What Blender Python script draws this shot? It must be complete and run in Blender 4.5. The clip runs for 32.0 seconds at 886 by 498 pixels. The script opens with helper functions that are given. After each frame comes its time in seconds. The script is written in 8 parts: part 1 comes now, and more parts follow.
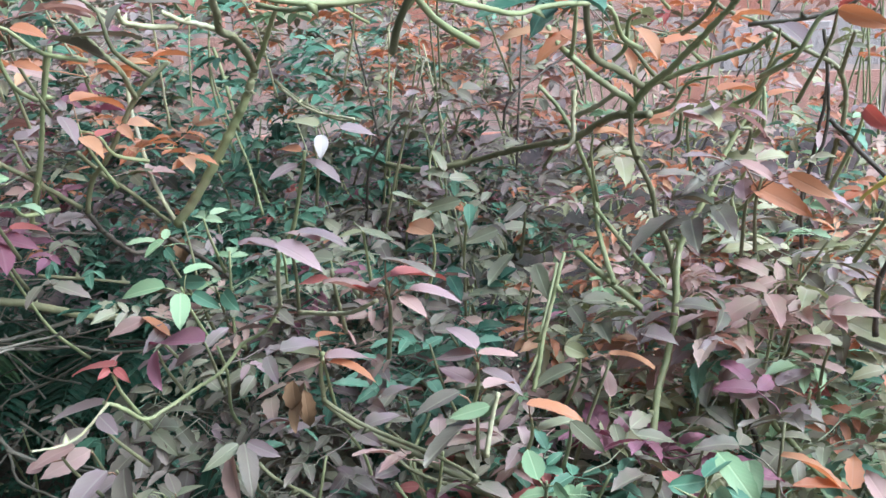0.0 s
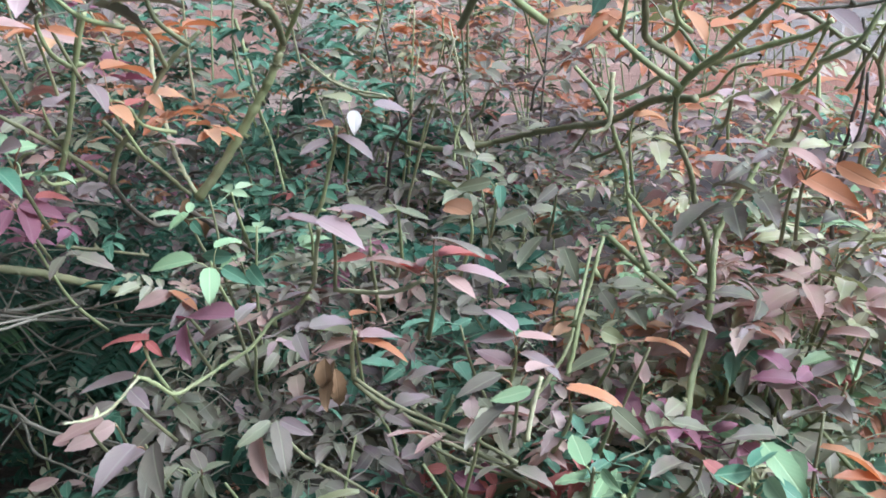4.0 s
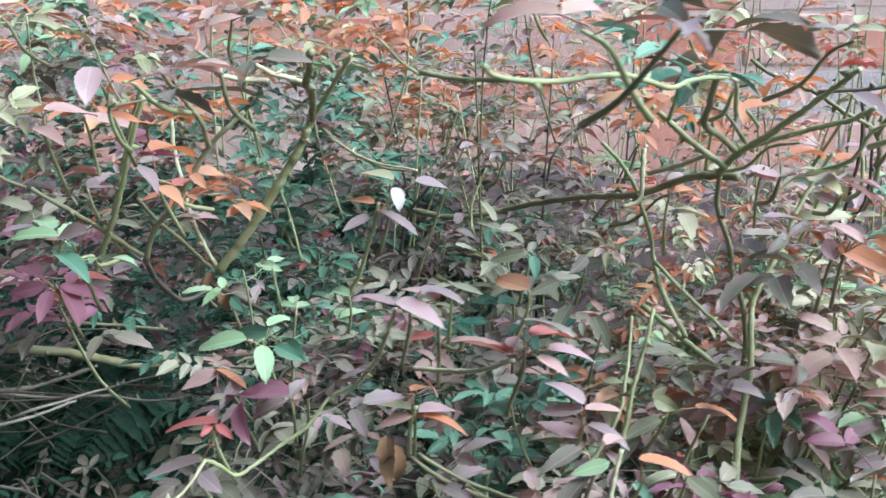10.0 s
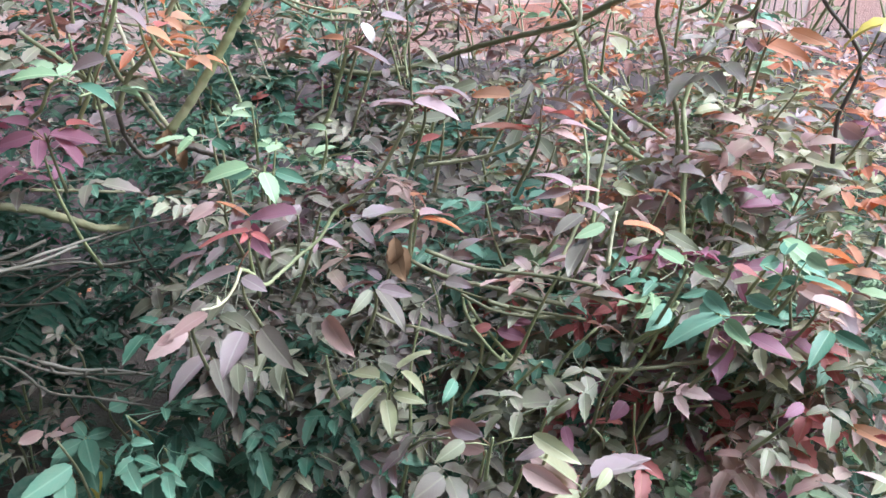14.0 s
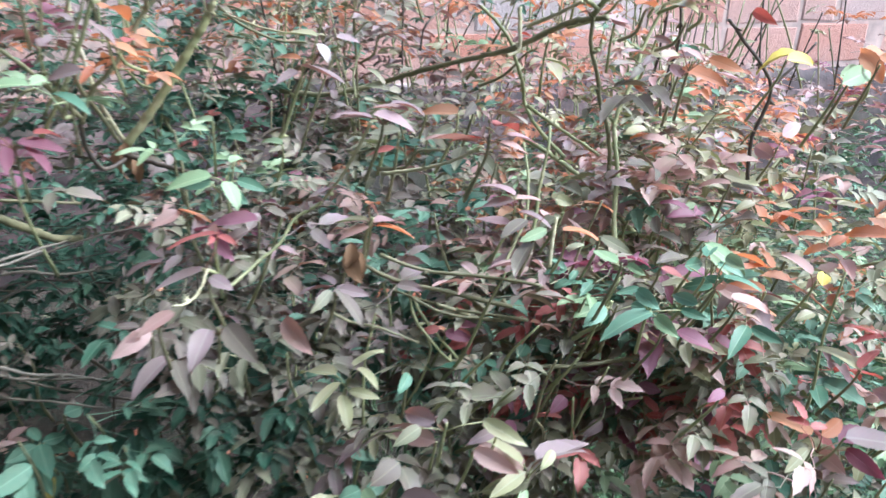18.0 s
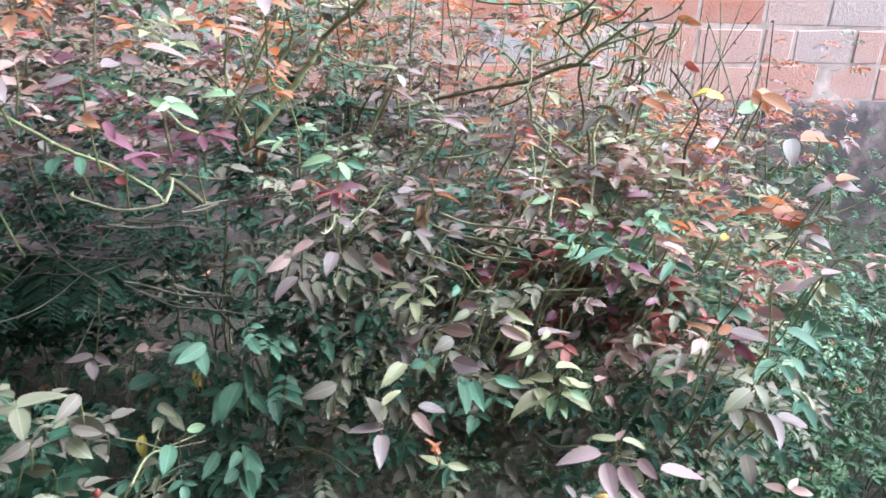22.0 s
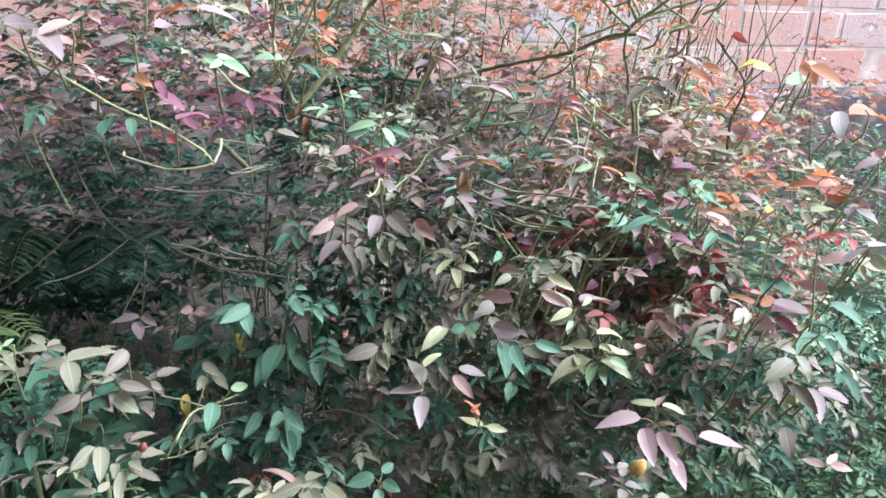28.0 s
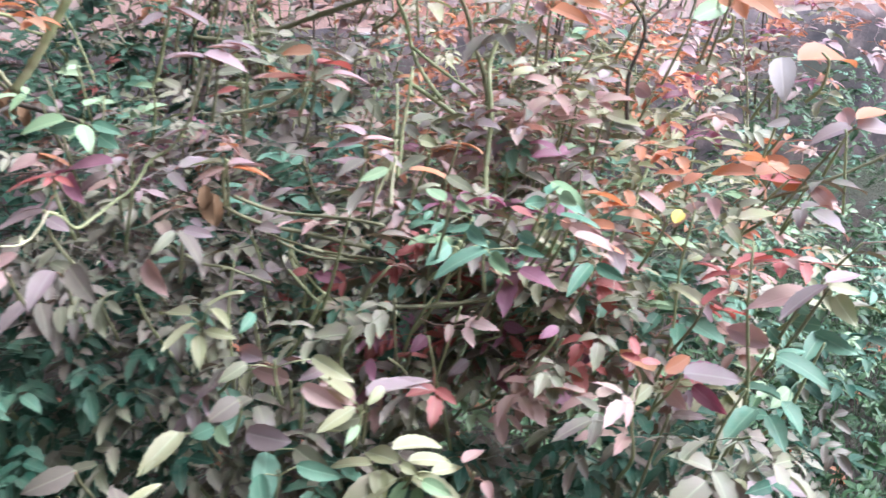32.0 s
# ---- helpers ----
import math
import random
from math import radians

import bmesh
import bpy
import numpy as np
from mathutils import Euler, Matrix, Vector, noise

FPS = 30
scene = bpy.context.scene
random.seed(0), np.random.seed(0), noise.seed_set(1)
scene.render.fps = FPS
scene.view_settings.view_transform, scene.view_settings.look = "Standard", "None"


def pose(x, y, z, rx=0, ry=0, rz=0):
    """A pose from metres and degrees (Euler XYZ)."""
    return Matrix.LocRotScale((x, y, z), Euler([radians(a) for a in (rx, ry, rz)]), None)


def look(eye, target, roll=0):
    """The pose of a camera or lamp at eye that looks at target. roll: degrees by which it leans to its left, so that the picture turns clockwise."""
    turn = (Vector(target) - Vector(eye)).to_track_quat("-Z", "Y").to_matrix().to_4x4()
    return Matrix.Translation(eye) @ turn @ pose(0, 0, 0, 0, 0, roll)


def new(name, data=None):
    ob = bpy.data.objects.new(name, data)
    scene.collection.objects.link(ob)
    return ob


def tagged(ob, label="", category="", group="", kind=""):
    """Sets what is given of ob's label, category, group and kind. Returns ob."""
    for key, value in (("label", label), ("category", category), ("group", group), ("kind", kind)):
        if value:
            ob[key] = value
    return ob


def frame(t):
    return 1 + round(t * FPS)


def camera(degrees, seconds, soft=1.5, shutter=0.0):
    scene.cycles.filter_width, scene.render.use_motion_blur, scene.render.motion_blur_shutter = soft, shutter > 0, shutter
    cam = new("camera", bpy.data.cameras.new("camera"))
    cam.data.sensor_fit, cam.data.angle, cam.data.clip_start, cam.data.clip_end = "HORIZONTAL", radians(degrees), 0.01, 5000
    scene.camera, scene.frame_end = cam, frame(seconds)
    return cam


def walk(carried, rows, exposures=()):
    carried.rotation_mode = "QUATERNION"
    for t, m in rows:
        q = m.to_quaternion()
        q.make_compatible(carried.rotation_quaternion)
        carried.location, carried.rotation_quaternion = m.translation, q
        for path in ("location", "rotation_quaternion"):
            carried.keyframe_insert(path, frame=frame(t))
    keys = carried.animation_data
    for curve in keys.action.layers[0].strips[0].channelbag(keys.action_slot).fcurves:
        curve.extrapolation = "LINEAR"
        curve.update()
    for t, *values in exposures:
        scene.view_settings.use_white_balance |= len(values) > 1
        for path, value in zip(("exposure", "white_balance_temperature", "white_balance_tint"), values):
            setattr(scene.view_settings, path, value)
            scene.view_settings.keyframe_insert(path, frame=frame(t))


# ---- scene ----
cam = camera(53.5, 32.0, soft=1.5, shutter=0.7)
EXPOSURES = [(0.0, 0.57, 5090, 3), (10.0, 0.65, 5110, 3), (13.0, 0.88, 5170, 8), (19.0, 1.0, 5220, 9), (22.0, 0.95, 5250, 6), (25.0, 0.88, 5260, 2), (29.0, 1.08, 5300, 12), (32.0, 1.06, 5330, 14)]
PATH = [
    (0, (0.0000, 0.0000, 1.0500), (-0.1637, 1.8295, 0.2587), -2.64),
    (0.5, (-0.0033, -0.0013, 1.0537), (-0.1517, 1.8329, 0.2705), -2.38),
    (1, (-0.0030, -0.0064, 1.0627), (-0.1582, 1.8295, 0.2846), -2.60),
    (1.5, (-0.0045, -0.0077, 1.0664), (-0.1704, 1.8314, 0.2982), -2.63),
    (2, (-0.0149, -0.0117, 1.0612), (-0.1898, 1.8271, 0.2942), -1.96),
    (2.5, (-0.0201, -0.0137, 1.0581), (-0.2077, 1.8151, 0.2707), -1.61),
    (3, (-0.0194, -0.0048, 1.0537), (-0.1965, 1.8179, 0.2497), -1.29),
    (3.5, (-0.0212, 0.0035, 1.0512), (-0.1858, 1.8226, 0.2366), -1.25),
    (4, (-0.0290, 0.0047, 1.0471), (-0.1771, 1.8181, 0.2167), -0.91),
    (4.5, (-0.0250, 0.0083, 1.0406), (-0.1439, 1.8126, 0.1859), -0.32),
    (6.5, (-0.0358, 0.0183, 1.0468), (-0.1357, 1.8234, 0.1914), -0.26),
    (7, (-0.0331, 0.0113, 1.0534), (-0.1403, 1.8248, 0.2167), -0.37),
    (7.5, (-0.0288, 0.0089, 1.0543), (-0.1183, 1.8329, 0.2390), -0.10),
    (8, (-0.0278, 0.0084, 1.0578), (-0.0810, 1.8379, 0.2515), -0.07),
    (8.5, (-0.0242, -0.0013, 1.0630), (-0.0647, 1.8371, 0.2765), -0.12),
    (9, (-0.0292, -0.0069, 1.0671), (-0.1118, 1.8410, 0.3064), -0.55),
    (9.5, (-0.0597, -0.0066, 1.0707), (-0.1304, 1.8512, 0.3335), -0.40),
    (10, (-0.1091, -0.0069, 1.0691), (-0.1103, 1.8574, 0.3449), -0.17),
    (10.5, (-0.1638, -0.0072, 1.0607), (-0.0392, 1.8503, 0.3298), 0.46),
    (11, (-0.2139, -0.0210, 1.0614), (0.0257, 1.8144, 0.3037), -0.55),
    (11.5, (-0.2414, -0.0287, 1.0538), (0.0509, 1.7817, 0.2556), -0.96),
    (12, (-0.2530, -0.0423, 1.0385), (0.0680, 1.7464, 0.2033), -0.55),
    (12.5, (-0.2539, -0.0612, 1.0379), (0.0919, 1.7057, 0.1670), -0.35),
    (13, (-0.2516, -0.0775, 1.0293), (0.1123, 1.6727, 0.1323), -0.18),
    (13.5, (-0.2379, -0.0874, 1.0316), (0.1316, 1.6566, 0.1250), -0.45),
    (15.5, (-0.2263, -0.0735, 1.0006), (0.1314, 1.7039, 0.1564), 0.69),
    (16, (-0.1981, -0.0465, 1.0045), (0.1362, 1.7146, 0.1175), 1.11),
    (16.5, (-0.1577, -0.0247, 0.9914), (0.1372, 1.7517, 0.1210), 0.86),
    (17, (-0.1461, -0.0204, 0.9828), (0.1626, 1.7531, 0.1115), 0.71),
    (17.5, (-0.2020, -0.0594, 0.9880), (0.3322, 1.6920, 0.1836), 2.24),
    (18, (-0.2627, -0.1330, 1.0295), (0.2716, 1.6053, 0.1973), 1.95),
    (18.5, (-0.3007, -0.1759, 1.0379), (0.2002, 1.5815, 0.2250), 2.72),
    (19, (-0.3176, -0.2799, 1.0649), (0.1429, 1.4680, 0.2089), 2.68),
    (19.5, (-0.3411, -0.4123, 1.0745), (0.1497, 1.3024, 0.1697), 2.62),
    (20, (-0.3645, -0.4993, 1.1101), (0.1325, 1.2333, 0.2435), 3.12),
    (20.5, (-0.4007, -0.5052, 1.1197), (0.0945, 1.2572, 0.3143), 2.89),
    (21, (-0.4486, -0.4815, 1.1112), (0.0812, 1.2786, 0.3230), 3.51),
    (21.5, (-0.4528, -0.4771, 1.1126), (0.1129, 1.2709, 0.3224), 4.35),
    (22, (-0.4290, -0.4719, 1.1129), (0.1433, 1.2778, 0.3312), 4.07),
    (22.5, (-0.3967, -0.4726, 1.1127), (0.1458, 1.2908, 0.3407), 3.75),
    (23, (-0.3779, -0.4722, 1.1163), (0.0924, 1.3125, 0.3458), 2.99),
    (23.5, (-0.3581, -0.4639, 1.1216), (0.0572, 1.3355, 0.3536), 1.88),
    (24, (-0.3664, -0.4615, 1.1284), (0.0396, 1.3473, 0.3778), 1.15),
    (24.5, (-0.3847, -0.4459, 1.1386), (0.0581, 1.3655, 0.4156), 1.07),
    (25, (-0.4174, -0.4298, 1.1303), (0.0727, 1.3692, 0.4069), 3.04),
    (25.5, (-0.4578, -0.4381, 1.1180), (0.0359, 1.3435, 0.3551), 4.37),
    (26, (-0.4954, -0.4551, 1.1126), (0.0259, 1.3025, 0.3131), 4.39),
    (26.5, (-0.5268, -0.4687, 1.1143), (0.0696, 1.2611, 0.3067), 5.08),
    (28.5, (-0.409, -0.487, 1.088), (0.02, 1.284, 0.266), 3.9),
    (29, (-0.386, -0.475, 1.089), (-0.037, 1.297, 0.231), 3.6),
    (29.5, (-0.354, -0.469, 1.086), (-0.099, 1.314, 0.217), 2.4),
    (30, (-0.3, -0.482, 1.08), (-0.142, 1.308, 0.202), 0.3),
    (30.5, (-0.253, -0.422, 1.07), (0.019, 1.332, 0.149), 0.1),
    (31, (-0.234, -0.324, 1.052), (0.167, 1.401, 0.124), 1.5),
    (31.5, (-0.194, -0.212, 1.037), (0.293, 1.495, 0.115), 1.0),
    (32, (-0.141, -0.175, 1.024), (0.348, 1.529, 0.097), 1.0),
]
walk(cam, [(t, look(eye, target, roll)) for t, eye, target, roll in PATH], EXPOSURES)

# ---- world and sun: a bright overcast sky ----
world = bpy.data.worlds.new("overcast_sky")
scene.world = world
world.use_nodes = True
wn = world.node_tree.nodes
sky = wn.new("ShaderNodeTexSky")
sky.sky_type = "NISHITA"
sky.sun_disc = False
sky.sun_elevation, sky.sun_rotation = radians(45), radians(112)
sky.air_density, sky.dust_density, sky.ozone_density = 1.0, 4.0, 1.0
wn["Background"].inputs["Strength"].default_value = 0.19
world.node_tree.links.new(sky.outputs["Color"], wn["Background"].inputs["Color"])
sun = new("sun", bpy.data.lights.new("sun", "SUN"))
sun.data.energy, sun.data.angle, sun.data.color = 3.8, radians(32), (1.0, 0.97, 0.93)
sun.matrix_world = look((3.1, 0.1, 4.6), (0.0, 0.6, 0.6))


# ---- materials ----
def mat(name):
    m = bpy.data.materials.new(name)
    m.use_nodes = True
    nt = m.node_tree
    return m, nt, nt.nodes["Principled BSDF"]


def node(nt, kind, **settings):
    n = nt.nodes.new("ShaderNode" + kind)
    for key, value in settings.items():
        if key == "op":
            n.operation = value
        elif key == "blend":
            n.blend_type = value
        elif key == "data":
            n.data_type = value
        else:
            n.inputs[key.replace("_", " ")].default_value = value
    return n


def mix(nt, fac, a, b, blend="MIX"):
    n = nt.nodes.new("ShaderNodeMix")
    n.data_type, n.blend_type = "RGBA", blend
    for socket, value in ((n.inputs[0], fac), (n.inputs[6], a), (n.inputs[7], b)):
        if hasattr(value, "links"):
            nt.links.new(value, socket)
        elif isinstance(value, (int, float)):
            socket.default_value = value
        else:
            socket.default_value = (*value, 1)
    return n.outputs[2]


def math_node(nt, op, a, b=0.0, clamp=False):
    n = nt.nodes.new("ShaderNodeMath")
    n.operation, n.use_clamp = op, clamp
    for socket, value in ((n.inputs[0], a), (n.inputs[1], b)):
        if hasattr(value, "links"):
            nt.links.new(value, socket)
        else:
            socket.default_value = value
    return n.outputs[0]


def ramp(nt, fac, stops):
    n = nt.nodes.new("ShaderNodeValToRGB")
    while len(n.color_ramp.elements) < len(stops):
        n.color_ramp.elements.new(0.5)
    for e, (p, c) in zip(n.color_ramp.elements, stops):
        e.position, e.color = p, (*c, 1)
    nt.links.new(fac, n.inputs[0])
    return n.outputs[0]


def noise_fac(nt, scale, detail=4.0, coord="Object", rough=0.6):
    tc = nt.nodes.new("ShaderNodeTexCoord")
    n = node(nt, "TexNoise", Scale=scale, Detail=detail, Roughness=rough)
    nt.links.new(tc.outputs[coord], n.inputs["Vector"])
    return n.outputs["Fac"]


def leaf_material(name, stops, rough=0.48, rib=(0.45, 0.5, 0.3), thin=0.15, under=None, glow=None, gloss=0.28):
    """A leaf: colour picked for each leaflet from a ramp, midrib and side veins from the UV, blotches, some light let through."""
    m, nt, b = mat(name)
    geo = nt.nodes.new("ShaderNodeNewGeometry")
    info = nt.nodes.new("ShaderNodeObjectInfo")
    pick = math_node(nt, "ADD", math_node(nt, "MULTIPLY", geo.outputs["Random Per Island"], 0.6), math_node(nt, "MULTIPLY", info.outputs["Random"], 0.4))
    col = ramp(nt, pick, stops)
    uv = nt.nodes.new("ShaderNodeUVMap")
    sep = nt.nodes.new("ShaderNodeSeparateXYZ")
    nt.links.new(uv.outputs[0], sep.inputs[0])
    across = math_node(nt, "ABSOLUTE", math_node(nt, "SUBTRACT", sep.outputs[0], 0.5))
    along = math_node(nt, "SUBTRACT", math_node(nt, "MULTIPLY", sep.outputs[1], 9.0), math_node(nt, "MULTIPLY", across, 9.0))
    wave = math_node(nt, "SINE", math_node(nt, "MULTIPLY", along, 6.2832))
    vein = math_node(nt, "POWER", math_node(nt, "MULTIPLY", math_node(nt, "ADD", wave, 1.0), 0.5), 6.0)
    midrib = math_node(nt, "SUBTRACT", 1.0, math_node(nt, "MULTIPLY", across, 22.0), clamp=True)
    lines = math_node(nt, "MAXIMUM", midrib, math_node(nt, "MULTIPLY", vein, 0.1))
    blotch = noise_fac(nt, 70.0, 3.0)
    col = mix(nt, math_node(nt, "MULTIPLY", math_node(nt, "SUBTRACT", blotch, 0.35), 0.9, clamp=True), col, mix(nt, 0.5, col, (0.35, 0.27, 0.2)))
    if under:
        patch = noise_fac(nt, 26.0, 2.0)
        lower = math_node(nt, "SUBTRACT", 0.75, math_node(nt, "MULTIPLY", sep.outputs[1], 0.55))
        amount = math_node(nt, "MULTIPLY", math_node(nt, "MULTIPLY", math_node(nt, "SUBTRACT", patch, 0.33), 3.2, clamp=True), lower)
        col = mix(nt, amount, col, under)
    edge = math_node(nt, "MULTIPLY", math_node(nt, "SUBTRACT", across, 0.34), 2.2, clamp=True)
    col = mix(nt, edge, col, mix(nt, 0.6, col, (0.32, 0.12, 0.1)))
    col = mix(nt, math_node(nt, "MULTIPLY", lines, 0.45), col, rib)
    nt.links.new(col, b.inputs["Base Color"])
    b.inputs["Roughness"].default_value = rough
    b.inputs["Specular IOR Level"].default_value = gloss
    bump = node(nt, "Bump", Strength=0.25, Distance=0.0008)
    relief = math_node(nt, "SUBTRACT", math_node(nt, "MULTIPLY", blotch, 0.5), lines)
    nt.links.new(relief, bump.inputs["Height"])
    nt.links.new(bump.outputs[0], b.inputs["Normal"])
    trans = nt.nodes.new("ShaderNodeBsdfTranslucent")
    nt.links.new(mix(nt, 0.7, col, glow) if glow else col, trans.inputs["Color"])
    both = nt.nodes.new("ShaderNodeMixShader")
    both.inputs[0].default_value = thin
    nt.links.new(b.outputs[0], both.inputs[1])
    nt.links.new(trans.outputs[0], both.inputs[2])
    nt.links.new(both.outputs[0], nt.nodes["Material Output"].inputs["Surface"])
    return m


def bark_material(name, a, b_, c, rough=0.6):
    m, nt, b = mat(name)
    n1, n2 = noise_fac(nt, 30.0, 4.0), noise_fac(nt, 220.0, 3.0)
    col = ramp(nt, n1, [(0.35, a), (0.52, b_), (0.68, c)])
    col = mix(nt, math_node(nt, "MULTIPLY", n2, 0.35), col, (0.13, 0.1, 0.06))
    nt.links.new(col, b.inputs["Base Color"])
    b.inputs["Roughness"].default_value = rough
    bump = node(nt, "Bump", Strength=0.5, Distance=0.001)
    nt.links.new(n2, bump.inputs["Height"])
    nt.links.new(bump.outputs[0], b.inputs["Normal"])
    return m


def plain(name, colour, rough=0.6, spread=0.25, scale=40.0):
    m, nt, b = mat(name)
    n = noise_fac(nt, scale, 5.0)
    dark = tuple(v * (1 - spread) for v in colour)
    light = tuple(min(1, v * (1 + spread)) for v in colour)
    nt.links.new(ramp(nt, n, [(0.3, dark), (0.7, light)]), b.inputs["Base Color"])
    b.inputs["Roughness"].default_value = rough
    bump = node(nt, "Bump", Strength=0.4, Distance=0.003)
    nt.links.new(n, bump.inputs["Height"])
    nt.links.new(bump.outputs[0], b.inputs["Normal"])
    return m


LEAF = {
    "teal": leaf_material("leaf_blue_green", [(0.0, (0.045, 0.12, 0.072)), (0.5, (0.095, 0.21, 0.13)), (1.0, (0.19, 0.33, 0.225))], rib=(0.3, 0.45, 0.3)),
    # very dark green: shade inside the bush and hollow is part of this colour
    "dark": leaf_material("leaf_deep_and_shaded_green", [(0.0, (0.012, 0.045, 0.028)), (0.5, (0.022, 0.08, 0.048)), (1.0, (0.04, 0.12, 0.072))], rib=(0.12, 0.22, 0.14), rough=0.6, gloss=0.2),
    "mauve": leaf_material("leaf_mauve", [(0.0, (0.12, 0.09, 0.095)), (0.5, (0.225, 0.165, 0.18)), (1.0, (0.38, 0.285, 0.31))], rib=(0.4, 0.36, 0.3), under=(0.19, 0.21, 0.13), glow=(0.6, 0.17, 0.1), thin=0.2),
    "pink": leaf_material("leaf_pink_bronze", [(0.0, (0.32, 0.165, 0.155)), (0.5, (0.45, 0.275, 0.26)), (1.0, (0.55, 0.395, 0.375))], rib=(0.55, 0.4, 0.33), under=(0.36, 0.34, 0.22), glow=(0.75, 0.28, 0.18), thin=0.24),
    "brown": leaf_material("leaf_bronze_brown", [(0.0, (0.08, 0.068, 0.06)), (0.5, (0.15, 0.12, 0.105)), (1.0, (0.26, 0.205, 0.18))], rib=(0.33, 0.32, 0.22), under=(0.15, 0.18, 0.1), glow=(0.4, 0.24, 0.1), thin=0.1),
    "olive": leaf_material("leaf_olive", [(0.0, (0.095, 0.12, 0.063)), (0.5, (0.165, 0.18, 0.105)), (1.0, (0.26, 0.26, 0.165))], rib=(0.4, 0.45, 0.28), under=(0.28, 0.22, 0.19), glow=(0.4, 0.42, 0.12), thin=0.12),
    "pale": leaf_material("leaf_pale_yellow_green", [(0.0, (0.18, 0.205, 0.085)), (0.5, (0.27, 0.29, 0.135)), (1.0, (0.38, 0.38, 0.2))], rib=(0.5, 0.52, 0.36), under=(0.44, 0.34, 0.3), glow=(0.5, 0.52, 0.16), thin=0.15),
    "rust": leaf_material("leaf_rust_orange", [(0.0, (0.45, 0.13, 0.06)), (0.5, (0.57, 0.25, 0.12)), (1.0, (0.62, 0.4, 0.22))], rib=(0.55, 0.35, 0.22), under=(0.4, 0.24, 0.2), glow=(0.8, 0.22, 0.05), thin=0.36),
    "red": leaf_material("leaf_young_red", [(0.0, (0.3, 0.06, 0.06)), (0.5, (0.38, 0.12, 0.11)), (1.0, (0.46, 0.2, 0.18))], rib=(0.55, 0.3, 0.2), glow=(0.8, 0.1, 0.06), thin=0.28),
    "wine": leaf_material("leaf_wine", [(0.0, (0.16, 0.055, 0.085)), (0.5, (0.26, 0.105, 0.155)), (1.0, (0.37, 0.18, 0.26))], rib=(0.36, 0.2, 0.24), under=(0.17, 0.11, 0.1), glow=(0.55, 0.06, 0.14), thin=0.26),
    "moss": leaf_material("leaf_low_green", [(0.0, (0.018, 0.052, 0.022)), (0.5, (0.036, 0.092, 0.034)), (1.0, (0.072, 0.16, 0.06))], rib=(0.2, 0.32, 0.12)),
    "frond": leaf_material("fern_yellow_green", [(0.0, (0.075, 0.145, 0.04)), (0.5, (0.12, 0.2, 0.06)), (1.0, (0.19, 0.27, 0.09))], rib=(0.4, 0.45, 0.2)),
    "lilac": leaf_material("leaf_lilac_pink", [(0.0, (0.29, 0.18, 0.195)), (0.5, (0.39, 0.26, 0.285)), (1.0, (0.48, 0.345, 0.375))], rib=(0.5, 0.4, 0.36), under=(0.34, 0.3, 0.2), glow=(0.7, 0.3, 0.24), thin=0.22),
    "broad": leaf_material("leaf_broad_green", [(0.0, (0.06, 0.15, 0.085)), (0.5, (0.085, 0.21, 0.12)), (1.0, (0.13, 0.28, 0.17))], rib=(0.14, 0.28, 0.17)),
    "white": leaf_material("leaf_pale_silvery", [(0.0, (0.42, 0.36, 0.34)), (0.5, (0.48, 0.43, 0.4)), (1.0, (0.54, 0.49, 0.46))], rib=(0.6, 0.55, 0.48), glow=(0.6, 0.5, 0.36), thin=0.2),
    "yellow": leaf_material("leaf_bright_yellow", [(0.0, (0.6, 0.48, 0.06)), (1.0, (0.7, 0.55, 0.12))], rib=(0.7, 0.6, 0.3)),
    "dead": leaf_material("leaf_dead_brown", [(0.0, (0.2, 0.12, 0.06)), (1.0, (0.3, 0.18, 0.1))], rib=(0.3, 0.2, 0.12)),
    "lime": leaf_material("leaf_fresh_green", [(0.0, (0.17, 0.27, 0.13)), (0.5, (0.26, 0.38, 0.2)), (1.0, (0.4, 0.5, 0.31))], rib=(0.5, 0.6, 0.35)),
}
CANE = {
    "green": bark_material("cane_green", (0.27, 0.31, 0.14), (0.35, 0.38, 0.18), (0.41, 0.39, 0.22)),
    "olive": bark_material("cane_olive_brown", (0.17, 0.175, 0.09), (0.23, 0.225, 0.115), (0.27, 0.26, 0.15)),
    "dark": bark_material("cane_dark_brown", (0.05, 0.04, 0.035), (0.085, 0.07, 0.055), (0.13, 0.11, 0.08)),
    "pale": bark_material("cane_pale_yellow", (0.45, 0.43, 0.24), (0.52, 0.5, 0.3), (0.56, 0.52, 0.38)),
    "red": bark_material("leaf_stalk_red", (0.3, 0.12, 0.08), (0.36, 0.18, 0.11), (0.4, 0.26, 0.15)),
    "grey": bark_material("twig_grey", (0.09, 0.085, 0.06), (0.14, 0.13, 0.1), (0.2, 0.18, 0.14)),
}


# ---- mesh helpers ----
def mesh_from(name, verts, faces, material, uvs=None, smooth=True):
    me = bpy.data.meshes.new(name)
    me.from_pydata(verts if isinstance(verts, list) else verts.tolist(), [], faces if isinstance(faces, list) else faces.tolist())
    if uvs is not None:
        layer = me.uv_layers.new(name="UVMap")
        index = np.empty(len(me.loops), dtype=np.int32)
        me.loops.foreach_get("vertex_index", index)
        layer.data.foreach_set("uv", np.asarray(uvs, dtype=np.float32)[index].ravel())
    me.materials.append(material)
    if smooth:
        me.polygons.foreach_set("use_smooth", [True] * len(me.polygons))
    me.update()
    return me


def part(name, me, parent, m=None, label=""):
    ob = new(name, me)
    ob.parent = parent
    if m is not None:
        ob.matrix_basis = m
    return tagged(ob, label)


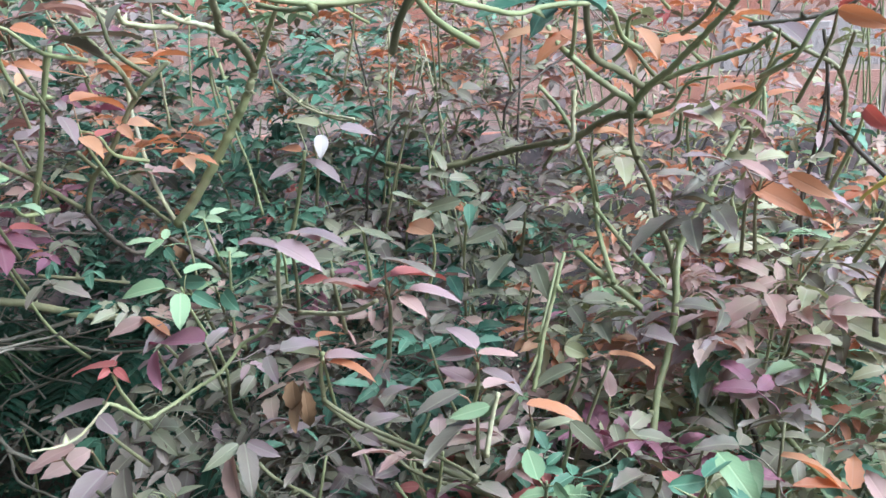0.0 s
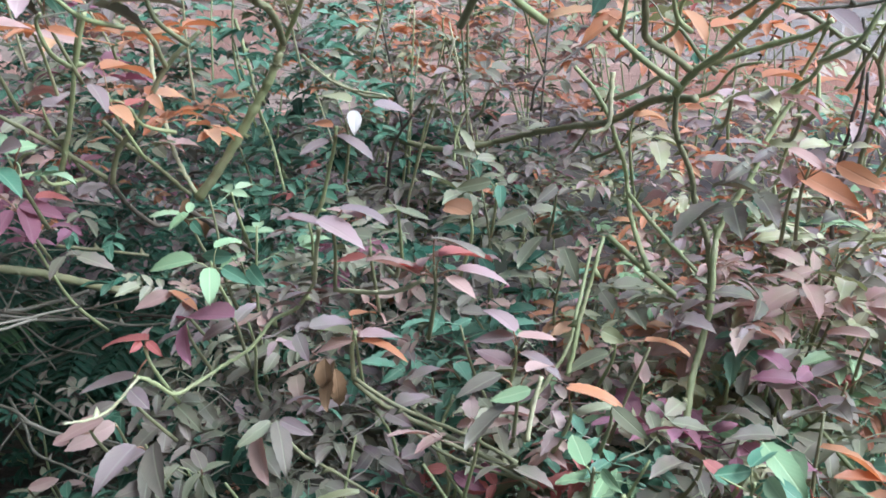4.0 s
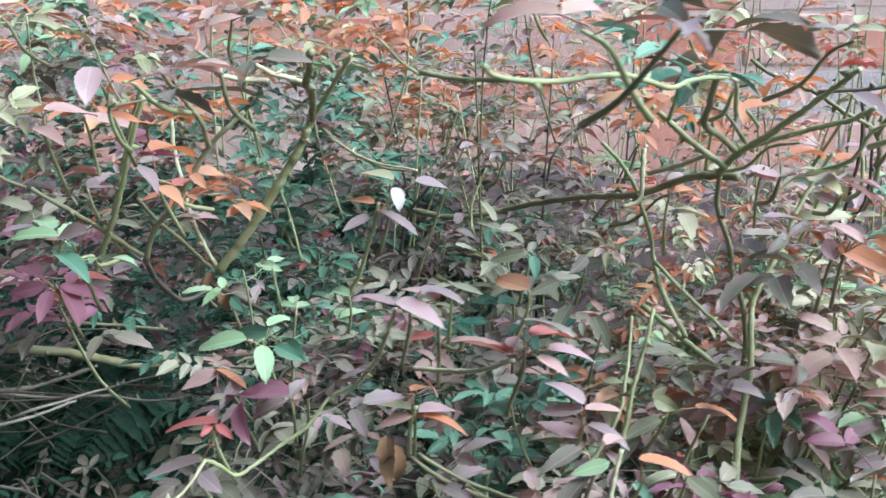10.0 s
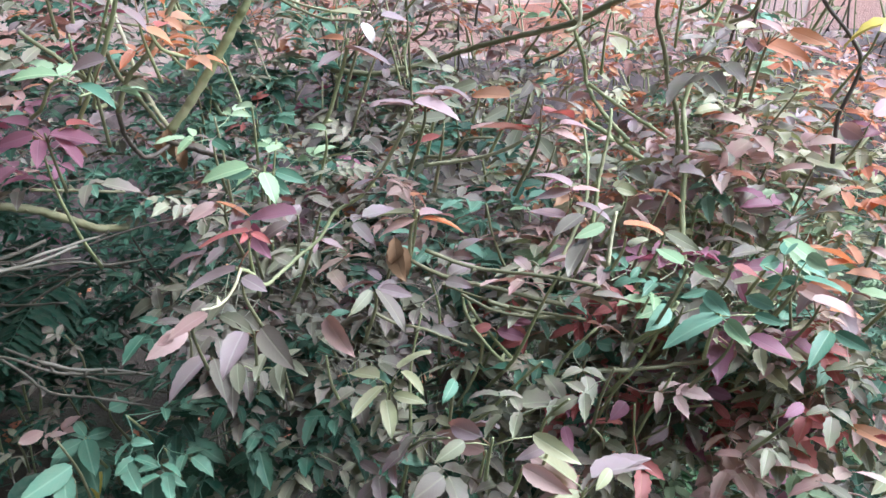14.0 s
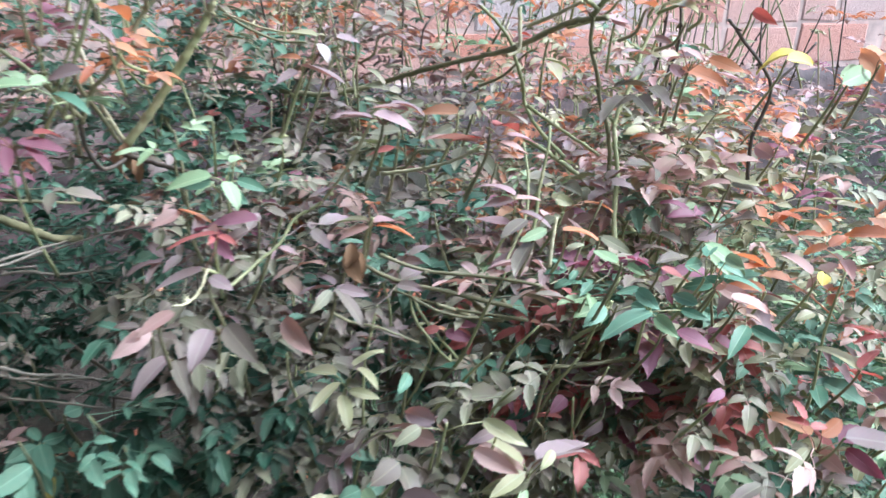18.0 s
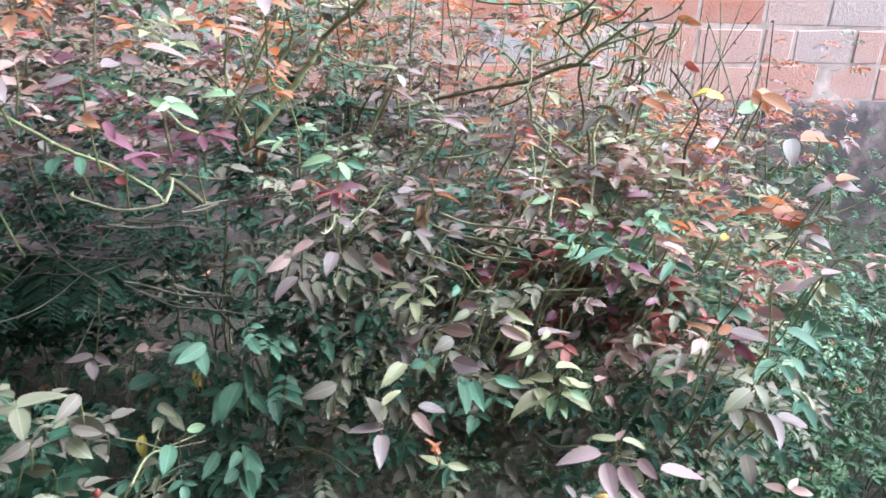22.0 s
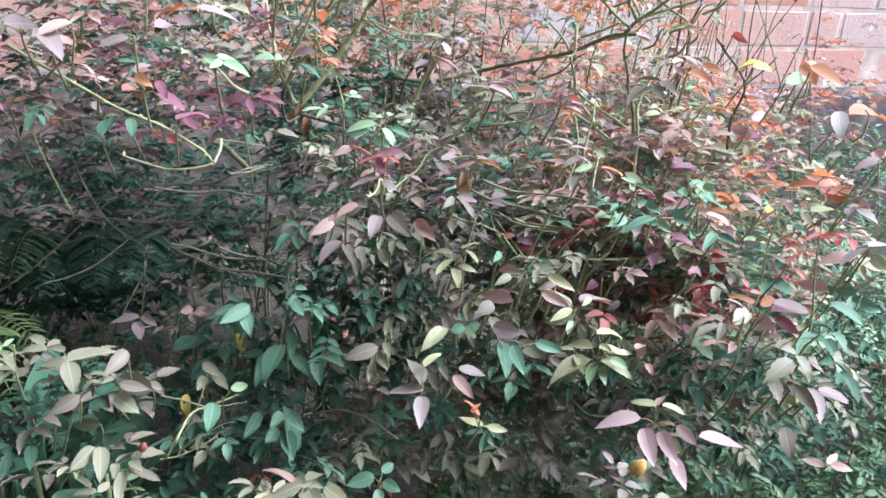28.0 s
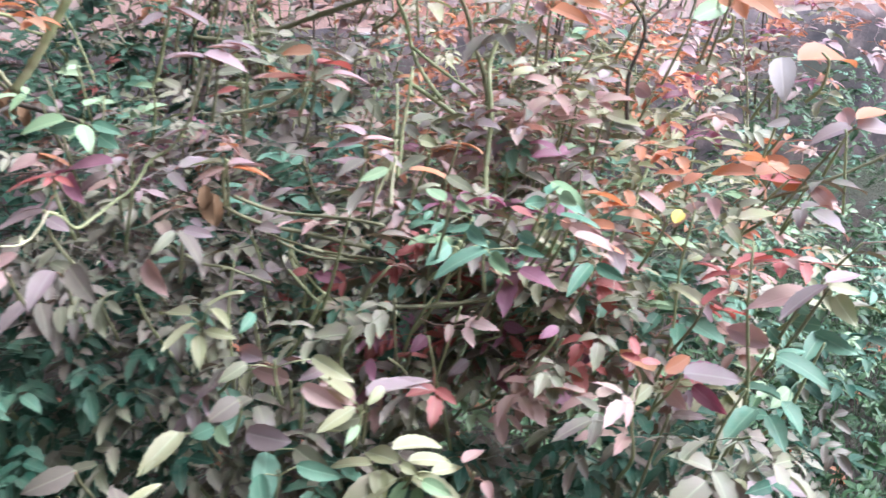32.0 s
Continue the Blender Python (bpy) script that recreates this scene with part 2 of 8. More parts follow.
def thing(name, at, label, category, group="", kind=""):
    ob = new(name)
    ob.location = at
    ob.empty_display_size = 0.05
    return tagged(ob, label, category, group, kind)


def leaflet(length, width, fold=0.22, arch=0.25, wave=0.0, rows=9, teeth=0.03):
    """A toothed, folded, arched blade along +y. Returns vertices, faces (triangles and quads) and UVs."""
    vs, fs, uv = [], [], []
    for i in range(rows + 1):
        s = i / rows
        half = width * 0.5 * 1.98 * s ** 0.6 * (1.0 - s) ** 0.95 if 0 < s < 1 else 0.0
        if 0 < s < 1:
            half += min(teeth * width, half * 0.2) * (1 if i % 2 else -1)
        z = -arch * length * (s - 0.15) ** 2 + 0.02 * length
        for side in (-1, 0, 1):
            vs.append((side * half, s * length, z + abs(side) * half * fold * 2 + wave * side * math.sin(s * 5) * width * 0.1))
            uv.append((0.5 + 0.5 * side * (half / (width * 0.5) if width else 0), s))
    for i in range(rows):
        a = i * 3
        for k in (0, 1):
            fs.append((a + k, a + k + 1, a + k + 4, a + k + 3))
    return np.array(vs), fs, np.array(uv)


def tube_data(points, radii, sides=6, cap=True):
    vs, fs = [], []
    pts = [Vector(p) for p in points]
    n = len(pts)
    ref = Vector((0.31, 0.17, 0.93)).normalized()
    for i, p in enumerate(pts):
        d = (pts[min(n - 1, i + 1)] - pts[max(0, i - 1)]).normalized()
        u = d.cross(ref)
        if u.length < 0.1:
            u = d.cross(Vector((1, 0, 0)))
        u.normalize()
        w = d.cross(u)
        for k in range(sides):
            a = 2 * math.pi * k / sides
            vs.append(tuple(p + (u * math.cos(a) + w * math.sin(a)) * radii[i]))
    for i in range(n - 1):
        for k in range(sides):
            fs.append((i * sides + k, i * sides + (k + 1) % sides, (i + 1) * sides + (k + 1) % sides, (i + 1) * sides + k))
    if cap:
        fs.append(tuple(range(sides))[::-1])
        fs.append(tuple((n - 1) * sides + k for k in range(sides)))
    return vs, fs


def smooth_line(points, steps=6):
    """A Catmull-Rom line through the points."""
    pts = [Vector(p) for p in points]
    ext = [pts[0] * 2 - pts[1]] + pts + [pts[-1] * 2 - pts[-2]]
    out = []
    for i in range(1, len(ext) - 2):
        p0, p1, p2, p3 = ext[i - 1:i + 3]
        for k in range(steps):
            t = k / steps
            out.append(0.5 * ((2 * p1) + (p2 - p0) * t + (2 * p0 - 5 * p1 + 4 * p2 - p3) * t * t + (3 * p1 - p0 - 3 * p2 + p3) * t ** 3))
    return out + [pts[-1]]


def compound(seed, leaflets=5, length=0.045, droop=0.35, slim=0.56):
    """A rose leaf: a stalk with a terminal leaflet and pairs; returns vertices, faces, UVs; the stalk starts at the origin and runs along +y."""
    rnd = random.Random(seed)
    pairs = (leaflets - 1) // 2
    stalk = length * (0.55 + 0.62 * pairs)
    pts = [Vector((0, 0, 0)) + Vector((rnd.uniform(-0.02, 0.02) * s, s * stalk, 0.12 * stalk * s - droop * stalk * s * s)) for s in (0, 0.35, 0.7, 1.0)]
    tv, tf = tube_data(pts, [length * 0.02, length * 0.017, length * 0.014, length * 0.011], 4, False)
    vs, fs, uv = list(tv), list(tf), [(0.5, 0.5)] * len(tv)

    def add(at, heading, pitch, roll, size):
        lv, lf, lu = leaflet(size, size * slim * rnd.uniform(0.9, 1.12), rnd.uniform(0.1, 0.34), rnd.uniform(0.05, 0.34), rnd.uniform(-1, 1))
        m = Matrix.Translation(at) @ Euler((pitch, roll, heading)).to_matrix().to_4x4()
        base = len(vs)
        vs.extend(tuple(m @ Vector(v)) for v in lv)
        fs.extend(tuple(base + k for k in f) for f in lf)
        uv.extend(map(tuple, lu))

    add(pts[-1], rnd.uniform(-0.25, 0.25), -droop * rnd.uniform(0.6, 1.5), rnd.uniform(-0.3, 0.3), length * 1.12)
    for p in range(pairs):
        s = 0.97 - 0.42 * p / max(1, pairs - 0.6) if pairs > 1 else 0.8
        at = Vector((0, s * stalk, 0.12 * stalk * s - droop * stalk * s * s))
        for side in (-1, 1):
            add(at, -side * rnd.uniform(0.85, 1.35), rnd.uniform(-0.28, 0.14), side * rnd.uniform(-0.3, 0.35), length * rnd.uniform(0.8, 1.0) * (1 - 0.16 * p))
    return np.array(vs), fs, np.array(uv)


# leaf templates: five or three leaflets, a unit leaflet being 45 mm long
TEMPLATES = {n: [compound(100 * n + k, n, droop=(0.02, 0.1, 0.2, 0.36)[k], slim=(0.54, 0.6, 0.66, 0.57)[k]) for k in range(4)] for n in (3, 5, 7)}
LEAF_MESH = {}


def leaf_mesh(palette, leaflets, k):
    key = (palette, leaflets, k)
    if key not in LEAF_MESH:
        v, f, u = TEMPLATES[leaflets][k]
        LEAF_MESH[key] = mesh_from("leaf_" + palette, v, f, LEAF[palette], u)
    return LEAF_MESH[key]


def turn_to(at, azimuth, rise, roll, size):
    """A leaf's pose: it starts at a place, points along an azimuth (degrees, 0 = away along +y, 90 = towards -x) and rises by some degrees."""
    return Matrix.Translation(at) @ Euler((radians(rise), radians(roll), radians(azimuth)), "YXZ").to_matrix().to_4x4() @ Matrix.Scale(size, 4)


class Foliage:
    """Many leaves joined into one mesh for each palette."""

    def __init__(self):
        self.data = {}

    def add(self, palette, leaflets, k, m):
        v, f, u = TEMPLATES[leaflets][k]
        vs, fs, us, count = self.data.setdefault(palette, ([], [], [], [0]))
        mm = np.array(m)
        vs.append(v @ mm[:3, :3].T + mm[:3, 3])
        base = count[0]
        fs.extend(tuple(base + i for i in face) for face in f)
        us.append(u)
        count[0] += len(v)

    def build(self, parent):
        for palette, (vs, fs, us, _) in self.data.items():
            inverse = np.array(parent.matrix_basis.inverted())
            allv = np.concatenate(vs) @ inverse[:3, :3].T + inverse[:3, 3]
            me = mesh_from("foliage_" + palette, allv, fs, LEAF[palette], np.concatenate(us))
            ob = part("foliage", me, parent)
            tagged(ob, kind="stuff")


RND = random.Random(7)


def pick(weights):
    """A palette by weights such as 'brown3 olive2 mauve'."""
    names, w = [], []
    for word in weights.split():
        name = word.rstrip("0123456789")
        names.append(name)
        w.append(float(word[len(name):] or 1))
    return RND.choices(names, w)[0]

# ---- ground and wall ----
m_soil, nt, b = mat("damp_soil")
n1, n2 = noise_fac(nt, 3.0, 6.0), noise_fac(nt, 60.0, 6.0, rough=0.75)
col = ramp(nt, n2, [(0.3, (0.03, 0.025, 0.02)), (0.55, (0.07, 0.055, 0.04)), (0.75, (0.13, 0.1, 0.075))])
col = mix(nt, math_node(nt, "MULTIPLY", math_node(nt, "SUBTRACT", n1, 0.45), 3.0, clamp=True), col, (0.045, 0.07, 0.03))
nt.links.new(col, b.inputs["Base Color"])
b.inputs["Roughness"].default_value = 0.9
bump = node(nt, "Bump", Strength=0.9, Distance=0.02)
nt.links.new(n2, bump.inputs["Height"])
nt.links.new(bump.outputs[0], b.inputs["Normal"])


def ground_height(x, y):
    return 0.03 * noise.noise((x * 1.3, y * 1.3, 0.3)) + 0.012 * noise.noise((x * 6, y * 6, 1.7))


def build_ground():
    ticks = [-60, -30, -12, -6, -4] + [i * 0.1 for i in range(-30, 41)] + [5, 7, 12, 30, 60]
    vs = [(x, y, ground_height(x, y) if abs(x) < 3.2 and -2 < y < 2.3 else 0.0) for y in ticks for x in ticks]
    n = len(ticks)
    fs = [(j * n + i, j * n + i + 1, (j + 1) * n + i + 1, (j + 1) * n + i) for j in range(n - 1) for i in range(n - 1)]
    tagged(new("ground", mesh_from("ground", vs, fs, m_soil)), "dark damp garden soil under the bushes", "ground", kind="structure")


build_ground()

WALL_Y = 2.04
COURSE, LONG, MORTAR = 0.124, 0.247, 0.013


def brick_material():
    m, nt, b = mat("old_red_brick")
    info = nt.nodes.new("ShaderNodeObjectInfo")
    geo = nt.nodes.new("ShaderNodeNewGeometry")
    pickv = math_node(nt, "FRACT", math_node(nt, "ADD", info.outputs["Random"], geo.outputs["Random Per Island"]))
    col = ramp(nt, pickv, [(0.0, (0.66, 0.27, 0.19)), (0.3, (0.7, 0.36, 0.28)), (0.6, (0.71, 0.43, 0.36)), (0.88, (0.73, 0.5, 0.45)), (1.0, (0.6, 0.54, 0.53))])
    fine, wide, low = noise_fac(nt, 90.0, 6.0, rough=0.75), noise_fac(nt, 9.0, 5.0), noise_fac(nt, 2.2, 4.0)
    col = mix(nt, math_node(nt, "MULTIPLY", math_node(nt, "SUBTRACT", wide, 0.46), 1.1, clamp=True), col, (0.68, 0.55, 0.52))
    col = mix(nt, math_node(nt, "MULTIPLY", math_node(nt, "SUBTRACT", fine, 0.56), 5.0, clamp=True), col, (0.34, 0.19, 0.16))
    col = mix(nt, math_node(nt, "MULTIPLY", math_node(nt, "SUBTRACT", low, 0.59), 6.0, clamp=True), col, (0.46, 0.43, 0.44))
    nt.links.new(col, b.inputs["Base Color"])
    b.inputs["Roughness"].default_value = 0.85
    bump = node(nt, "Bump", Strength=0.8, Distance=0.006)
    nt.links.new(fine, bump.inputs["Height"])
    nt.links.new(bump.outputs[0], b.inputs["Normal"])
    return m


m_brick = brick_material()
m_mortar = plain("lime_mortar", (0.68, 0.52, 0.46), 0.9, 0.3, 18.0)
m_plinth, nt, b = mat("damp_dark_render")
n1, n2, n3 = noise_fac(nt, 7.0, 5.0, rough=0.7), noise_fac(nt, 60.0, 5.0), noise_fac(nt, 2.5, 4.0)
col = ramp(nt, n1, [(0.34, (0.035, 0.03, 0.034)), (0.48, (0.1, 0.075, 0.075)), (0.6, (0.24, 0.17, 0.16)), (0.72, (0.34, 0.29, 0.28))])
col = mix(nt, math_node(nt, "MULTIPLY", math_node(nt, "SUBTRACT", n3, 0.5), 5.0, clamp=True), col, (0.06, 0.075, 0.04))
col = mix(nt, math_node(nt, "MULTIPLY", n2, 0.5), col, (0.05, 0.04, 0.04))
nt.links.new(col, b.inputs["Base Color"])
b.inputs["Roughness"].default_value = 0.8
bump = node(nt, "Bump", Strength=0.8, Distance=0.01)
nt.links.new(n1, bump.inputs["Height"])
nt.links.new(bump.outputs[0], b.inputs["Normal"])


def rough_box(lx, ly, lz, seed, chip=0.0045):
    """A brick with worn, uneven, chamfered edges, its front at y = 0."""
    rnd = random.Random(seed)
    c = 0.0035
    front = [(-lx / 2 + c, 0, -lz / 2 + c), (lx / 2 - c, 0, -lz / 2 + c), (lx / 2 - c, 0, lz / 2 - c), (-lx / 2 + c, 0, lz / 2 - c)]
    mid = [(-lx / 2, c, -lz / 2), (lx / 2, c, -lz / 2), (lx / 2, c, lz / 2), (-lx / 2, c, lz / 2)]
    back = [(x, ly, z) for x, _, z in mid]
    vs = [(x + rnd.uniform(-chip, chip), y + rnd.uniform(-0.001, 0.001), z + rnd.uniform(-chip, chip)) for x, y, z in front + mid] + back
    vs.append((rnd.uniform(-0.3, 0.3) * lx, -rnd.uniform(0.0, 0.0015), rnd.uniform(-0.2, 0.2) * lz))
    fs = [(0, 1, 12), (1, 2, 12), (2, 3, 12), (3, 0, 12)]
    for base in (0, 4):
        for k in range(4):
            a, d = base + k, base + (k + 1) % 4
            fs.append((a, a + 4, d + 4, d))
    return vs, fs


def build_wall():
    wall = new("wall_north")
    tagged(wall, "old weathered red brick garden wall with pale mortar and a dark damp foot", "wall", kind="structure")
    x0, x1, top = -4.0, 6.0, 1.46
    bm = bmesh.new()
    bmesh.ops.create_cube(bm, size=1.0, matrix=Matrix.Translation(((x0 + x1) / 2, WALL_Y + 0.0012 + 0.115, top / 2)) @ Matrix.Diagonal((x1 - x0, 0.23, top, 1)))
    me = bpy.data.meshes.new("wall_core")
    bm.to_mesh(me)
    bm.free()
    me.materials.append(m_mortar)
    part("mortar_core", me, wall)
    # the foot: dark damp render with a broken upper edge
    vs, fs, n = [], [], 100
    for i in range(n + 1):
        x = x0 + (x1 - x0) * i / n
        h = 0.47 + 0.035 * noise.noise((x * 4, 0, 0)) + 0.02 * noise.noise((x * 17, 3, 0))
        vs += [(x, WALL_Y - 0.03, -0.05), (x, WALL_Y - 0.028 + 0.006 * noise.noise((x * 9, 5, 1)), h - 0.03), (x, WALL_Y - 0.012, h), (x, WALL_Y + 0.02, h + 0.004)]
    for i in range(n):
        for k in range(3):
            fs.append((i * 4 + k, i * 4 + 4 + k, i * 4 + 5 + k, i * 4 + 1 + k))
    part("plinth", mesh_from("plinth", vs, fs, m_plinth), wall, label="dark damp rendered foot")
    kinds = {}
    for wide_brick in (True, False):
        kinds[wide_brick] = [mesh_from("brick", *rough_box((LONG if wide_brick else LONG / 2) - MORTAR, 0.09, COURSE - MORTAR, 40 + k + 10 * wide_brick), m_brick, smooth=False) for k in range(6)]
    rnd = random.Random(3)
    far_v, far_f, made = [], [], 0
    row = 0
    z = 0.412
    while z < top - 0.05:
        x = x0 + (LONG / 2 if row % 2 else 0.0) + rnd.uniform(-0.02, 0.02)
        while x < x1 - 0.25:
            wide_brick = rnd.random() < 0.88
            lx = LONG if wide_brick else LONG / 2
            k = rnd.randrange(6)
            at = Matrix.Translation((x + lx / 2, WALL_Y + rnd.uniform(-0.003, 0.002), z + rnd.uniform(-0.005, 0.005))) @ Euler((0, rnd.uniform(-0.009, 0.009), rnd.uniform(-0.006, 0.006))).to_matrix().to_4x4()
            if -1.1 < x < 2.6 and z < 1.2 and made < 300:
                part("brick", kinds[wide_brick][k], wall, at)
                made += 1
            else:
                me = kinds[wide_brick][k]
                base = len(far_v)
                far_v += [tuple(at @ v.co) for v in me.vertices]
                far_f += [tuple(base + i for i in p.vertices) for p in me.polygons]
            x += lx
        z += COURSE
        row += 1
    tagged(part("brickwork", mesh_from("brickwork", far_v, far_f, m_brick, smooth=False), wall), kind="stuff")


build_wall()


def shade_wall(name, label, x0, x1, y0, y1, top):
    bm = bmesh.new()
    bmesh.ops.create_cube(bm, size=1.0, matrix=Matrix.Translation(((x0 + x1) / 2, (y0 + y1) / 2, top / 2 - 0.05)) @ Matrix.Diagonal((x1 - x0, y1 - y0, top + 0.1, 1)))
    bmesh.ops.bevel(bm, geom=bm.edges[:], offset=0.012, segments=2, affect="EDGES")
    me = bpy.data.meshes.new(name)
    bm.to_mesh(me)
    bm.free()
    me.materials.append(m_shade_wall)
    tagged(new(name, me), label, "wall", kind="structure")


# added walls that keep sky light off the hollow; dark to bounce little
m_shade_wall = plain("dark_shade_wall", (0.07, 0.075, 0.06), 0.9, 0.4, 6.0)
shade_wall("wall_west", "plain weathered dark mossy garden wall beside the hollow", -1.7, -1.45, -2.0, 2.04, 6.0)
shade_wall("wall_south", "plain weathered dark mossy garden wall behind the path", -1.45, 0.9, -2.0, -1.75, 6.0)

# ---- rose bushes ----
LEAF_SIZE = 0.6
BUSHES = {
    "left": thing("rose_bush", (-0.42, 0.8, 0.0), "tangled rose bush with wine-red and green leaves beside a hollow", "bush", "rose bushes"),
    "middle": thing("rose_bush", (-0.08, 0.78, 0.0), "dense rose bush with bronze, pink and olive leaves on green canes", "bush", "rose bushes"),
    "right": thing("rose_bush", (0.26, 0.74, 0.0), "rose bush with rust-orange, pink and blue-green leaves before the wall", "bush", "rose bushes"),
    "back": thing("rose_bush", (0.1, 1.3, 0.0), "far rose bush with mauve and rust leaves against the brick wall", "bush", "rose bushes"),
}
FILL = {name: Foliage() for name in BUSHES}
CLEAR = []
SET = []
# rough direction from the bushes to the camera, for leaving out covering leaves
CAMERA_SIDE = Vector((0.0, -0.9, 0.42)).normalized()


def owner(p):
    if p[1] > 1.0:
        return "back"
    return "left" if p[0] < -0.3 else "middle" if p[0] < 0.12 else "right"


def local(ob, p):
    return Vector(p) - ob.location


def thorns(vs, fs, line, radii, rnd, every=0.035):
    """Small hooked prickles set along a cane."""
    run = 0.0
    for i in range(1, len(line)):
        run += (line[i] - line[i - 1]).length
        if run > every:
            run = rnd.uniform(-0.01, 0.0)
            d = (line[i] - line[i - 1]).normalized()
            side = d.cross(Vector((rnd.uniform(-1, 1), rnd.uniform(-1, 1), rnd.uniform(-1, 1)))).normalized()
            r, other = radii[i], d.cross(side)
            at = line[i] + side * r * 0.7
            b = len(vs)
            vs += [tuple(at + d * 0.003), tuple(at - d * 0.003), tuple(at + other * 0.001), tuple(at - other * 0.001), tuple(at + side * 0.006 - d * 0.002)]
            fs += [(b, b + 2, b + 4), (b + 2, b + 1, b + 4), (b + 1, b + 3, b + 4), (b + 3, b, b + 4)]


def cane(kind, r0, r1, *points, thick=0.68):
    bush = BUSHES[owner(points[0] if points[0][2] < points[-1][2] else points[-1])]
    rnd = random.Random(int(abs(points[0][0] * 7919 + points[0][2] * 104729) * 10))
    line = smooth_line([local(bush, p) for p in points], 7)
    n = len(line)
    radii = []
    for i in range(n):
        r = thick * (r0 + (r1 - r0) * i / (n - 1))
        knot = 1.0 + (0.12 if i % 7 == 0 else 0.0)
        radii.append(r * knot * rnd.uniform(0.94, 1.06))
    line = [p + Vector((rnd.gauss(0, 1), rnd.gauss(0, 1), rnd.gauss(0, 1))) * r0 * 0.1 for p in line]
    vs, fs = tube_data(line, radii, 8)
    thorns(vs, fs, line, radii, rnd)
    part("cane", mesh_from("cane", vs, fs, CANE[kind]), bush)
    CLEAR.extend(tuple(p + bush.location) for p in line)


def shoot(tip, weights, leaves, size=1.0, hang=False):
    """A leafy shoot: a stem that ends at tip, with leaves spiralling round its upper part."""
    bush = BUSHES[owner(tip)]
    base = local(bush, tip) 
    size = min(size, 1.1)
    rise = RND.uniform(0.07, 0.13) if tip[2] < 0.82 else RND.uniform(0.02, 0.035)
    lean = Vector((RND.uniform(-0.03, 0.03), RND.uniform(0.03, 0.09) if hang else RND.uniform(-0.01, 0.06), -rise))
    pts = smooth_line([base, base + lean * 0.5 + Vector((RND.uniform(-0.006, 0.006), 0, 0.006)), base + lean, base + lean * 1.6 + Vector((0, 0.02, 0))], 3)
    radii = [0.0009 + 0.0009 * i / (len(pts) - 1) for i in range(len(pts))]
    stem = part("shoot", mesh_from("shoot", *tube_data(pts, radii, 6), CANE[RND.choice(("green", "green", "olive"))]), bush)
    turn = RND.uniform(0, 360)
    leaves = leaves if leaves < 4 else round(leaves * 1.25)
    for i in range(leaves):
        f = i / max(1, leaves)
        at = pts[min(len(pts) - 1, int(f * 3.4))]
        turn += 137.5 + RND.uniform(-20, 20)
        if hang:
            azimuth = 180 + ((turn % 360) - 180) * 0.85
            up = RND.uniform(-26, 4)
        else:
            azimuth = turn
            up = 20 - 24 * f + RND.uniform(-14, 14)
        foot = bush.location + at
        if hides_from_camera(ahead(foot, azimuth, up, 0.03), SET_AT) or hides_from_camera(ahead(foot, azimuth, up, 0.065), SET_AT):
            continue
        count = RND.choice((3, 3, 5)) if leaves > 2 else 3
        scale = size * LEAF_SIZE * (0.84 + 0.4 * f) * RND.uniform(0.85, 1.15)
        part("leaf", leaf_mesh(pick(weights), count, RND.randrange(2 if not hang else 4)), stem, turn_to(at, azimuth, up, RND.uniform(-22, 22), scale))


def hides_from_camera(at, spots):
    """True where a leaf would hide a cane or a chosen leaf from the camera: such leaves are left out to fit that view.
    """
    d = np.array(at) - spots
    along = d @ np.array(CAMERA_SIDE)
    off = np.linalg.norm(d - along[:, None] * np.array(CAMERA_SIDE), axis=1)
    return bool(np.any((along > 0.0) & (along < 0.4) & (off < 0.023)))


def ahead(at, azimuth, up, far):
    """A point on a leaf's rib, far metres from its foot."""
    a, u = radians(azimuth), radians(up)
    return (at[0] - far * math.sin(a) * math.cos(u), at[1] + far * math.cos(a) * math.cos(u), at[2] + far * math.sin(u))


def zone(c, r, n, weights, size=(0.7, 1.0), hang=False):
    """Leaves strewn through an ellipsoid of the bush."""
    for _ in range(n):
        while True:
            p = Vector((RND.uniform(-1, 1), RND.uniform(-1, 1), RND.uniform(-1, 1)))
            if p.length < 1:
                break
        at = (c[0] + p.x * r[0], c[1] + p.y * r[1], c[2] + p.z * r[2])
        if at[1] > 1.96 or hides_from_camera(at, CLEAR_AT):
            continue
        azimuth = 180 + RND.uniform(-140, 140) if hang else RND.uniform(0, 360)
        up = RND.uniform(-30, 6) if hang else RND.uniform(-22, 22)
        grown = 1.3 if at[1] < 0.64 else 1.08
        if at[1] < 0.75 and (hides_from_camera(ahead(at, azimuth, up, 0.04), SET_AT) or hides_from_camera(ahead(at, azimuth, up, 0.075), SET_AT)):
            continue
        if RND.random() > 1.0 / grown ** 0.8:
            continue
        FILL[owner(at)].add(pick(weights), RND.choice((3, 5, 5, 7)), RND.randrange(4), turn_to(at, azimuth, up, RND.uniform(-25, 25), grown * LEAF_SIZE * RND.uniform(*size)))



def twig(kind, r0, r1, *points):
    """A cane of the radii given."""
    cane(kind, r0, r1, *points, thick=1.0)


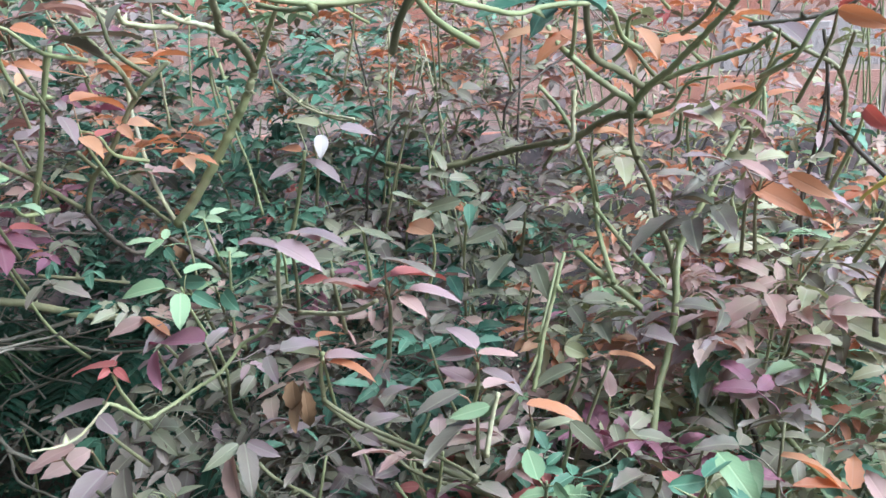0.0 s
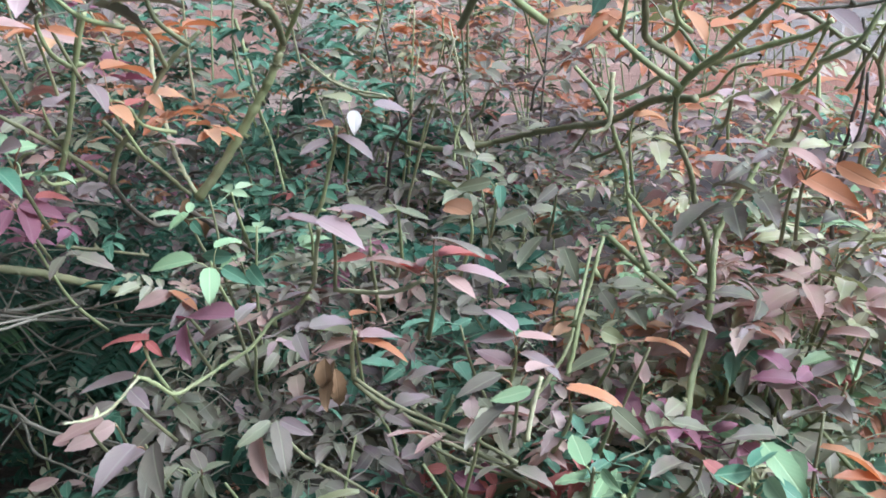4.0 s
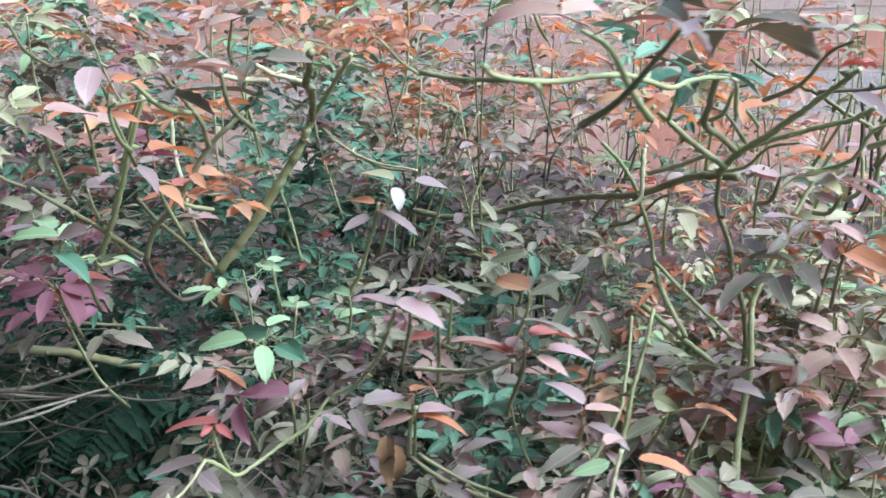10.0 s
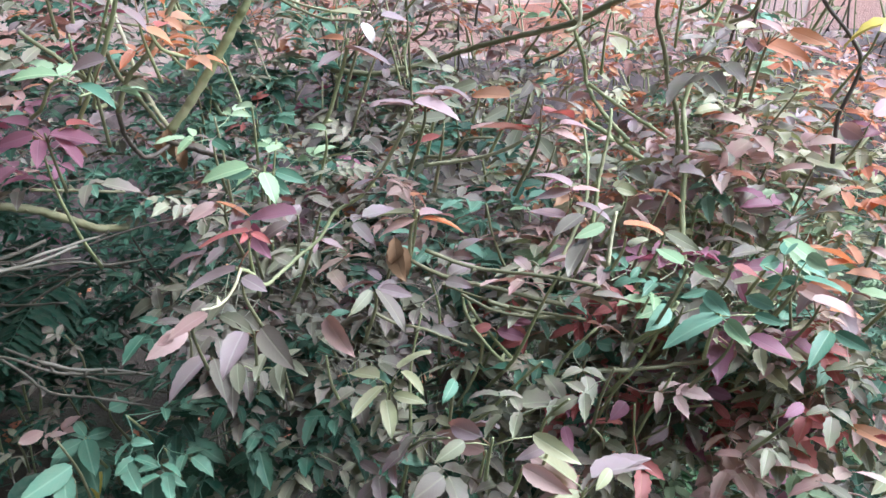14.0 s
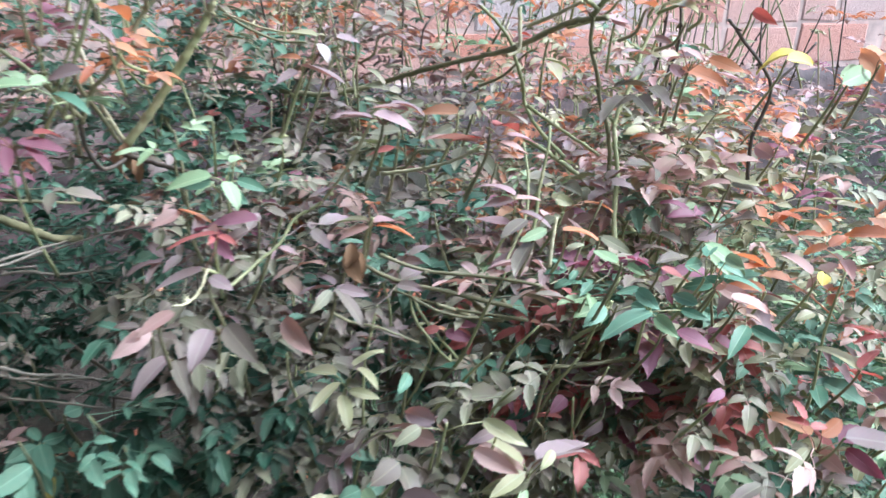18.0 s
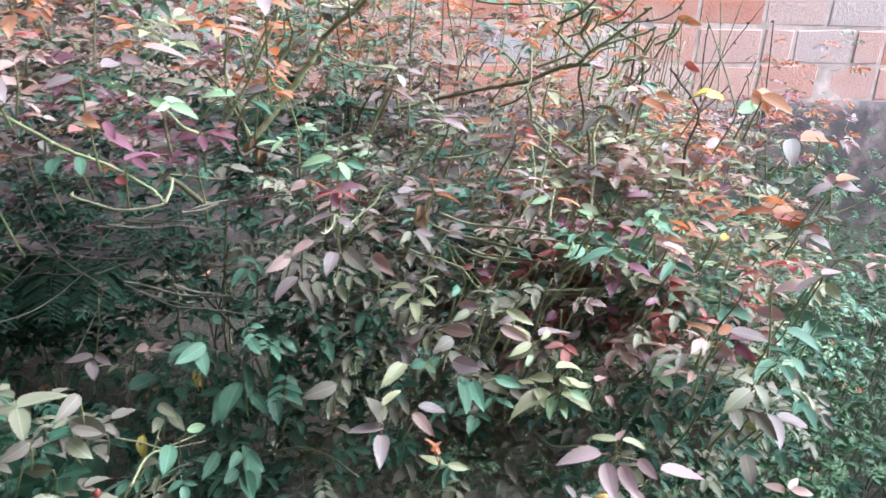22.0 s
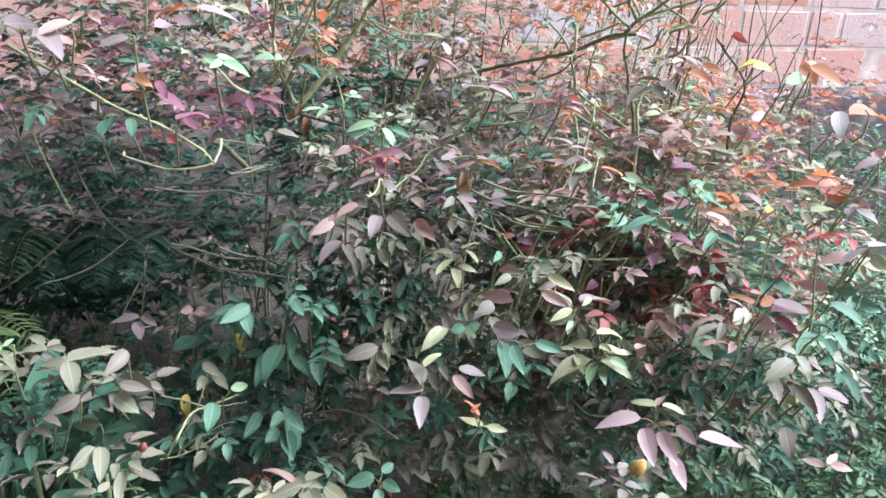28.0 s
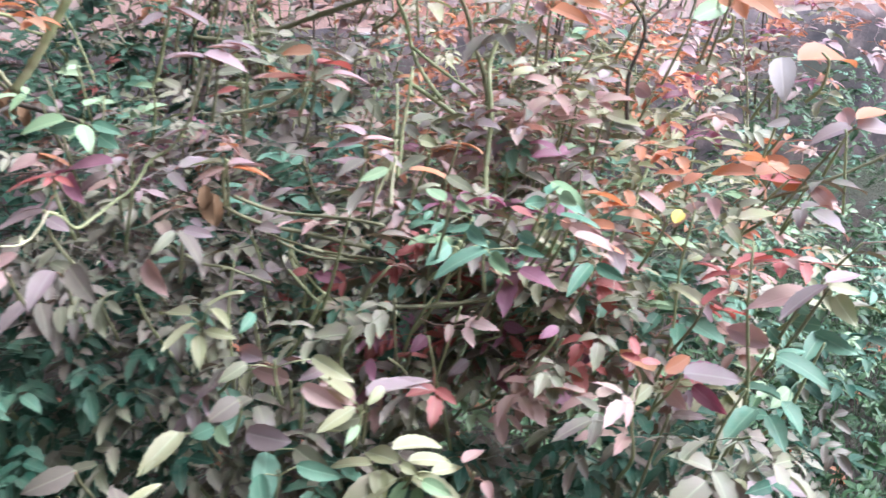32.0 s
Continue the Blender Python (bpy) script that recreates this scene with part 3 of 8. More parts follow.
def sprig(*leaves):
    """A shoot whose leaflets are set one by one: (palette, where it starts, its tip, width, the way its upper side faces)."""
    centre = sum((Vector(leaf[1]) for leaf in leaves), Vector()) / len(leaves)
    bush = BUSHES[owner(centre)]
    rnd = random.Random(int(abs(centre.x * 7919 + centre.y * 1543 + centre.z * 104729) * 100))
    foot = local(bush, centre) + Vector((rnd.uniform(-0.01, 0.01), 0.03, -0.06))
    line = smooth_line([local(bush, centre), local(bush, centre) + Vector((0, 0.008, -0.02)), foot], 4)
    stem = part("shoot", mesh_from("shoot", *tube_data(line, [0.0008 + 0.0007 * i / (len(line) - 1) for i in range(len(line))], 6), CANE[rnd.choice(("green", "olive"))]), bush)
    for palette, start, tip, width, face in leaves:
        a, b = local(bush, start), local(bush, tip)
        axis = (b - a).normalized()
        side = axis.cross(Vector(face)).normalized()
        lv, lf, lu = leaflet((b - a).length, width, rnd.uniform(0.08, 0.26), rnd.uniform(0.05, 0.3), rnd.uniform(-0.8, 0.8), rows=13, teeth=0.012)
        m = Matrix.Translation(a) @ Matrix((side, axis, side.cross(axis))).transposed().to_4x4()
        leaf = part("leaf", mesh_from("leaflet", lv, lf, LEAF[palette], lu), stem, m)
        root = m.inverted() @ line[2]
        part("stalk", mesh_from("stalk", *tube_data([root, root * 0.45 + Vector((0, 0, 0.002)), (0, 0.002, 0)], [0.0006, 0.0005, 0.0004], 5), CANE["green" if palette in ("teal", "lime", "pale", "olive") else "red"]), leaf)
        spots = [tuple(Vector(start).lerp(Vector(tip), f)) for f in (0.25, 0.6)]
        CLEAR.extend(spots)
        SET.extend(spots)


# ---- the canes, one by one ----
twig("olive", 0.0032, 0.0026, (-0.149, 0.930, 0.754), (-0.105, 0.900, 0.754), (-0.070, 0.885, 0.762), (-0.034, 0.870, 0.775), (-0.000, 0.820, 0.799), (0.028, 0.755, 0.824), (0.046, 0.660, 0.856), (0.059, 0.615, 0.879), (0.069, 0.580, 0.895), (0.085, 0.550, 0.903))
twig("green", 0.0026, 0.0014, (0.074, 0.555, 0.905), (0.081, 0.545, 0.920), (0.092, 0.530, 0.935), (0.101, 0.515, 0.950), (0.108, 0.500, 0.964), (0.115, 0.485, 0.978), (0.118, 0.475, 0.986))
twig("olive", 0.0022, 0.0019, (0.080, 0.545, 0.922), (0.062, 0.525, 0.937), (0.046, 0.505, 0.949), (0.040, 0.480, 0.968), (0.037, 0.460, 0.988))
twig("green", 0.0020, 0.0015, (0.081, 0.545, 0.923), (0.095, 0.540, 0.929), (0.109, 0.530, 0.937), (0.122, 0.520, 0.944), (0.134, 0.510, 0.950), (0.143, 0.500, 0.960))
twig("green", 0.0022, 0.0018, (0.076, 0.550, 0.910), (0.063, 0.550, 0.919), (0.049, 0.550, 0.929), (0.036, 0.550, 0.941), (0.028, 0.560, 0.947), (0.022, 0.570, 0.956))
twig("green", 0.0016, 0.0012, (0.036, 0.550, 0.941), (0.037, 0.540, 0.959), (0.037, 0.530, 0.979))
twig("pale", 0.0020, 0.0016, (0.046, 0.630, 0.882), (0.056, 0.600, 0.896), (0.065, 0.560, 0.915))
twig("pale", 0.0020, 0.0017, (0.045, 0.650, 0.896), (0.044, 0.645, 0.878), (0.043, 0.640, 0.859), (0.029, 0.635, 0.854))
twig("green", 0.0016, 0.0020, (0.020, 0.690, 0.891), (0.033, 0.680, 0.878), (0.044, 0.670, 0.862), (0.052, 0.670, 0.842), (0.061, 0.670, 0.818), (0.065, 0.670, 0.798), (0.065, 0.650, 0.788), (0.067, 0.620, 0.779), (0.071, 0.580, 0.771))
twig("green", 0.0022, 0.0026, (0.047, 0.620, 0.778), (0.068, 0.595, 0.766), (0.093, 0.585, 0.747), (0.115, 0.585, 0.727), (0.140, 0.590, 0.702), (0.168, 0.600, 0.675))
twig("green", 0.0022, 0.0016, (0.171, 0.600, 0.674), (0.178, 0.580, 0.678), (0.184, 0.560, 0.679), (0.183, 0.540, 0.677), (0.190, 0.520, 0.676), (0.200, 0.500, 0.668), (0.213, 0.490, 0.659))
twig("dark", 0.0026, 0.0020, (0.169, 0.600, 0.678), (0.176, 0.600, 0.654), (0.188, 0.600, 0.628), (0.199, 0.600, 0.594))
twig("green", 0.0018, 0.0014, (0.064, 0.660, 0.798), (0.077, 0.630, 0.789), (0.085, 0.610, 0.784), (0.097, 0.585, 0.777), (0.104, 0.575, 0.772))
twig("olive", 0.0018, 0.0022, (0.074, 0.555, 0.905), (0.077, 0.560, 0.880), (0.085, 0.565, 0.861), (0.093, 0.570, 0.844), (0.096, 0.570, 0.827), (0.103, 0.570, 0.810), (0.108, 0.570, 0.797), (0.113, 0.570, 0.769), (0.113, 0.570, 0.748))
twig("green", 0.0015, 0.0025, (0.168, 0.600, 0.906), (0.159, 0.600, 0.888), (0.148, 0.595, 0.869), (0.142, 0.590, 0.859), (0.137, 0.585, 0.844), (0.128, 0.580, 0.829), (0.119, 0.575, 0.814), (0.114, 0.570, 0.802), (0.111, 0.560, 0.790), (0.109, 0.545, 0.764), (0.102, 0.530, 0.736), (0.094, 0.510, 0.722), (0.089, 0.490, 0.695))
twig("olive", 0.0023, 0.0017, (0.276, 0.760, 0.784), (0.278, 0.760, 0.810), (0.279, 0.750, 0.842), (0.278, 0.750, 0.862), (0.268, 0.740, 0.883), (0.258, 0.740, 0.893), (0.234, 0.740, 0.905), (0.217, 0.750, 0.917), (0.201, 0.760, 0.924), (0.179, 0.770, 0.932), (0.164, 0.780, 0.943))
twig("olive", 0.0020, 0.0014, (0.268, 0.740, 0.883), (0.263, 0.720, 0.902), (0.260, 0.700, 0.924))
twig("green", 0.0018, 0.0012, (0.011, 0.500, 0.730), (0.015, 0.505, 0.749), (0.018, 0.510, 0.767), (0.023, 0.515, 0.786), (0.028, 0.520, 0.807), (0.032, 0.530, 0.817))
twig("olive", 0.0020, 0.0014, (0.131, 0.520, 0.689), (0.114, 0.530, 0.679), (0.102, 0.550, 0.669))
twig("green", 0.0014, 0.0011, (0.038, 0.450, 0.987), (0.023, 0.440, 0.988), (0.012, 0.430, 0.988), (0.000, 0.415, 0.988), (-0.017, 0.390, 0.996), (-0.032, 0.365, 1.003), (-0.050, 0.345, 1.006), (-0.064, 0.335, 1.006), (-0.078, 0.325, 1.008), (-0.090, 0.320, 1.011), (-0.095, 0.315, 1.016))
twig("green", 0.0013, 0.0009, (-0.120, 0.420, 0.995), (-0.099, 0.400, 0.995), (-0.067, 0.360, 1.002))
twig("green", 0.0046, 0.0036, (-0.322, 0.762, 0.749), (-0.299, 0.760, 0.778), (-0.278, 0.758, 0.806), (-0.258, 0.755, 0.837), (-0.242, 0.752, 0.861), (-0.231, 0.750, 0.882), (-0.224, 0.748, 0.897))
twig("olive", 0.0032, 0.0026, (-0.224, 0.748, 0.898), (-0.215, 0.700, 0.923), (-0.208, 0.650, 0.943), (-0.207, 0.620, 0.952), (-0.201, 0.600, 0.966), (-0.196, 0.580, 0.981))
twig("pale", 0.0022, 0.0016, (-0.207, 0.630, 0.949), (-0.216, 0.610, 0.958), (-0.227, 0.600, 0.963), (-0.235, 0.590, 0.971))
twig("pale", 0.0020, 0.0016, (-0.230, 0.600, 0.959), (-0.245, 0.590, 0.961), (-0.258, 0.580, 0.966), (-0.257, 0.570, 0.975))
twig("green", 0.0024, 0.0018, (-0.224, 0.748, 0.898), (-0.208, 0.730, 0.920), (-0.194, 0.710, 0.942), (-0.181, 0.690, 0.962))
twig("olive", 0.0022, 0.0018, (-0.349, 0.650, 0.805), (-0.337, 0.645, 0.833), (-0.320, 0.640, 0.851), (-0.309, 0.640, 0.867), (-0.298, 0.640, 0.884), (-0.286, 0.640, 0.901), (-0.273, 0.640, 0.914), (-0.258, 0.645, 0.927))
twig("olive", 0.0020, 0.0016, (-0.286, 0.640, 0.901), (-0.284, 0.620, 0.924), (-0.288, 0.610, 0.937), (-0.292, 0.600, 0.949), (-0.296, 0.590, 0.960), (-0.297, 0.580, 0.971))
twig("dark", 0.0022, 0.0020, (-0.349, 0.650, 0.805), (-0.351, 0.670, 0.782), (-0.348, 0.690, 0.760), (-0.340, 0.710, 0.742), (-0.323, 0.730, 0.744), (-0.311, 0.740, 0.747))
twig("pale", 0.0020, 0.0022, (-0.362, 0.800, 0.892), (-0.360, 0.790, 0.860), (-0.353, 0.780, 0.835), (-0.348, 0.775, 0.810), (-0.342, 0.770, 0.790), (-0.332, 0.765, 0.769), (-0.322, 0.762, 0.750))
twig("olive", 0.0020, 0.0015, (-0.348, 0.640, 0.813), (-0.360, 0.620, 0.836), (-0.369, 0.600, 0.856), (-0.379, 0.585, 0.872), (-0.392, 0.570, 0.890))
twig("olive", 0.0018, 0.0020, (-0.352, 0.660, 0.853), (-0.350, 0.690, 0.825), (-0.341, 0.720, 0.796), (-0.333, 0.745, 0.768), (-0.329, 0.760, 0.753))
twig("green", 0.0016, 0.0020, (-0.307, 0.570, 0.954), (-0.322, 0.575, 0.918), (-0.332, 0.580, 0.892), (-0.347, 0.590, 0.859), (-0.363, 0.600, 0.829), (-0.376, 0.610, 0.807))
twig("green", 0.0020, 0.0022, (-0.331, 0.960, 0.881), (-0.323, 0.955, 0.855), (-0.317, 0.950, 0.829), (-0.312, 0.945, 0.806), (-0.305, 0.940, 0.768), (-0.292, 0.930, 0.737), (-0.279, 0.920, 0.710))
twig("olive", 0.0016, 0.0012, (-0.222, 0.800, 0.877), (-0.203, 0.800, 0.860), (-0.181, 0.790, 0.849), (-0.162, 0.780, 0.844), (-0.139, 0.770, 0.844))
twig("green", 0.0014, 0.0018, (-0.159, 0.635, 0.858), (-0.163, 0.635, 0.838), (-0.170, 0.640, 0.816), (-0.177, 0.645, 0.793), (-0.186, 0.650, 0.776))
twig("olive", 0.0036, 0.0040, (-0.448, 0.600, 0.752), (-0.429, 0.630, 0.734), (-0.418, 0.660, 0.714), (-0.405, 0.690, 0.691), (-0.394, 0.720, 0.671), (-0.377, 0.750, 0.657))
twig("grey", 0.0026, 0.0020, (-0.538, 0.720, 0.643), (-0.516, 0.750, 0.630), (-0.496, 0.770, 0.628), (-0.464, 0.790, 0.632))
twig("grey", 0.0018, 0.0014, (-0.524, 0.700, 0.653), (-0.472, 0.715, 0.639), (-0.428, 0.720, 0.639), (-0.397, 0.725, 0.630), (-0.362, 0.730, 0.629))
twig("grey", 0.0018, 0.0012, (-0.551, 0.780, 0.542), (-0.502, 0.780, 0.561), (-0.461, 0.770, 0.587), (-0.427, 0.760, 0.609))
twig("olive", 0.0018, 0.0014, (-0.448, 0.720, 0.716), (-0.409, 0.730, 0.707), (-0.370, 0.740, 0.698))
twig("grey", 0.0016, 0.0012, (-0.503, 0.640, 0.595), (-0.477, 0.640, 0.588), (-0.446, 0.620, 0.585), (-0.420, 0.610, 0.583), (-0.366, 0.600, 0.582))
twig("green", 0.0014, 0.0012, (-0.261, 0.455, 0.750), (-0.251, 0.460, 0.742), (-0.244, 0.470, 0.727), (-0.235, 0.480, 0.727), (-0.219, 0.495, 0.733), (-0.201, 0.505, 0.742), (-0.187, 0.515, 0.758), (-0.168, 0.510, 0.771), (-0.152, 0.500, 0.796))
twig("pale", 0.0011, 0.0007, (-0.258, 0.455, 0.749), (-0.262, 0.440, 0.745), (-0.269, 0.430, 0.740), (-0.276, 0.420, 0.741), (-0.282, 0.405, 0.749))
twig("pale", 0.0014, 0.0012, (-0.152, 0.500, 0.795), (-0.144, 0.475, 0.826), (-0.137, 0.460, 0.850))
twig("pale", 0.0014, 0.0011, (-0.129, 0.460, 0.811), (-0.104, 0.440, 0.820), (-0.087, 0.420, 0.832), (-0.072, 0.405, 0.846))
twig("green", 0.0014, 0.0016, (-0.128, 0.500, 0.760), (-0.132, 0.505, 0.742), (-0.133, 0.510, 0.716))
twig("olive", 0.0016, 0.0020, (-0.133, 0.510, 0.714), (-0.117, 0.500, 0.707), (-0.098, 0.490, 0.702), (-0.069, 0.475, 0.699), (-0.047, 0.460, 0.697), (-0.023, 0.450, 0.693))
twig("pale", 0.0012, 0.0016, (-0.010, 0.410, 0.787), (-0.014, 0.405, 0.771), (-0.017, 0.400, 0.752))
twig("olive", 0.0018, 0.0016, (-0.072, 0.500, 0.675), (-0.053, 0.500, 0.666), (-0.034, 0.500, 0.657), (-0.014, 0.490, 0.657))
twig("dark", 0.0026, 0.0018, (-0.325, 0.735, 0.748), (-0.304, 0.720, 0.745), (-0.283, 0.700, 0.744), (-0.263, 0.680, 0.744), (-0.240, 0.660, 0.740))
twig("grey", 0.0018, 0.0014, (-0.440, 0.600, 0.605), (-0.413, 0.600, 0.593), (-0.386, 0.610, 0.582), (-0.351, 0.620, 0.563))
twig("olive", 0.0013, 0.0010, (-0.168, 0.460, 0.700), (-0.154, 0.450, 0.695), (-0.136, 0.440, 0.694), (-0.106, 0.430, 0.682))
twig("olive", 0.0014, 0.0010, (-0.094, 0.500, 0.684), (-0.072, 0.490, 0.673), (-0.049, 0.480, 0.670), (-0.026, 0.470, 0.671), (-0.009, 0.460, 0.676))
twig("olive", 0.0012, 0.0009, (0.018, 0.460, 0.625), (0.036, 0.450, 0.627), (0.061, 0.440, 0.634), (0.086, 0.430, 0.638), (0.107, 0.420, 0.638))
twig("green", 0.0013, 0.0010, (-0.086, 0.500, 0.654), (-0.066, 0.490, 0.628), (-0.046, 0.480, 0.612), (-0.037, 0.460, 0.600))
twig("grey", 0.0015, 0.0012, (-0.506, 0.720, 0.551), (-0.465, 0.700, 0.540), (-0.419, 0.670, 0.537), (-0.373, 0.640, 0.540), (-0.328, 0.620, 0.538))
twig("green", 0.0020, 0.0015, (-0.655, 0.560, 0.874), (-0.615, 0.540, 0.854), (-0.575, 0.520, 0.835), (-0.535, 0.500, 0.817), (-0.495, 0.490, 0.802), (-0.454, 0.475, 0.779), (-0.442, 0.465, 0.767))
twig("pale", 0.0018, 0.0014, (-0.442, 0.462, 0.768), (-0.435, 0.470, 0.780), (-0.433, 0.480, 0.790))
twig("pale", 0.0016, 0.0012, (-0.442, 0.462, 0.767), (-0.461, 0.470, 0.760), (-0.492, 0.490, 0.752), (-0.517, 0.510, 0.753), (-0.542, 0.530, 0.755))
twig("grey", 0.0014, 0.0010, (-0.425, 0.500, 0.742), (-0.404, 0.530, 0.733), (-0.382, 0.560, 0.729))
twig("olive", 0.0011, 0.0008, (-0.519, 0.430, 0.402), (-0.494, 0.450, 0.391), (-0.460, 0.470, 0.394), (-0.447, 0.480, 0.399))
twig("olive", 0.0010, 0.0008, (-0.512, 0.430, 0.402), (-0.498, 0.440, 0.427), (-0.482, 0.460, 0.437))
twig("olive", 0.0011, 0.0009, (-0.509, 0.450, 0.396), (-0.480, 0.460, 0.435), (-0.464, 0.480, 0.469))
twig("dark", 0.0020, 0.0014, (0.237, 0.530, 0.755), (0.234, 0.530, 0.796), (0.244, 0.530, 0.843), (0.204, 0.530, 0.888), (0.189, 0.530, 0.903))
twig("dark", 0.0014, 0.0010, (0.244, 0.530, 0.843), (0.266, 0.530, 0.862), (0.283, 0.530, 0.881))
twig("dark", 0.0018, 0.0012, (0.241, 0.700, 0.745), (0.236, 0.700, 0.799), (0.248, 0.700, 0.842), (0.245, 0.700, 0.885))
twig("olive", 0.0018, 0.0012, (0.410, 0.750, 0.574), (0.420, 0.750, 0.636), (0.432, 0.740, 0.680), (0.454, 0.730, 0.722))
cane("grey", 0.0022, 0.0015, (-0.505, 0.680, 0.572), (-0.468, 0.640, 0.570), (-0.438, 0.600, 0.573), (-0.387, 0.570, 0.579), (-0.335, 0.550, 0.575))
cane("grey", 0.0022, 0.0015, (-0.491, 0.600, 0.694), (-0.448, 0.560, 0.708), (-0.406, 0.540, 0.733), (-0.367, 0.600, 0.719))
cane("grey", 0.0022, 0.0015, (-0.748, 0.950, 0.508), (-0.628, 0.900, 0.529), (-0.525, 0.800, 0.558), (-0.444, 0.740, 0.585))
cane("grey", 0.002, 0.0012, (-0.688, 0.750, 0.490), (-0.648, 0.780, 0.488), (-0.614, 0.820, 0.491), (-0.571, 0.860, 0.513))
cane("grey", 0.002, 0.0015, (-0.659, 0.900, 0.687), (-0.648, 0.900, 0.614), (-0.609, 0.880, 0.535), (-0.550, 0.840, 0.501))
cane("grey", 0.002, 0.0012, (-0.762, 1.000, 0.542), (-0.696, 1.000, 0.518), (-0.608, 0.950, 0.545), (-0.504, 0.850, 0.561))
cane("grey", 0.0016, 0.0012, (-0.583, 0.720, 0.443), (-0.562, 0.740, 0.477), (-0.549, 0.780, 0.492), (-0.540, 0.800, 0.520))
cane("grey", 0.0018, 0.0012, (-0.471, 0.600, 0.404), (-0.505, 0.630, 0.415), (-0.510, 0.660, 0.425), (-0.516, 0.680, 0.438))
cane("pale", 0.002, 0.0015, (-0.522, 0.540, 0.421), (-0.490, 0.520, 0.424), (-0.459, 0.510, 0.418), (-0.411, 0.550, 0.394))
cane("green", 0.0022, 0.0018, (-0.499, 0.420, 0.434), (-0.481, 0.450, 0.450), (-0.456, 0.470, 0.447), (-0.423, 0.500, 0.440))
cane("olive", 0.0025, 0.0018, (-0.346, 0.520, 0.381), (-0.297, 0.480, 0.417), (-0.265, 0.440, 0.429), (-0.242, 0.360, 0.453))
cane("green", 0.003, 0.0026, (0.304, 0.620, 0.588), (0.322, 0.640, 0.625), (0.355, 0.670, 0.668), (0.401, 0.700, 0.703), (0.463, 0.740, 0.717))
cane("dark", 0.003, 0.0022, (0.267, 0.780, 0.651), (0.259, 0.770, 0.701), (0.260, 0.770, 0.760), (0.265, 0.760, 0.860), (0.254, 0.750, 0.917))
cane("olive", 0.0022, 0.0016, (0.315, 0.450, 0.693), (0.358, 0.420, 0.719), (0.405, 0.400, 0.748), (0.439, 0.380, 0.777))
cane("green", 0.0018, 0.0014, (0.366, 0.500, 0.704), (0.346, 0.460, 0.760), (0.313, 0.420, 0.806))
cane("green", 0.0018, 0.0014, (0.387, 0.400, 0.701), (0.359, 0.380, 0.758), (0.352, 0.380, 0.788))
cane("dark", 0.0018, 0.0012, (0.391, 0.750, 0.803), (0.388, 0.760, 0.874), (0.387, 0.760, 0.927))
cane("grey", 0.0022, 0.0014, (0.159, 0.620, 0.945), (0.214, 0.600, 0.957), (0.237, 0.580, 0.997))
cane("olive", 0.0035, 0.003, (0.095, 0.500, 0.490), (0.107, 0.480, 0.496), (0.200, 0.420, 0.524), (0.276, 0.400, 0.522))
cane("green", 0.002, 0.0016, (0.136, 0.440, 0.484), (0.167, 0.420, 0.511), (0.200, 0.420, 0.524))
cane("olive", 0.0025, 0.0018, (-0.102, 0.500, 0.436), (-0.009, 0.420, 0.453), (0.016, 0.380, 0.447), (0.058, 0.360, 0.455))
cane("green", 0.0025, 0.002, (-0.114, 0.500, 0.544), (-0.071, 0.520, 0.611), (-0.079, 0.550, 0.639), (-0.071, 0.600, 0.644))
cane("green", 0.0022, 0.0018, (-0.013, 0.520, 0.567), (-0.053, 0.500, 0.621), (-0.077, 0.520, 0.651), (-0.076, 0.560, 0.649))
cane("olive", 0.002, 0.0016, (-0.009, 0.450, 0.679), (-0.055, 0.500, 0.668), (-0.099, 0.550, 0.666))
cane("olive", 0.0028, 0.002, (-0.019, 0.420, 0.654), (0.022, 0.420, 0.649), (0.072, 0.420, 0.649), (0.090, 0.420, 0.654))
cane("green", 0.0025, 0.002, (0.019, 0.420, 0.674), (0.028, 0.400, 0.699), (0.038, 0.400, 0.717))
cane("green", 0.0022, 0.0016, (-0.014, 0.500, 0.704), (0.011, 0.520, 0.737), (0.020, 0.540, 0.766), (0.030, 0.580, 0.787))
cane("olive", 0.0022, 0.0018, (-0.126, 0.480, 0.736), (-0.093, 0.460, 0.728), (-0.054, 0.430, 0.733), (-0.022, 0.400, 0.737))
cane("green", 0.0018, 0.0014, (-0.372, 0.620, 0.822), (-0.346, 0.600, 0.874), (-0.322, 0.580, 0.930), (-0.302, 0.560, 0.968))
cane("green", 0.002, 0.0016, (-0.289, 0.860, 0.789), (-0.310, 0.880, 0.857), (-0.309, 0.900, 0.924), (-0.305, 0.920, 0.972))
cane("green", 0.0018, 0.0014, (-0.343, 0.900, 0.822), (-0.344, 0.920, 0.880), (-0.345, 0.940, 0.918))
cane("green", 0.002, 0.0015, (-0.249, 0.800, 0.743), (-0.265, 0.820, 0.796), (-0.288, 0.840, 0.843), (-0.303, 0.860, 0.880))
cane("pale", 0.0018, 0.0014, (-0.217, 0.800, 0.869), (-0.173, 0.740, 0.862), (-0.131, 0.700, 0.865))
cane("dark", 0.0024, 0.0018, (-0.157, 0.860, 0.710), (-0.146, 0.840, 0.775), (-0.121, 0.820, 0.816), (-0.093, 0.840, 0.856))
cane("dark", 0.002, 0.0015, (-0.010, 0.800, 0.825), (-0.004, 0.800, 0.853), (0.028, 0.820, 0.874), (0.050, 0.840, 0.885))
cane("green", 0.0018, 0.0014, (-0.082, 0.800, 0.776), (-0.080, 0.820, 0.798), (-0.066, 0.840, 0.827))
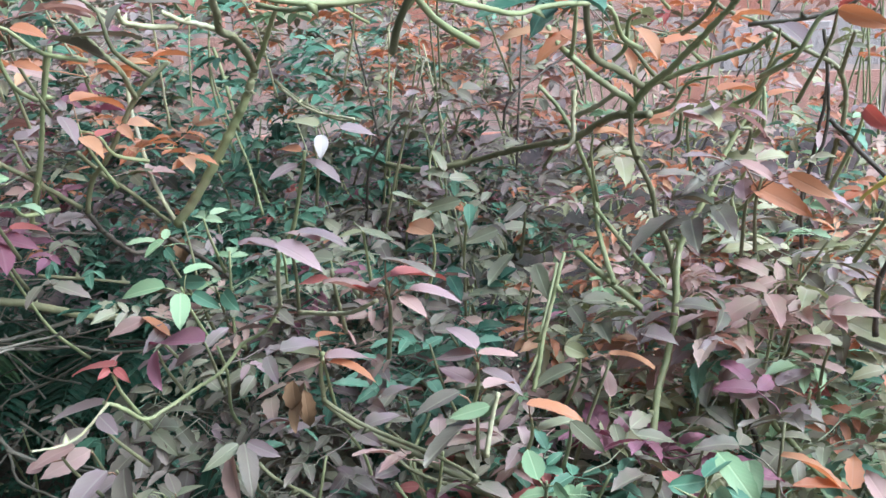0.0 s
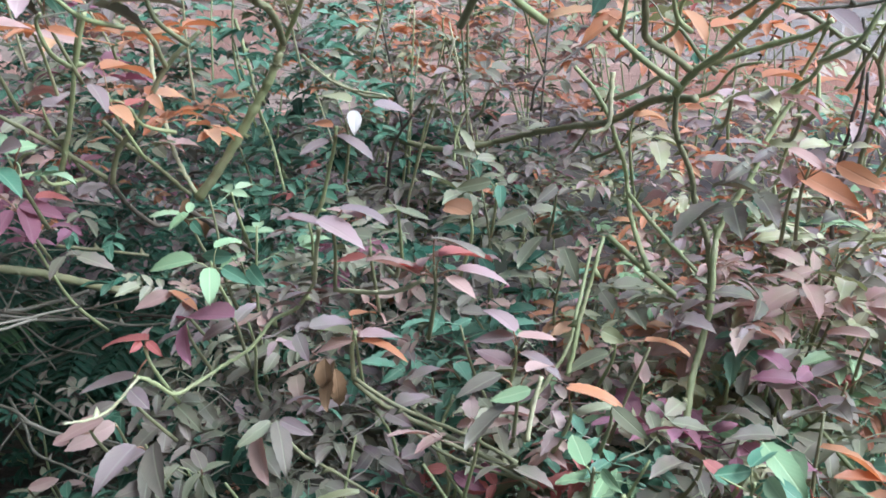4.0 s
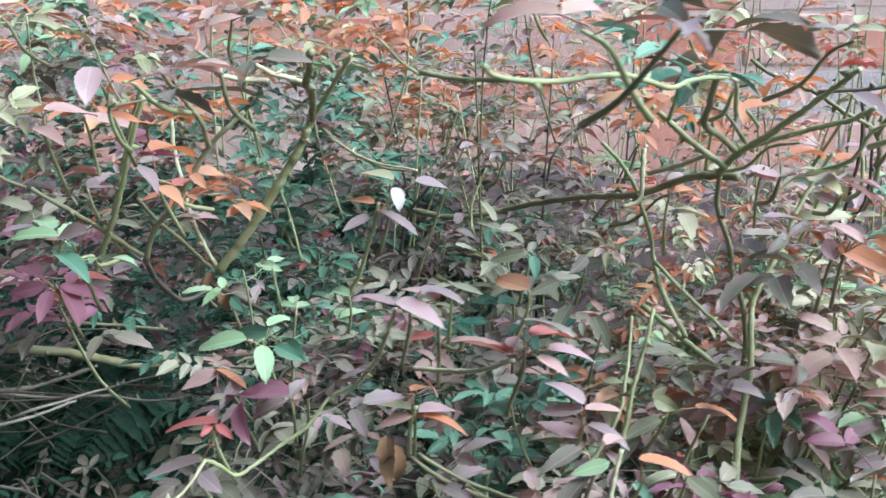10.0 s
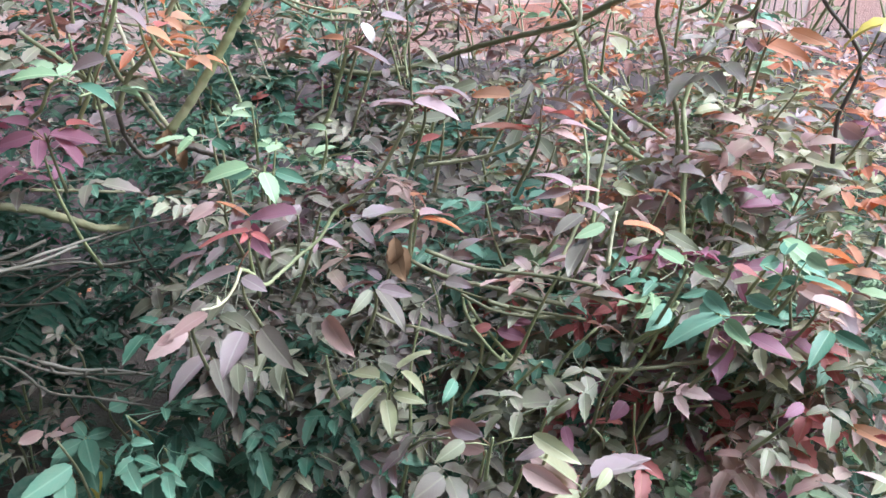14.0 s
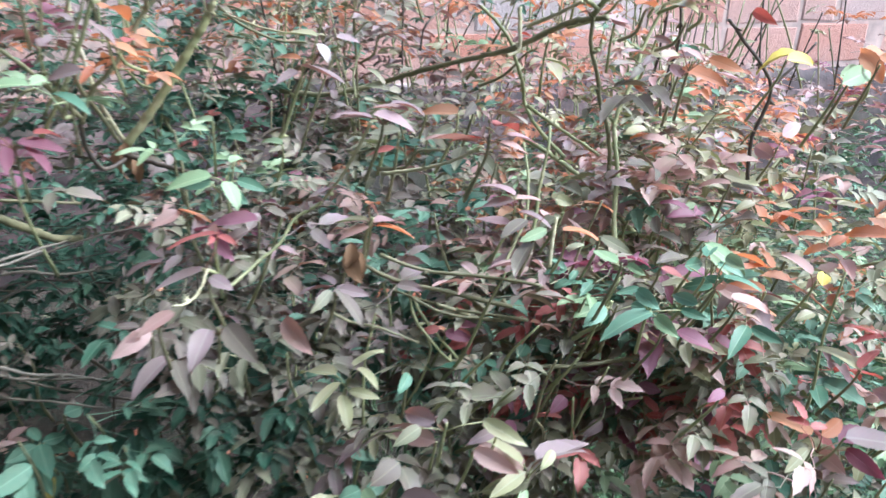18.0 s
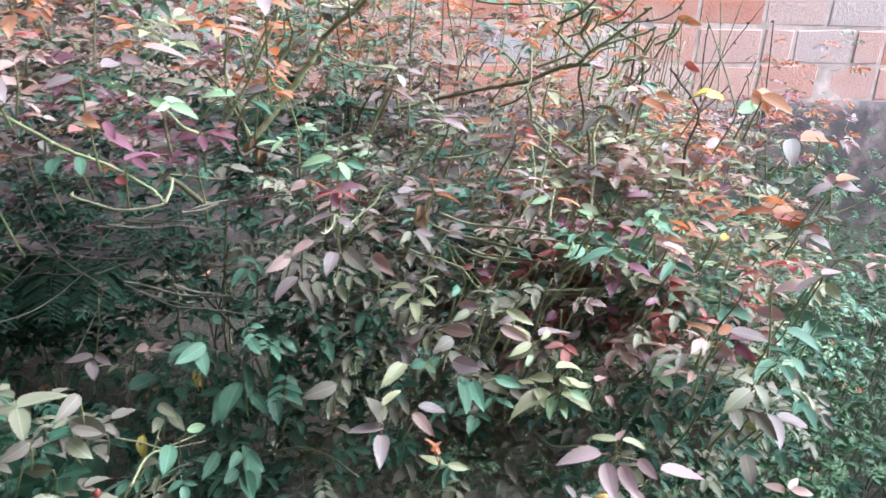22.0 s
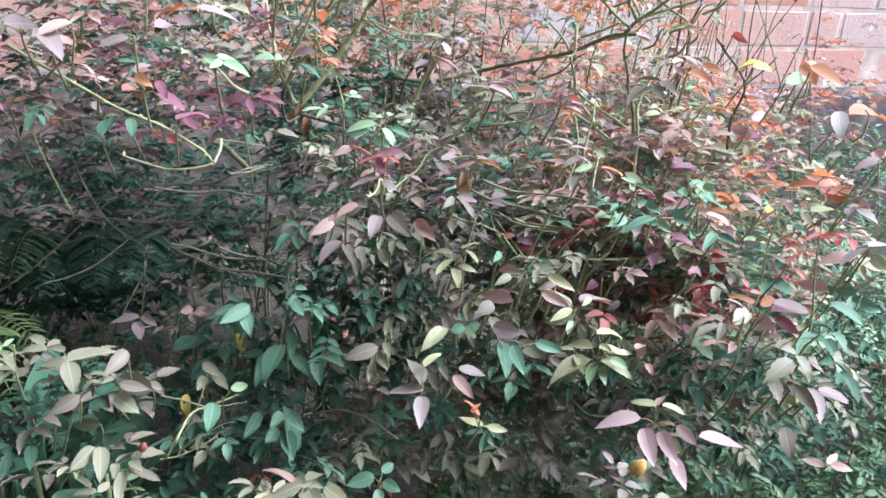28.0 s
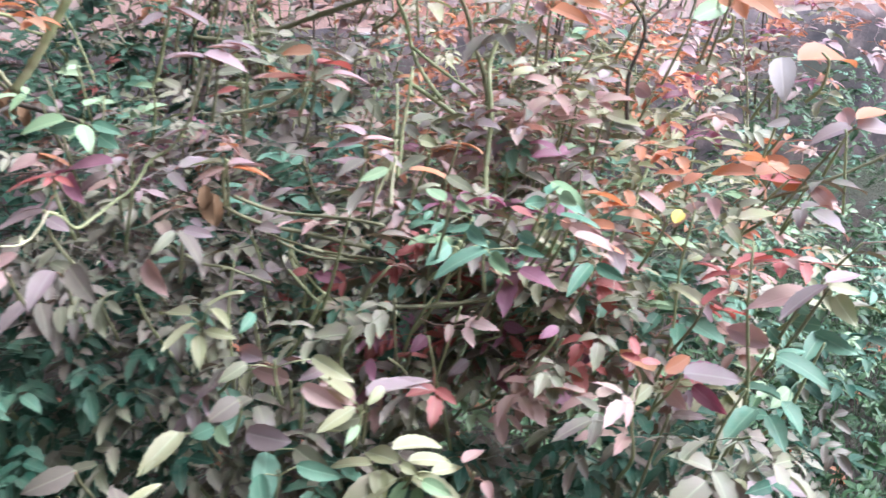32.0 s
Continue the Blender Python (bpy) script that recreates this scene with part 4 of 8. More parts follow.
cane("olive", 0.002, 0.0015, (0.025, 0.740, 0.806), (0.048, 0.720, 0.853), (0.051, 0.700, 0.882))
cane("pale", 0.0018, 0.0012, (-0.615, 0.640, 0.905), (-0.610, 0.620, 0.957), (-0.607, 0.600, 1.013))
cane("green", 0.0018, 0.0012, (-0.569, 0.700, 0.894), (-0.578, 0.680, 0.947), (-0.572, 0.660, 1.010))
cane("pale", 0.0018, 0.0012, (-0.516, 0.660, 0.870), (-0.507, 0.640, 0.954), (-0.490, 0.620, 1.023))
cane("pale", 0.0018, 0.0012, (-0.452, 0.740, 0.876), (-0.446, 0.720, 0.942), (-0.435, 0.700, 0.991))
cane("pale", 0.0018, 0.0012, (-0.387, 0.790, 0.868), (-0.406, 0.770, 0.934), (-0.410, 0.750, 0.985))
cane("pale", 0.0018, 0.0012, (-0.313, 0.760, 0.844), (-0.304, 0.740, 0.940), (-0.292, 0.720, 1.019))
cane("pale", 0.0018, 0.0012, (-0.232, 0.840, 0.852), (-0.240, 0.820, 0.928), (-0.261, 0.800, 0.980))
cane("pale", 0.0018, 0.0012, (-0.161, 0.820, 0.867), (-0.142, 0.800, 0.932), (-0.139, 0.780, 1.011))
cane("olive", 0.0018, 0.0012, (-0.072, 0.860, 0.835), (-0.070, 0.840, 0.926), (-0.063, 0.820, 1.016))
cane("olive", 0.0018, 0.0012, (0.002, 0.840, 0.852), (-0.025, 0.820, 0.930), (-0.036, 0.800, 0.981))
cane("pale", 0.0018, 0.0012, (0.090, 0.880, 0.859), (0.085, 0.860, 0.924), (0.080, 0.840, 0.998))
cane("pale", 0.0018, 0.0012, (0.193, 0.900, 0.803), (0.195, 0.880, 0.922), (0.187, 0.860, 1.018))

# ---- leafy shoots, first those set leaf by leaf ----
sprig(("lilac", (-0.137, 0.455, 0.857), (-0.107, 0.441, 0.850), 0.019, (0.10, -0.23, 0.97)), ("pink", (-0.111, 0.455, 0.858), (-0.135, 0.471, 0.859), 0.016, (0.06, 0.03, 1.00)), ("mauve", (-0.124, 0.455, 0.864), (-0.096, 0.461, 0.858), 0.016, (0.22, -0.13, 0.97)), ("brown", (-0.137, 0.455, 0.854), (-0.159, 0.472, 0.854), 0.015, (0.13, 0.15, 0.98)), ("lilac", (-0.137, 0.455, 0.854), (-0.164, 0.470, 0.853), 0.017, (-0.06, -0.02, 1.00)))
sprig(("olive", (-0.103, 0.550, 0.826), (-0.081, 0.545, 0.821), 0.013, (0.18, -0.09, 0.98)), ("olive", (-0.104, 0.550, 0.826), (-0.113, 0.576, 0.824), 0.015, (0.62, 0.25, 0.74)), ("pale", (-0.104, 0.550, 0.826), (-0.123, 0.550, 0.822), 0.010, (-0.20, -0.18, 0.96)))
sprig(("pink", (-0.074, 0.405, 0.848), (-0.105, 0.429, 0.848), 0.021, (0.14, 0.17, 0.98)), ("red", (-0.064, 0.405, 0.859), (-0.037, 0.427, 0.852), 0.020, (0.04, 0.26, 0.96)), ("lilac", (-0.055, 0.405, 0.852), (-0.027, 0.410, 0.846), 0.016, (0.21, -0.02, 0.98)), ("pink", (-0.060, 0.405, 0.848), (-0.044, 0.390, 0.844), 0.012, (0.17, -0.11, 0.98)), ("red", (-0.073, 0.405, 0.851), (-0.089, 0.426, 0.846), 0.015, (0.03, 0.27, 0.96)), ("brown", (-0.068, 0.405, 0.869), (-0.040, 0.404, 0.863), 0.016, (0.21, 0.10, 0.97)), ("pink", (-0.072, 0.405, 0.853), (-0.067, 0.432, 0.852), 0.015, (-0.53, 0.14, 0.84)))
sprig(("red", (-0.114, 0.480, 0.823), (-0.136, 0.480, 0.819), 0.012, (-0.20, -0.07, 0.98)), ("olive", (-0.110, 0.480, 0.836), (-0.137, 0.496, 0.832), 0.017, (-0.21, -0.10, 0.97)))
sprig(("pink", (-0.130, 0.500, 0.752), (-0.159, 0.498, 0.746), 0.016, (-0.20, -0.10, 0.97)), ("lilac", (-0.126, 0.500, 0.755), (-0.095, 0.519, 0.747), 0.021, (0.13, 0.17, 0.98)), ("rust", (-0.125, 0.500, 0.752), (-0.092, 0.497, 0.745), 0.019, (0.21, 0.15, 0.97)), ("pale", (-0.131, 0.500, 0.757), (-0.157, 0.515, 0.753), 0.017, (-0.05, 0.20, 0.98)), ("rust", (-0.131, 0.500, 0.771), (-0.117, 0.522, 0.766), 0.014, (-0.02, 0.24, 0.97)))
sprig(("dead", (-0.146, 0.510, 0.730), (-0.147, 0.467, 0.722), 0.024, (-0.71, -0.12, 0.69)))
sprig(("lilac", (-0.024, 0.458, 0.786), (-0.043, 0.488, 0.791), 0.020, (0.17, -0.06, 0.98)), ("mauve", (-0.024, 0.458, 0.782), (-0.055, 0.466, 0.775), 0.018, (-0.19, 0.07, 0.98)), ("pink", (-0.023, 0.458, 0.783), (0.001, 0.466, 0.778), 0.014, (0.22, -0.05, 0.97)), ("lilac", (-0.026, 0.458, 0.762), (-0.050, 0.484, 0.761), 0.019, (-0.03, 0.01, 1.00)), ("mauve", (-0.021, 0.458, 0.772), (0.005, 0.447, 0.766), 0.016, (0.18, -0.09, 0.98)))
sprig(("brown", (-0.031, 0.415, 0.784), (-0.058, 0.398, 0.778), 0.018, (-0.23, -0.01, 0.97)), ("lime", (-0.015, 0.415, 0.775), (-0.038, 0.410, 0.770), 0.012, (0.07, -0.81, 0.58)), ("brown", (-0.026, 0.415, 0.765), (-0.051, 0.386, 0.757), 0.021, (-0.32, 0.02, 0.95)), ("pink", (-0.018, 0.415, 0.786), (-0.001, 0.436, 0.781), 0.015, (0.06, 0.20, 0.98)))
sprig(("olive", (0.030, 0.415, 0.765), (0.047, 0.395, 0.759), 0.013, (-0.43, -0.54, 0.72)))
sprig(("rust", (0.005, 0.430, 0.766), (0.039, 0.431, 0.759), 0.019, (0.20, -0.06, 0.98)), ("olive", (0.012, 0.430, 0.747), (0.035, 0.450, 0.743), 0.017, (0.09, 0.08, 0.99)))
sprig(("rust", (0.060, 0.507, 0.754), (0.093, 0.513, 0.747), 0.019, (0.19, 0.06, 0.98)), ("pale", (0.032, 0.507, 0.761), (0.047, 0.500, 0.757), 0.015, (-0.23, -0.82, 0.52)), ("pale", (0.036, 0.507, 0.759), (0.044, 0.534, 0.759), 0.015, (-0.45, 0.13, 0.88)), ("olive", (0.039, 0.507, 0.744), (0.009, 0.498, 0.737), 0.018, (-0.16, -0.17, 0.97)))
sprig(("pink", (0.062, 0.507, 0.721), (0.061, 0.538, 0.728), 0.018, (0.47, -0.20, 0.86)))
sprig(("lime", (0.126, 0.406, 0.746), (0.124, 0.380, 0.741), 0.020, (-0.32, -0.17, 0.93)), ("teal", (0.130, 0.406, 0.719), (0.108, 0.415, 0.714), 0.017, (-0.43, -0.69, 0.58)))
sprig(("red", (0.080, 0.406, 0.738), (0.097, 0.391, 0.733), 0.013, (0.20, -0.08, 0.98)))
sprig(("mauve", (0.168, 0.500, 0.734), (0.196, 0.522, 0.734), 0.020, (-0.05, 0.07, 1.00)), ("mauve", (0.192, 0.500, 0.717), (0.171, 0.499, 0.713), 0.014, (-0.06, -0.80, 0.60)), ("pink", (0.208, 0.500, 0.743), (0.194, 0.538, 0.735), 0.023, (0.00, 0.22, 0.98)))
sprig(("pink", (0.198, 0.500, 0.764), (0.179, 0.524, 0.758), 0.017, (-0.36, -0.04, 0.93)))
sprig(("lilac", (0.139, 0.510, 0.859), (0.143, 0.536, 0.867), 0.017, (-0.30, -0.24, 0.93)), ("rust", (0.162, 0.510, 0.875), (0.184, 0.486, 0.868), 0.015, (-0.48, -0.61, 0.63)), ("pink", (0.133, 0.510, 0.884), (0.151, 0.496, 0.879), 0.013, (-0.07, -0.38, 0.92)), ("mauve", (0.155, 0.510, 0.875), (0.142, 0.543, 0.872), 0.020, (-0.16, 0.03, 0.99)))
sprig(("lime", (-0.247, 0.545, 0.787), (-0.285, 0.549, 0.779), 0.022, (-0.23, -0.44, 0.87)), ("lime", (-0.237, 0.545, 0.782), (-0.229, 0.516, 0.771), 0.020, (0.21, -0.29, 0.93)), ("teal", (-0.228, 0.545, 0.782), (-0.206, 0.533, 0.777), 0.014, (-0.24, -0.71, 0.67)), ("lime", (-0.232, 0.545, 0.797), (-0.220, 0.571, 0.794), 0.016, (0.26, -0.02, 0.97)))
sprig(("wine", (-0.215, 0.520, 0.756), (-0.267, 0.542, 0.746), 0.032, (-0.14, 0.12, 0.98)))
sprig(("wine", (-0.250, 0.520, 0.750), (-0.241, 0.486, 0.742), 0.020, (-0.58, -0.34, 0.74)))
sprig(("pink", (-0.274, 0.560, 0.753), (-0.299, 0.542, 0.747), 0.017, (0.02, -0.36, 0.93)), ("rust", (-0.276, 0.560, 0.755), (-0.250, 0.546, 0.749), 0.016, (0.30, 0.17, 0.94)), ("mauve", (-0.257, 0.560, 0.749), (-0.266, 0.529, 0.742), 0.015, (0.42, -0.31, 0.85)))
sprig(("red", (-0.247, 0.455, 0.776), (-0.285, 0.467, 0.768), 0.023, (-0.17, 0.12, 0.98)), ("pink", (-0.249, 0.455, 0.776), (-0.257, 0.481, 0.771), 0.015, (-0.49, 0.00, 0.87)), ("red", (-0.248, 0.455, 0.775), (-0.236, 0.445, 0.772), 0.008, (-0.17, -0.48, 0.86)), ("red", (-0.252, 0.455, 0.775), (-0.255, 0.445, 0.773), 0.007, (0.64, -0.30, 0.71)), ("mauve", (-0.258, 0.455, 0.749), (-0.295, 0.447, 0.741), 0.021, (-0.20, 0.01, 0.98)))
sprig(("brown", (-0.168, 0.440, 0.730), (-0.153, 0.404, 0.722), 0.018, (0.22, -0.12, 0.97)), ("mauve", (-0.166, 0.440, 0.731), (-0.144, 0.433, 0.726), 0.013, (-0.09, -0.72, 0.68)), ("olive", (-0.172, 0.440, 0.730), (-0.188, 0.420, 0.725), 0.012, (0.48, -0.56, 0.67)))
sprig(("mauve", (-0.260, 0.440, 0.708), (-0.276, 0.403, 0.700), 0.023, (-0.04, -0.20, 0.98)), ("brown", (-0.248, 0.440, 0.710), (-0.231, 0.400, 0.701), 0.025, (-0.54, -0.39, 0.75)))
sprig(("mauve", (-0.257, 0.440, 0.750), (-0.242, 0.428, 0.746), 0.015, (-0.14, -0.47, 0.87)))
sprig(("rust", (-0.317, 0.600, 0.908), (-0.299, 0.652, 0.899), 0.031, (0.17, 0.11, 0.98)), ("mauve", (-0.327, 0.600, 0.898), (-0.305, 0.578, 0.886), 0.019, (0.54, 0.08, 0.84)), ("rust", (-0.315, 0.600, 0.882), (-0.290, 0.580, 0.873), 0.018, (0.34, 0.00, 0.94)), ("red", (-0.303, 0.600, 0.882), (-0.299, 0.627, 0.881), 0.015, (0.12, 0.04, 0.99)))
sprig(("pink", (-0.361, 0.600, 0.934), (-0.324, 0.601, 0.926), 0.021, (0.20, -0.20, 0.96)))
sprig(("mauve", (-0.366, 0.600, 0.881), (-0.357, 0.638, 0.873), 0.022, (0.41, 0.10, 0.90)))
sprig(("white", (-0.145, 0.635, 0.870), (-0.141, 0.610, 0.860), 0.015, (0.09, -0.34, 0.94)), ("mauve", (-0.131, 0.635, 0.875), (-0.100, 0.643, 0.869), 0.018, (0.24, -0.14, 0.96)), ("pale", (-0.147, 0.635, 0.876), (-0.178, 0.657, 0.878), 0.021, (0.05, -0.04, 1.00)), ("mauve", (-0.162, 0.635, 0.851), (-0.128, 0.609, 0.842), 0.024, (0.27, 0.04, 0.96)), ("rust", (-0.162, 0.635, 0.857), (-0.185, 0.651, 0.859), 0.015, (-0.04, -0.16, 0.99)), ("mauve", (-0.165, 0.635, 0.847), (-0.186, 0.620, 0.842), 0.015, (0.02, -0.36, 0.93)))
sprig(("olive", (-0.043, 0.660, 0.807), (-0.072, 0.656, 0.801), 0.015, (0.04, -0.94, 0.35)), ("teal", (-0.036, 0.660, 0.803), (-0.035, 0.633, 0.795), 0.013, (-0.05, -0.29, 0.96)))
sprig(("olive", (-0.014, 0.660, 0.781), (-0.040, 0.647, 0.775), 0.015, (0.31, -0.82, 0.48)), ("olive", (-0.002, 0.660, 0.759), (-0.022, 0.625, 0.750), 0.023, (-0.26, -0.09, 0.96)))
sprig(("olive", (0.017, 0.660, 0.749), (0.025, 0.624, 0.738), 0.019, (-0.31, -0.34, 0.89)))
sprig(("brown", (0.008, 0.660, 0.803), (-0.008, 0.638, 0.797), 0.014, (0.49, -0.53, 0.69)))
sprig(("lilac", (0.110, 0.600, 0.894), (0.136, 0.598, 0.889), 0.015, (0.15, -0.43, 0.89)), ("rust", (0.138, 0.600, 0.904), (0.175, 0.624, 0.902), 0.024, (0.11, -0.08, 0.99)), ("pink", (0.114, 0.600, 0.890), (0.138, 0.598, 0.885), 0.014, (0.12, -0.55, 0.83)))
sprig(("rust", (0.068, 0.600, 0.944), (0.080, 0.567, 0.931), 0.020, (0.45, -0.19, 0.88)), ("rust", (0.079, 0.600, 0.948), (0.094, 0.566, 0.940), 0.021, (0.25, -0.12, 0.96)), ("rust", (0.101, 0.600, 0.937), (0.132, 0.623, 0.940), 0.021, (0.02, -0.16, 0.99)))
sprig(("mauve", (0.175, 0.600, 0.948), (0.185, 0.564, 0.940), 0.021, (-0.05, -0.22, 0.97)))
sprig(("mauve", (0.161, 0.600, 0.875), (0.174, 0.590, 0.872), 0.010, (-0.51, -0.79, 0.33)), ("rust", (0.172, 0.600, 0.900), (0.200, 0.620, 0.903), 0.019, (-0.08, -0.03, 1.00)))
sprig(("rust", (0.055, 0.600, 0.876), (0.081, 0.619, 0.873), 0.018, (0.22, -0.13, 0.97)))
sprig(("mauve", (-0.327, 0.500, 0.884), (-0.356, 0.509, 0.878), 0.017, (-0.33, -0.46, 0.83)), ("teal", (-0.349, 0.500, 0.869), (-0.322, 0.481, 0.862), 0.019, (0.24, -0.03, 0.97)))
sprig(("lilac", (-0.328, 0.545, 0.977), (-0.326, 0.520, 0.961), 0.023, (0.22, -0.52, 0.83)), ("rust", (-0.317, 0.545, 0.970), (-0.292, 0.543, 0.965), 0.014, (0.15, -0.43, 0.89)), ("rust", (-0.322, 0.545, 0.947), (-0.302, 0.546, 0.943), 0.011, (0.19, -0.49, 0.85)))
sprig(("pink", (-0.363, 0.545, 0.950), (-0.336, 0.563, 0.943), 0.018, (0.28, -0.07, 0.96)), ("pink", (-0.371, 0.545, 0.938), (-0.345, 0.529, 0.932), 0.017, (0.21, -0.05, 0.98)))
sprig(("wine", (-0.401, 0.584, 0.812), (-0.428, 0.580, 0.806), 0.016, (0.09, -0.94, 0.33)), ("wine", (-0.398, 0.584, 0.807), (-0.396, 0.553, 0.797), 0.016, (0.33, -0.27, 0.90)), ("wine", (-0.390, 0.584, 0.811), (-0.354, 0.579, 0.804), 0.020, (0.14, -0.37, 0.92)), ("wine", (-0.388, 0.584, 0.808), (-0.363, 0.549, 0.798), 0.024, (0.49, 0.11, 0.87)), ("red", (-0.377, 0.584, 0.817), (-0.358, 0.604, 0.811), 0.016, (0.33, -0.04, 0.94)), ("wine", (-0.404, 0.584, 0.818), (-0.433, 0.608, 0.821), 0.021, (0.11, 0.00, 0.99)))
sprig(("pale", (-0.169, 0.440, 0.656), (-0.194, 0.467, 0.650), 0.021, (-0.03, 0.18, 0.98)), ("pale", (-0.155, 0.440, 0.662), (-0.126, 0.468, 0.659), 0.022, (-0.13, 0.24, 0.96)), ("pale", (-0.153, 0.440, 0.660), (-0.139, 0.420, 0.655), 0.014, (0.21, -0.11, 0.97)), ("pale", (-0.167, 0.440, 0.649), (-0.193, 0.418, 0.642), 0.019, (-0.26, -0.00, 0.96)), ("pale", (-0.165, 0.440, 0.637), (-0.166, 0.405, 0.630), 0.017, (0.05, -0.21, 0.98)), ("pale", (-0.160, 0.440, 0.640), (-0.135, 0.432, 0.635), 0.012, (-0.03, -0.62, 0.78)))
sprig(("olive", (-0.234, 0.470, 0.663), (-0.242, 0.447, 0.658), 0.014, (-0.32, -0.08, 0.94)), ("olive", (-0.231, 0.470, 0.661), (-0.220, 0.453, 0.657), 0.010, (-0.35, -0.43, 0.83)), ("olive", (-0.233, 0.470, 0.664), (-0.222, 0.494, 0.658), 0.015, (-0.01, 0.23, 0.97)), ("olive", (-0.248, 0.470, 0.670), (-0.258, 0.446, 0.665), 0.014, (-0.24, -0.12, 0.96)), ("brown", (-0.233, 0.470, 0.666), (-0.247, 0.494, 0.668), 0.015, (0.28, 0.07, 0.96)))
sprig(("mauve", (-0.292, 0.515, 0.645), (-0.326, 0.481, 0.635), 0.027, (-0.22, -0.05, 0.97)), ("brown", (-0.289, 0.515, 0.641), (-0.280, 0.471, 0.632), 0.021, (0.16, -0.17, 0.97)))
sprig(("pink", (-0.283, 0.450, 0.720), (-0.310, 0.436, 0.714), 0.017, (-0.01, -0.38, 0.92)), ("pink", (-0.308, 0.450, 0.706), (-0.318, 0.444, 0.703), 0.011, (0.34, -0.76, 0.55)), ("brown", (-0.294, 0.450, 0.721), (-0.285, 0.476, 0.716), 0.015, (0.77, -0.14, 0.62)))
sprig(("teal", (0.043, 0.350, 0.733), (0.001, 0.346, 0.724), 0.024, (-0.19, -0.13, 0.97)), ("lime", (0.046, 0.350, 0.730), (0.051, 0.326, 0.725), 0.015, (-0.65, -0.29, 0.71)), ("teal", (0.028, 0.350, 0.753), (0.034, 0.328, 0.748), 0.015, (-0.66, -0.34, 0.67)), ("teal", (0.030, 0.350, 0.754), (0.013, 0.353, 0.750), 0.008, (-0.27, -0.71, 0.65)), ("teal", (0.065, 0.350, 0.733), (0.082, 0.338, 0.729), 0.010, (-0.42, -0.77, 0.48)))
sprig(("teal", (0.080, 0.350, 0.735), (0.076, 0.380, 0.729), 0.014, (-0.81, 0.01, 0.59)), ("teal", (0.097, 0.350, 0.752), (0.090, 0.365, 0.749), 0.009, (-0.86, -0.30, 0.41)), ("lime", (0.096, 0.350, 0.772), (0.102, 0.335, 0.768), 0.014, (-0.73, -0.42, 0.54)), ("teal", (0.096, 0.350, 0.755), (0.126, 0.342, 0.749), 0.017, (0.18, -0.09, 0.98)))
sprig(("teal", (0.125, 0.350, 0.711), (0.098, 0.328, 0.704), 0.017, (0.00, -0.33, 0.95)), ("teal", (0.129, 0.350, 0.710), (0.144, 0.331, 0.705), 0.014, (-0.62, -0.59, 0.52)))
sprig(("lime", (0.010, 0.350, 0.775), (0.005, 0.378, 0.775), 0.016, (-0.09, -0.02, 1.00)), ("lime", (0.018, 0.350, 0.774), (0.025, 0.337, 0.771), 0.008, (-0.66, -0.47, 0.59)))
sprig(("wine", (0.071, 0.360, 0.708), (0.095, 0.338, 0.702), 0.018, (0.00, -0.28, 0.96)), ("mauve", (0.049, 0.360, 0.712), (0.044, 0.376, 0.709), 0.012, (-0.84, -0.17, 0.52)))
sprig(("pink", (0.113, 0.360, 0.732), (0.144, 0.349, 0.725), 0.019, (0.08, -0.35, 0.93)), ("rust", (0.129, 0.360, 0.721), (0.156, 0.357, 0.716), 0.015, (0.19, -0.07, 0.98)))
sprig(("pale", (-0.088, 0.330, 0.677), (-0.065, 0.305, 0.670), 0.016, (-0.40, -0.57, 0.72)), ("mauve", (-0.121, 0.330, 0.681), (-0.138, 0.357, 0.675), 0.019, (-0.68, -0.28, 0.68)), ("olive", (-0.132, 0.330, 0.679), (-0.152, 0.321, 0.674), 0.014, (0.13, -0.66, 0.74)))
sprig(("mauve", (-0.076, 0.330, 0.668), (-0.100, 0.325, 0.663), 0.012, (-0.02, -0.70, 0.71)))
sprig(("teal", (-0.419, 0.600, 0.518), (-0.407, 0.559, 0.509), 0.025, (0.11, -0.18, 0.98)), ("teal", (-0.421, 0.600, 0.517), (-0.448, 0.589, 0.511), 0.018, (0.19, -0.80, 0.57)), ("teal", (-0.416, 0.600, 0.521), (-0.396, 0.613, 0.516), 0.016, (0.55, -0.64, 0.54)), ("teal", (-0.418, 0.600, 0.522), (-0.432, 0.625, 0.525), 0.015, (-0.14, -0.22, 0.97)))
sprig(("teal", (-0.394, 0.600, 0.548), (-0.377, 0.617, 0.543), 0.021, (0.66, -0.53, 0.53)))
sprig(("wine", (-0.064, 0.500, 0.647), (-0.041, 0.489, 0.642), 0.015, (-0.25, -0.80, 0.55)), ("red", (-0.069, 0.500, 0.652), (-0.086, 0.500, 0.649), 0.011, (-0.13, -0.83, 0.55)), ("wine", (-0.056, 0.500, 0.651), (-0.025, 0.515, 0.644), 0.019, (0.25, -0.06, 0.97)))
sprig(("teal", (0.013, 0.500, 0.624), (-0.001, 0.484, 0.620), 0.020, (0.18, -0.38, 0.91)), ("teal", (0.023, 0.500, 0.623), (0.042, 0.495, 0.619), 0.018, (-0.14, -0.84, 0.52)))
sprig(("wine", (0.017, 0.420, 0.619), (0.001, 0.409, 0.615), 0.017, (0.14, -0.50, 0.85)), ("red", (-0.011, 0.420, 0.603), (0.020, 0.428, 0.597), 0.018, (0.16, 0.14, 0.98)))
sprig(("wine", (0.084, 0.420, 0.621), (0.102, 0.410, 0.617), 0.015, (-0.32, -0.77, 0.55)))
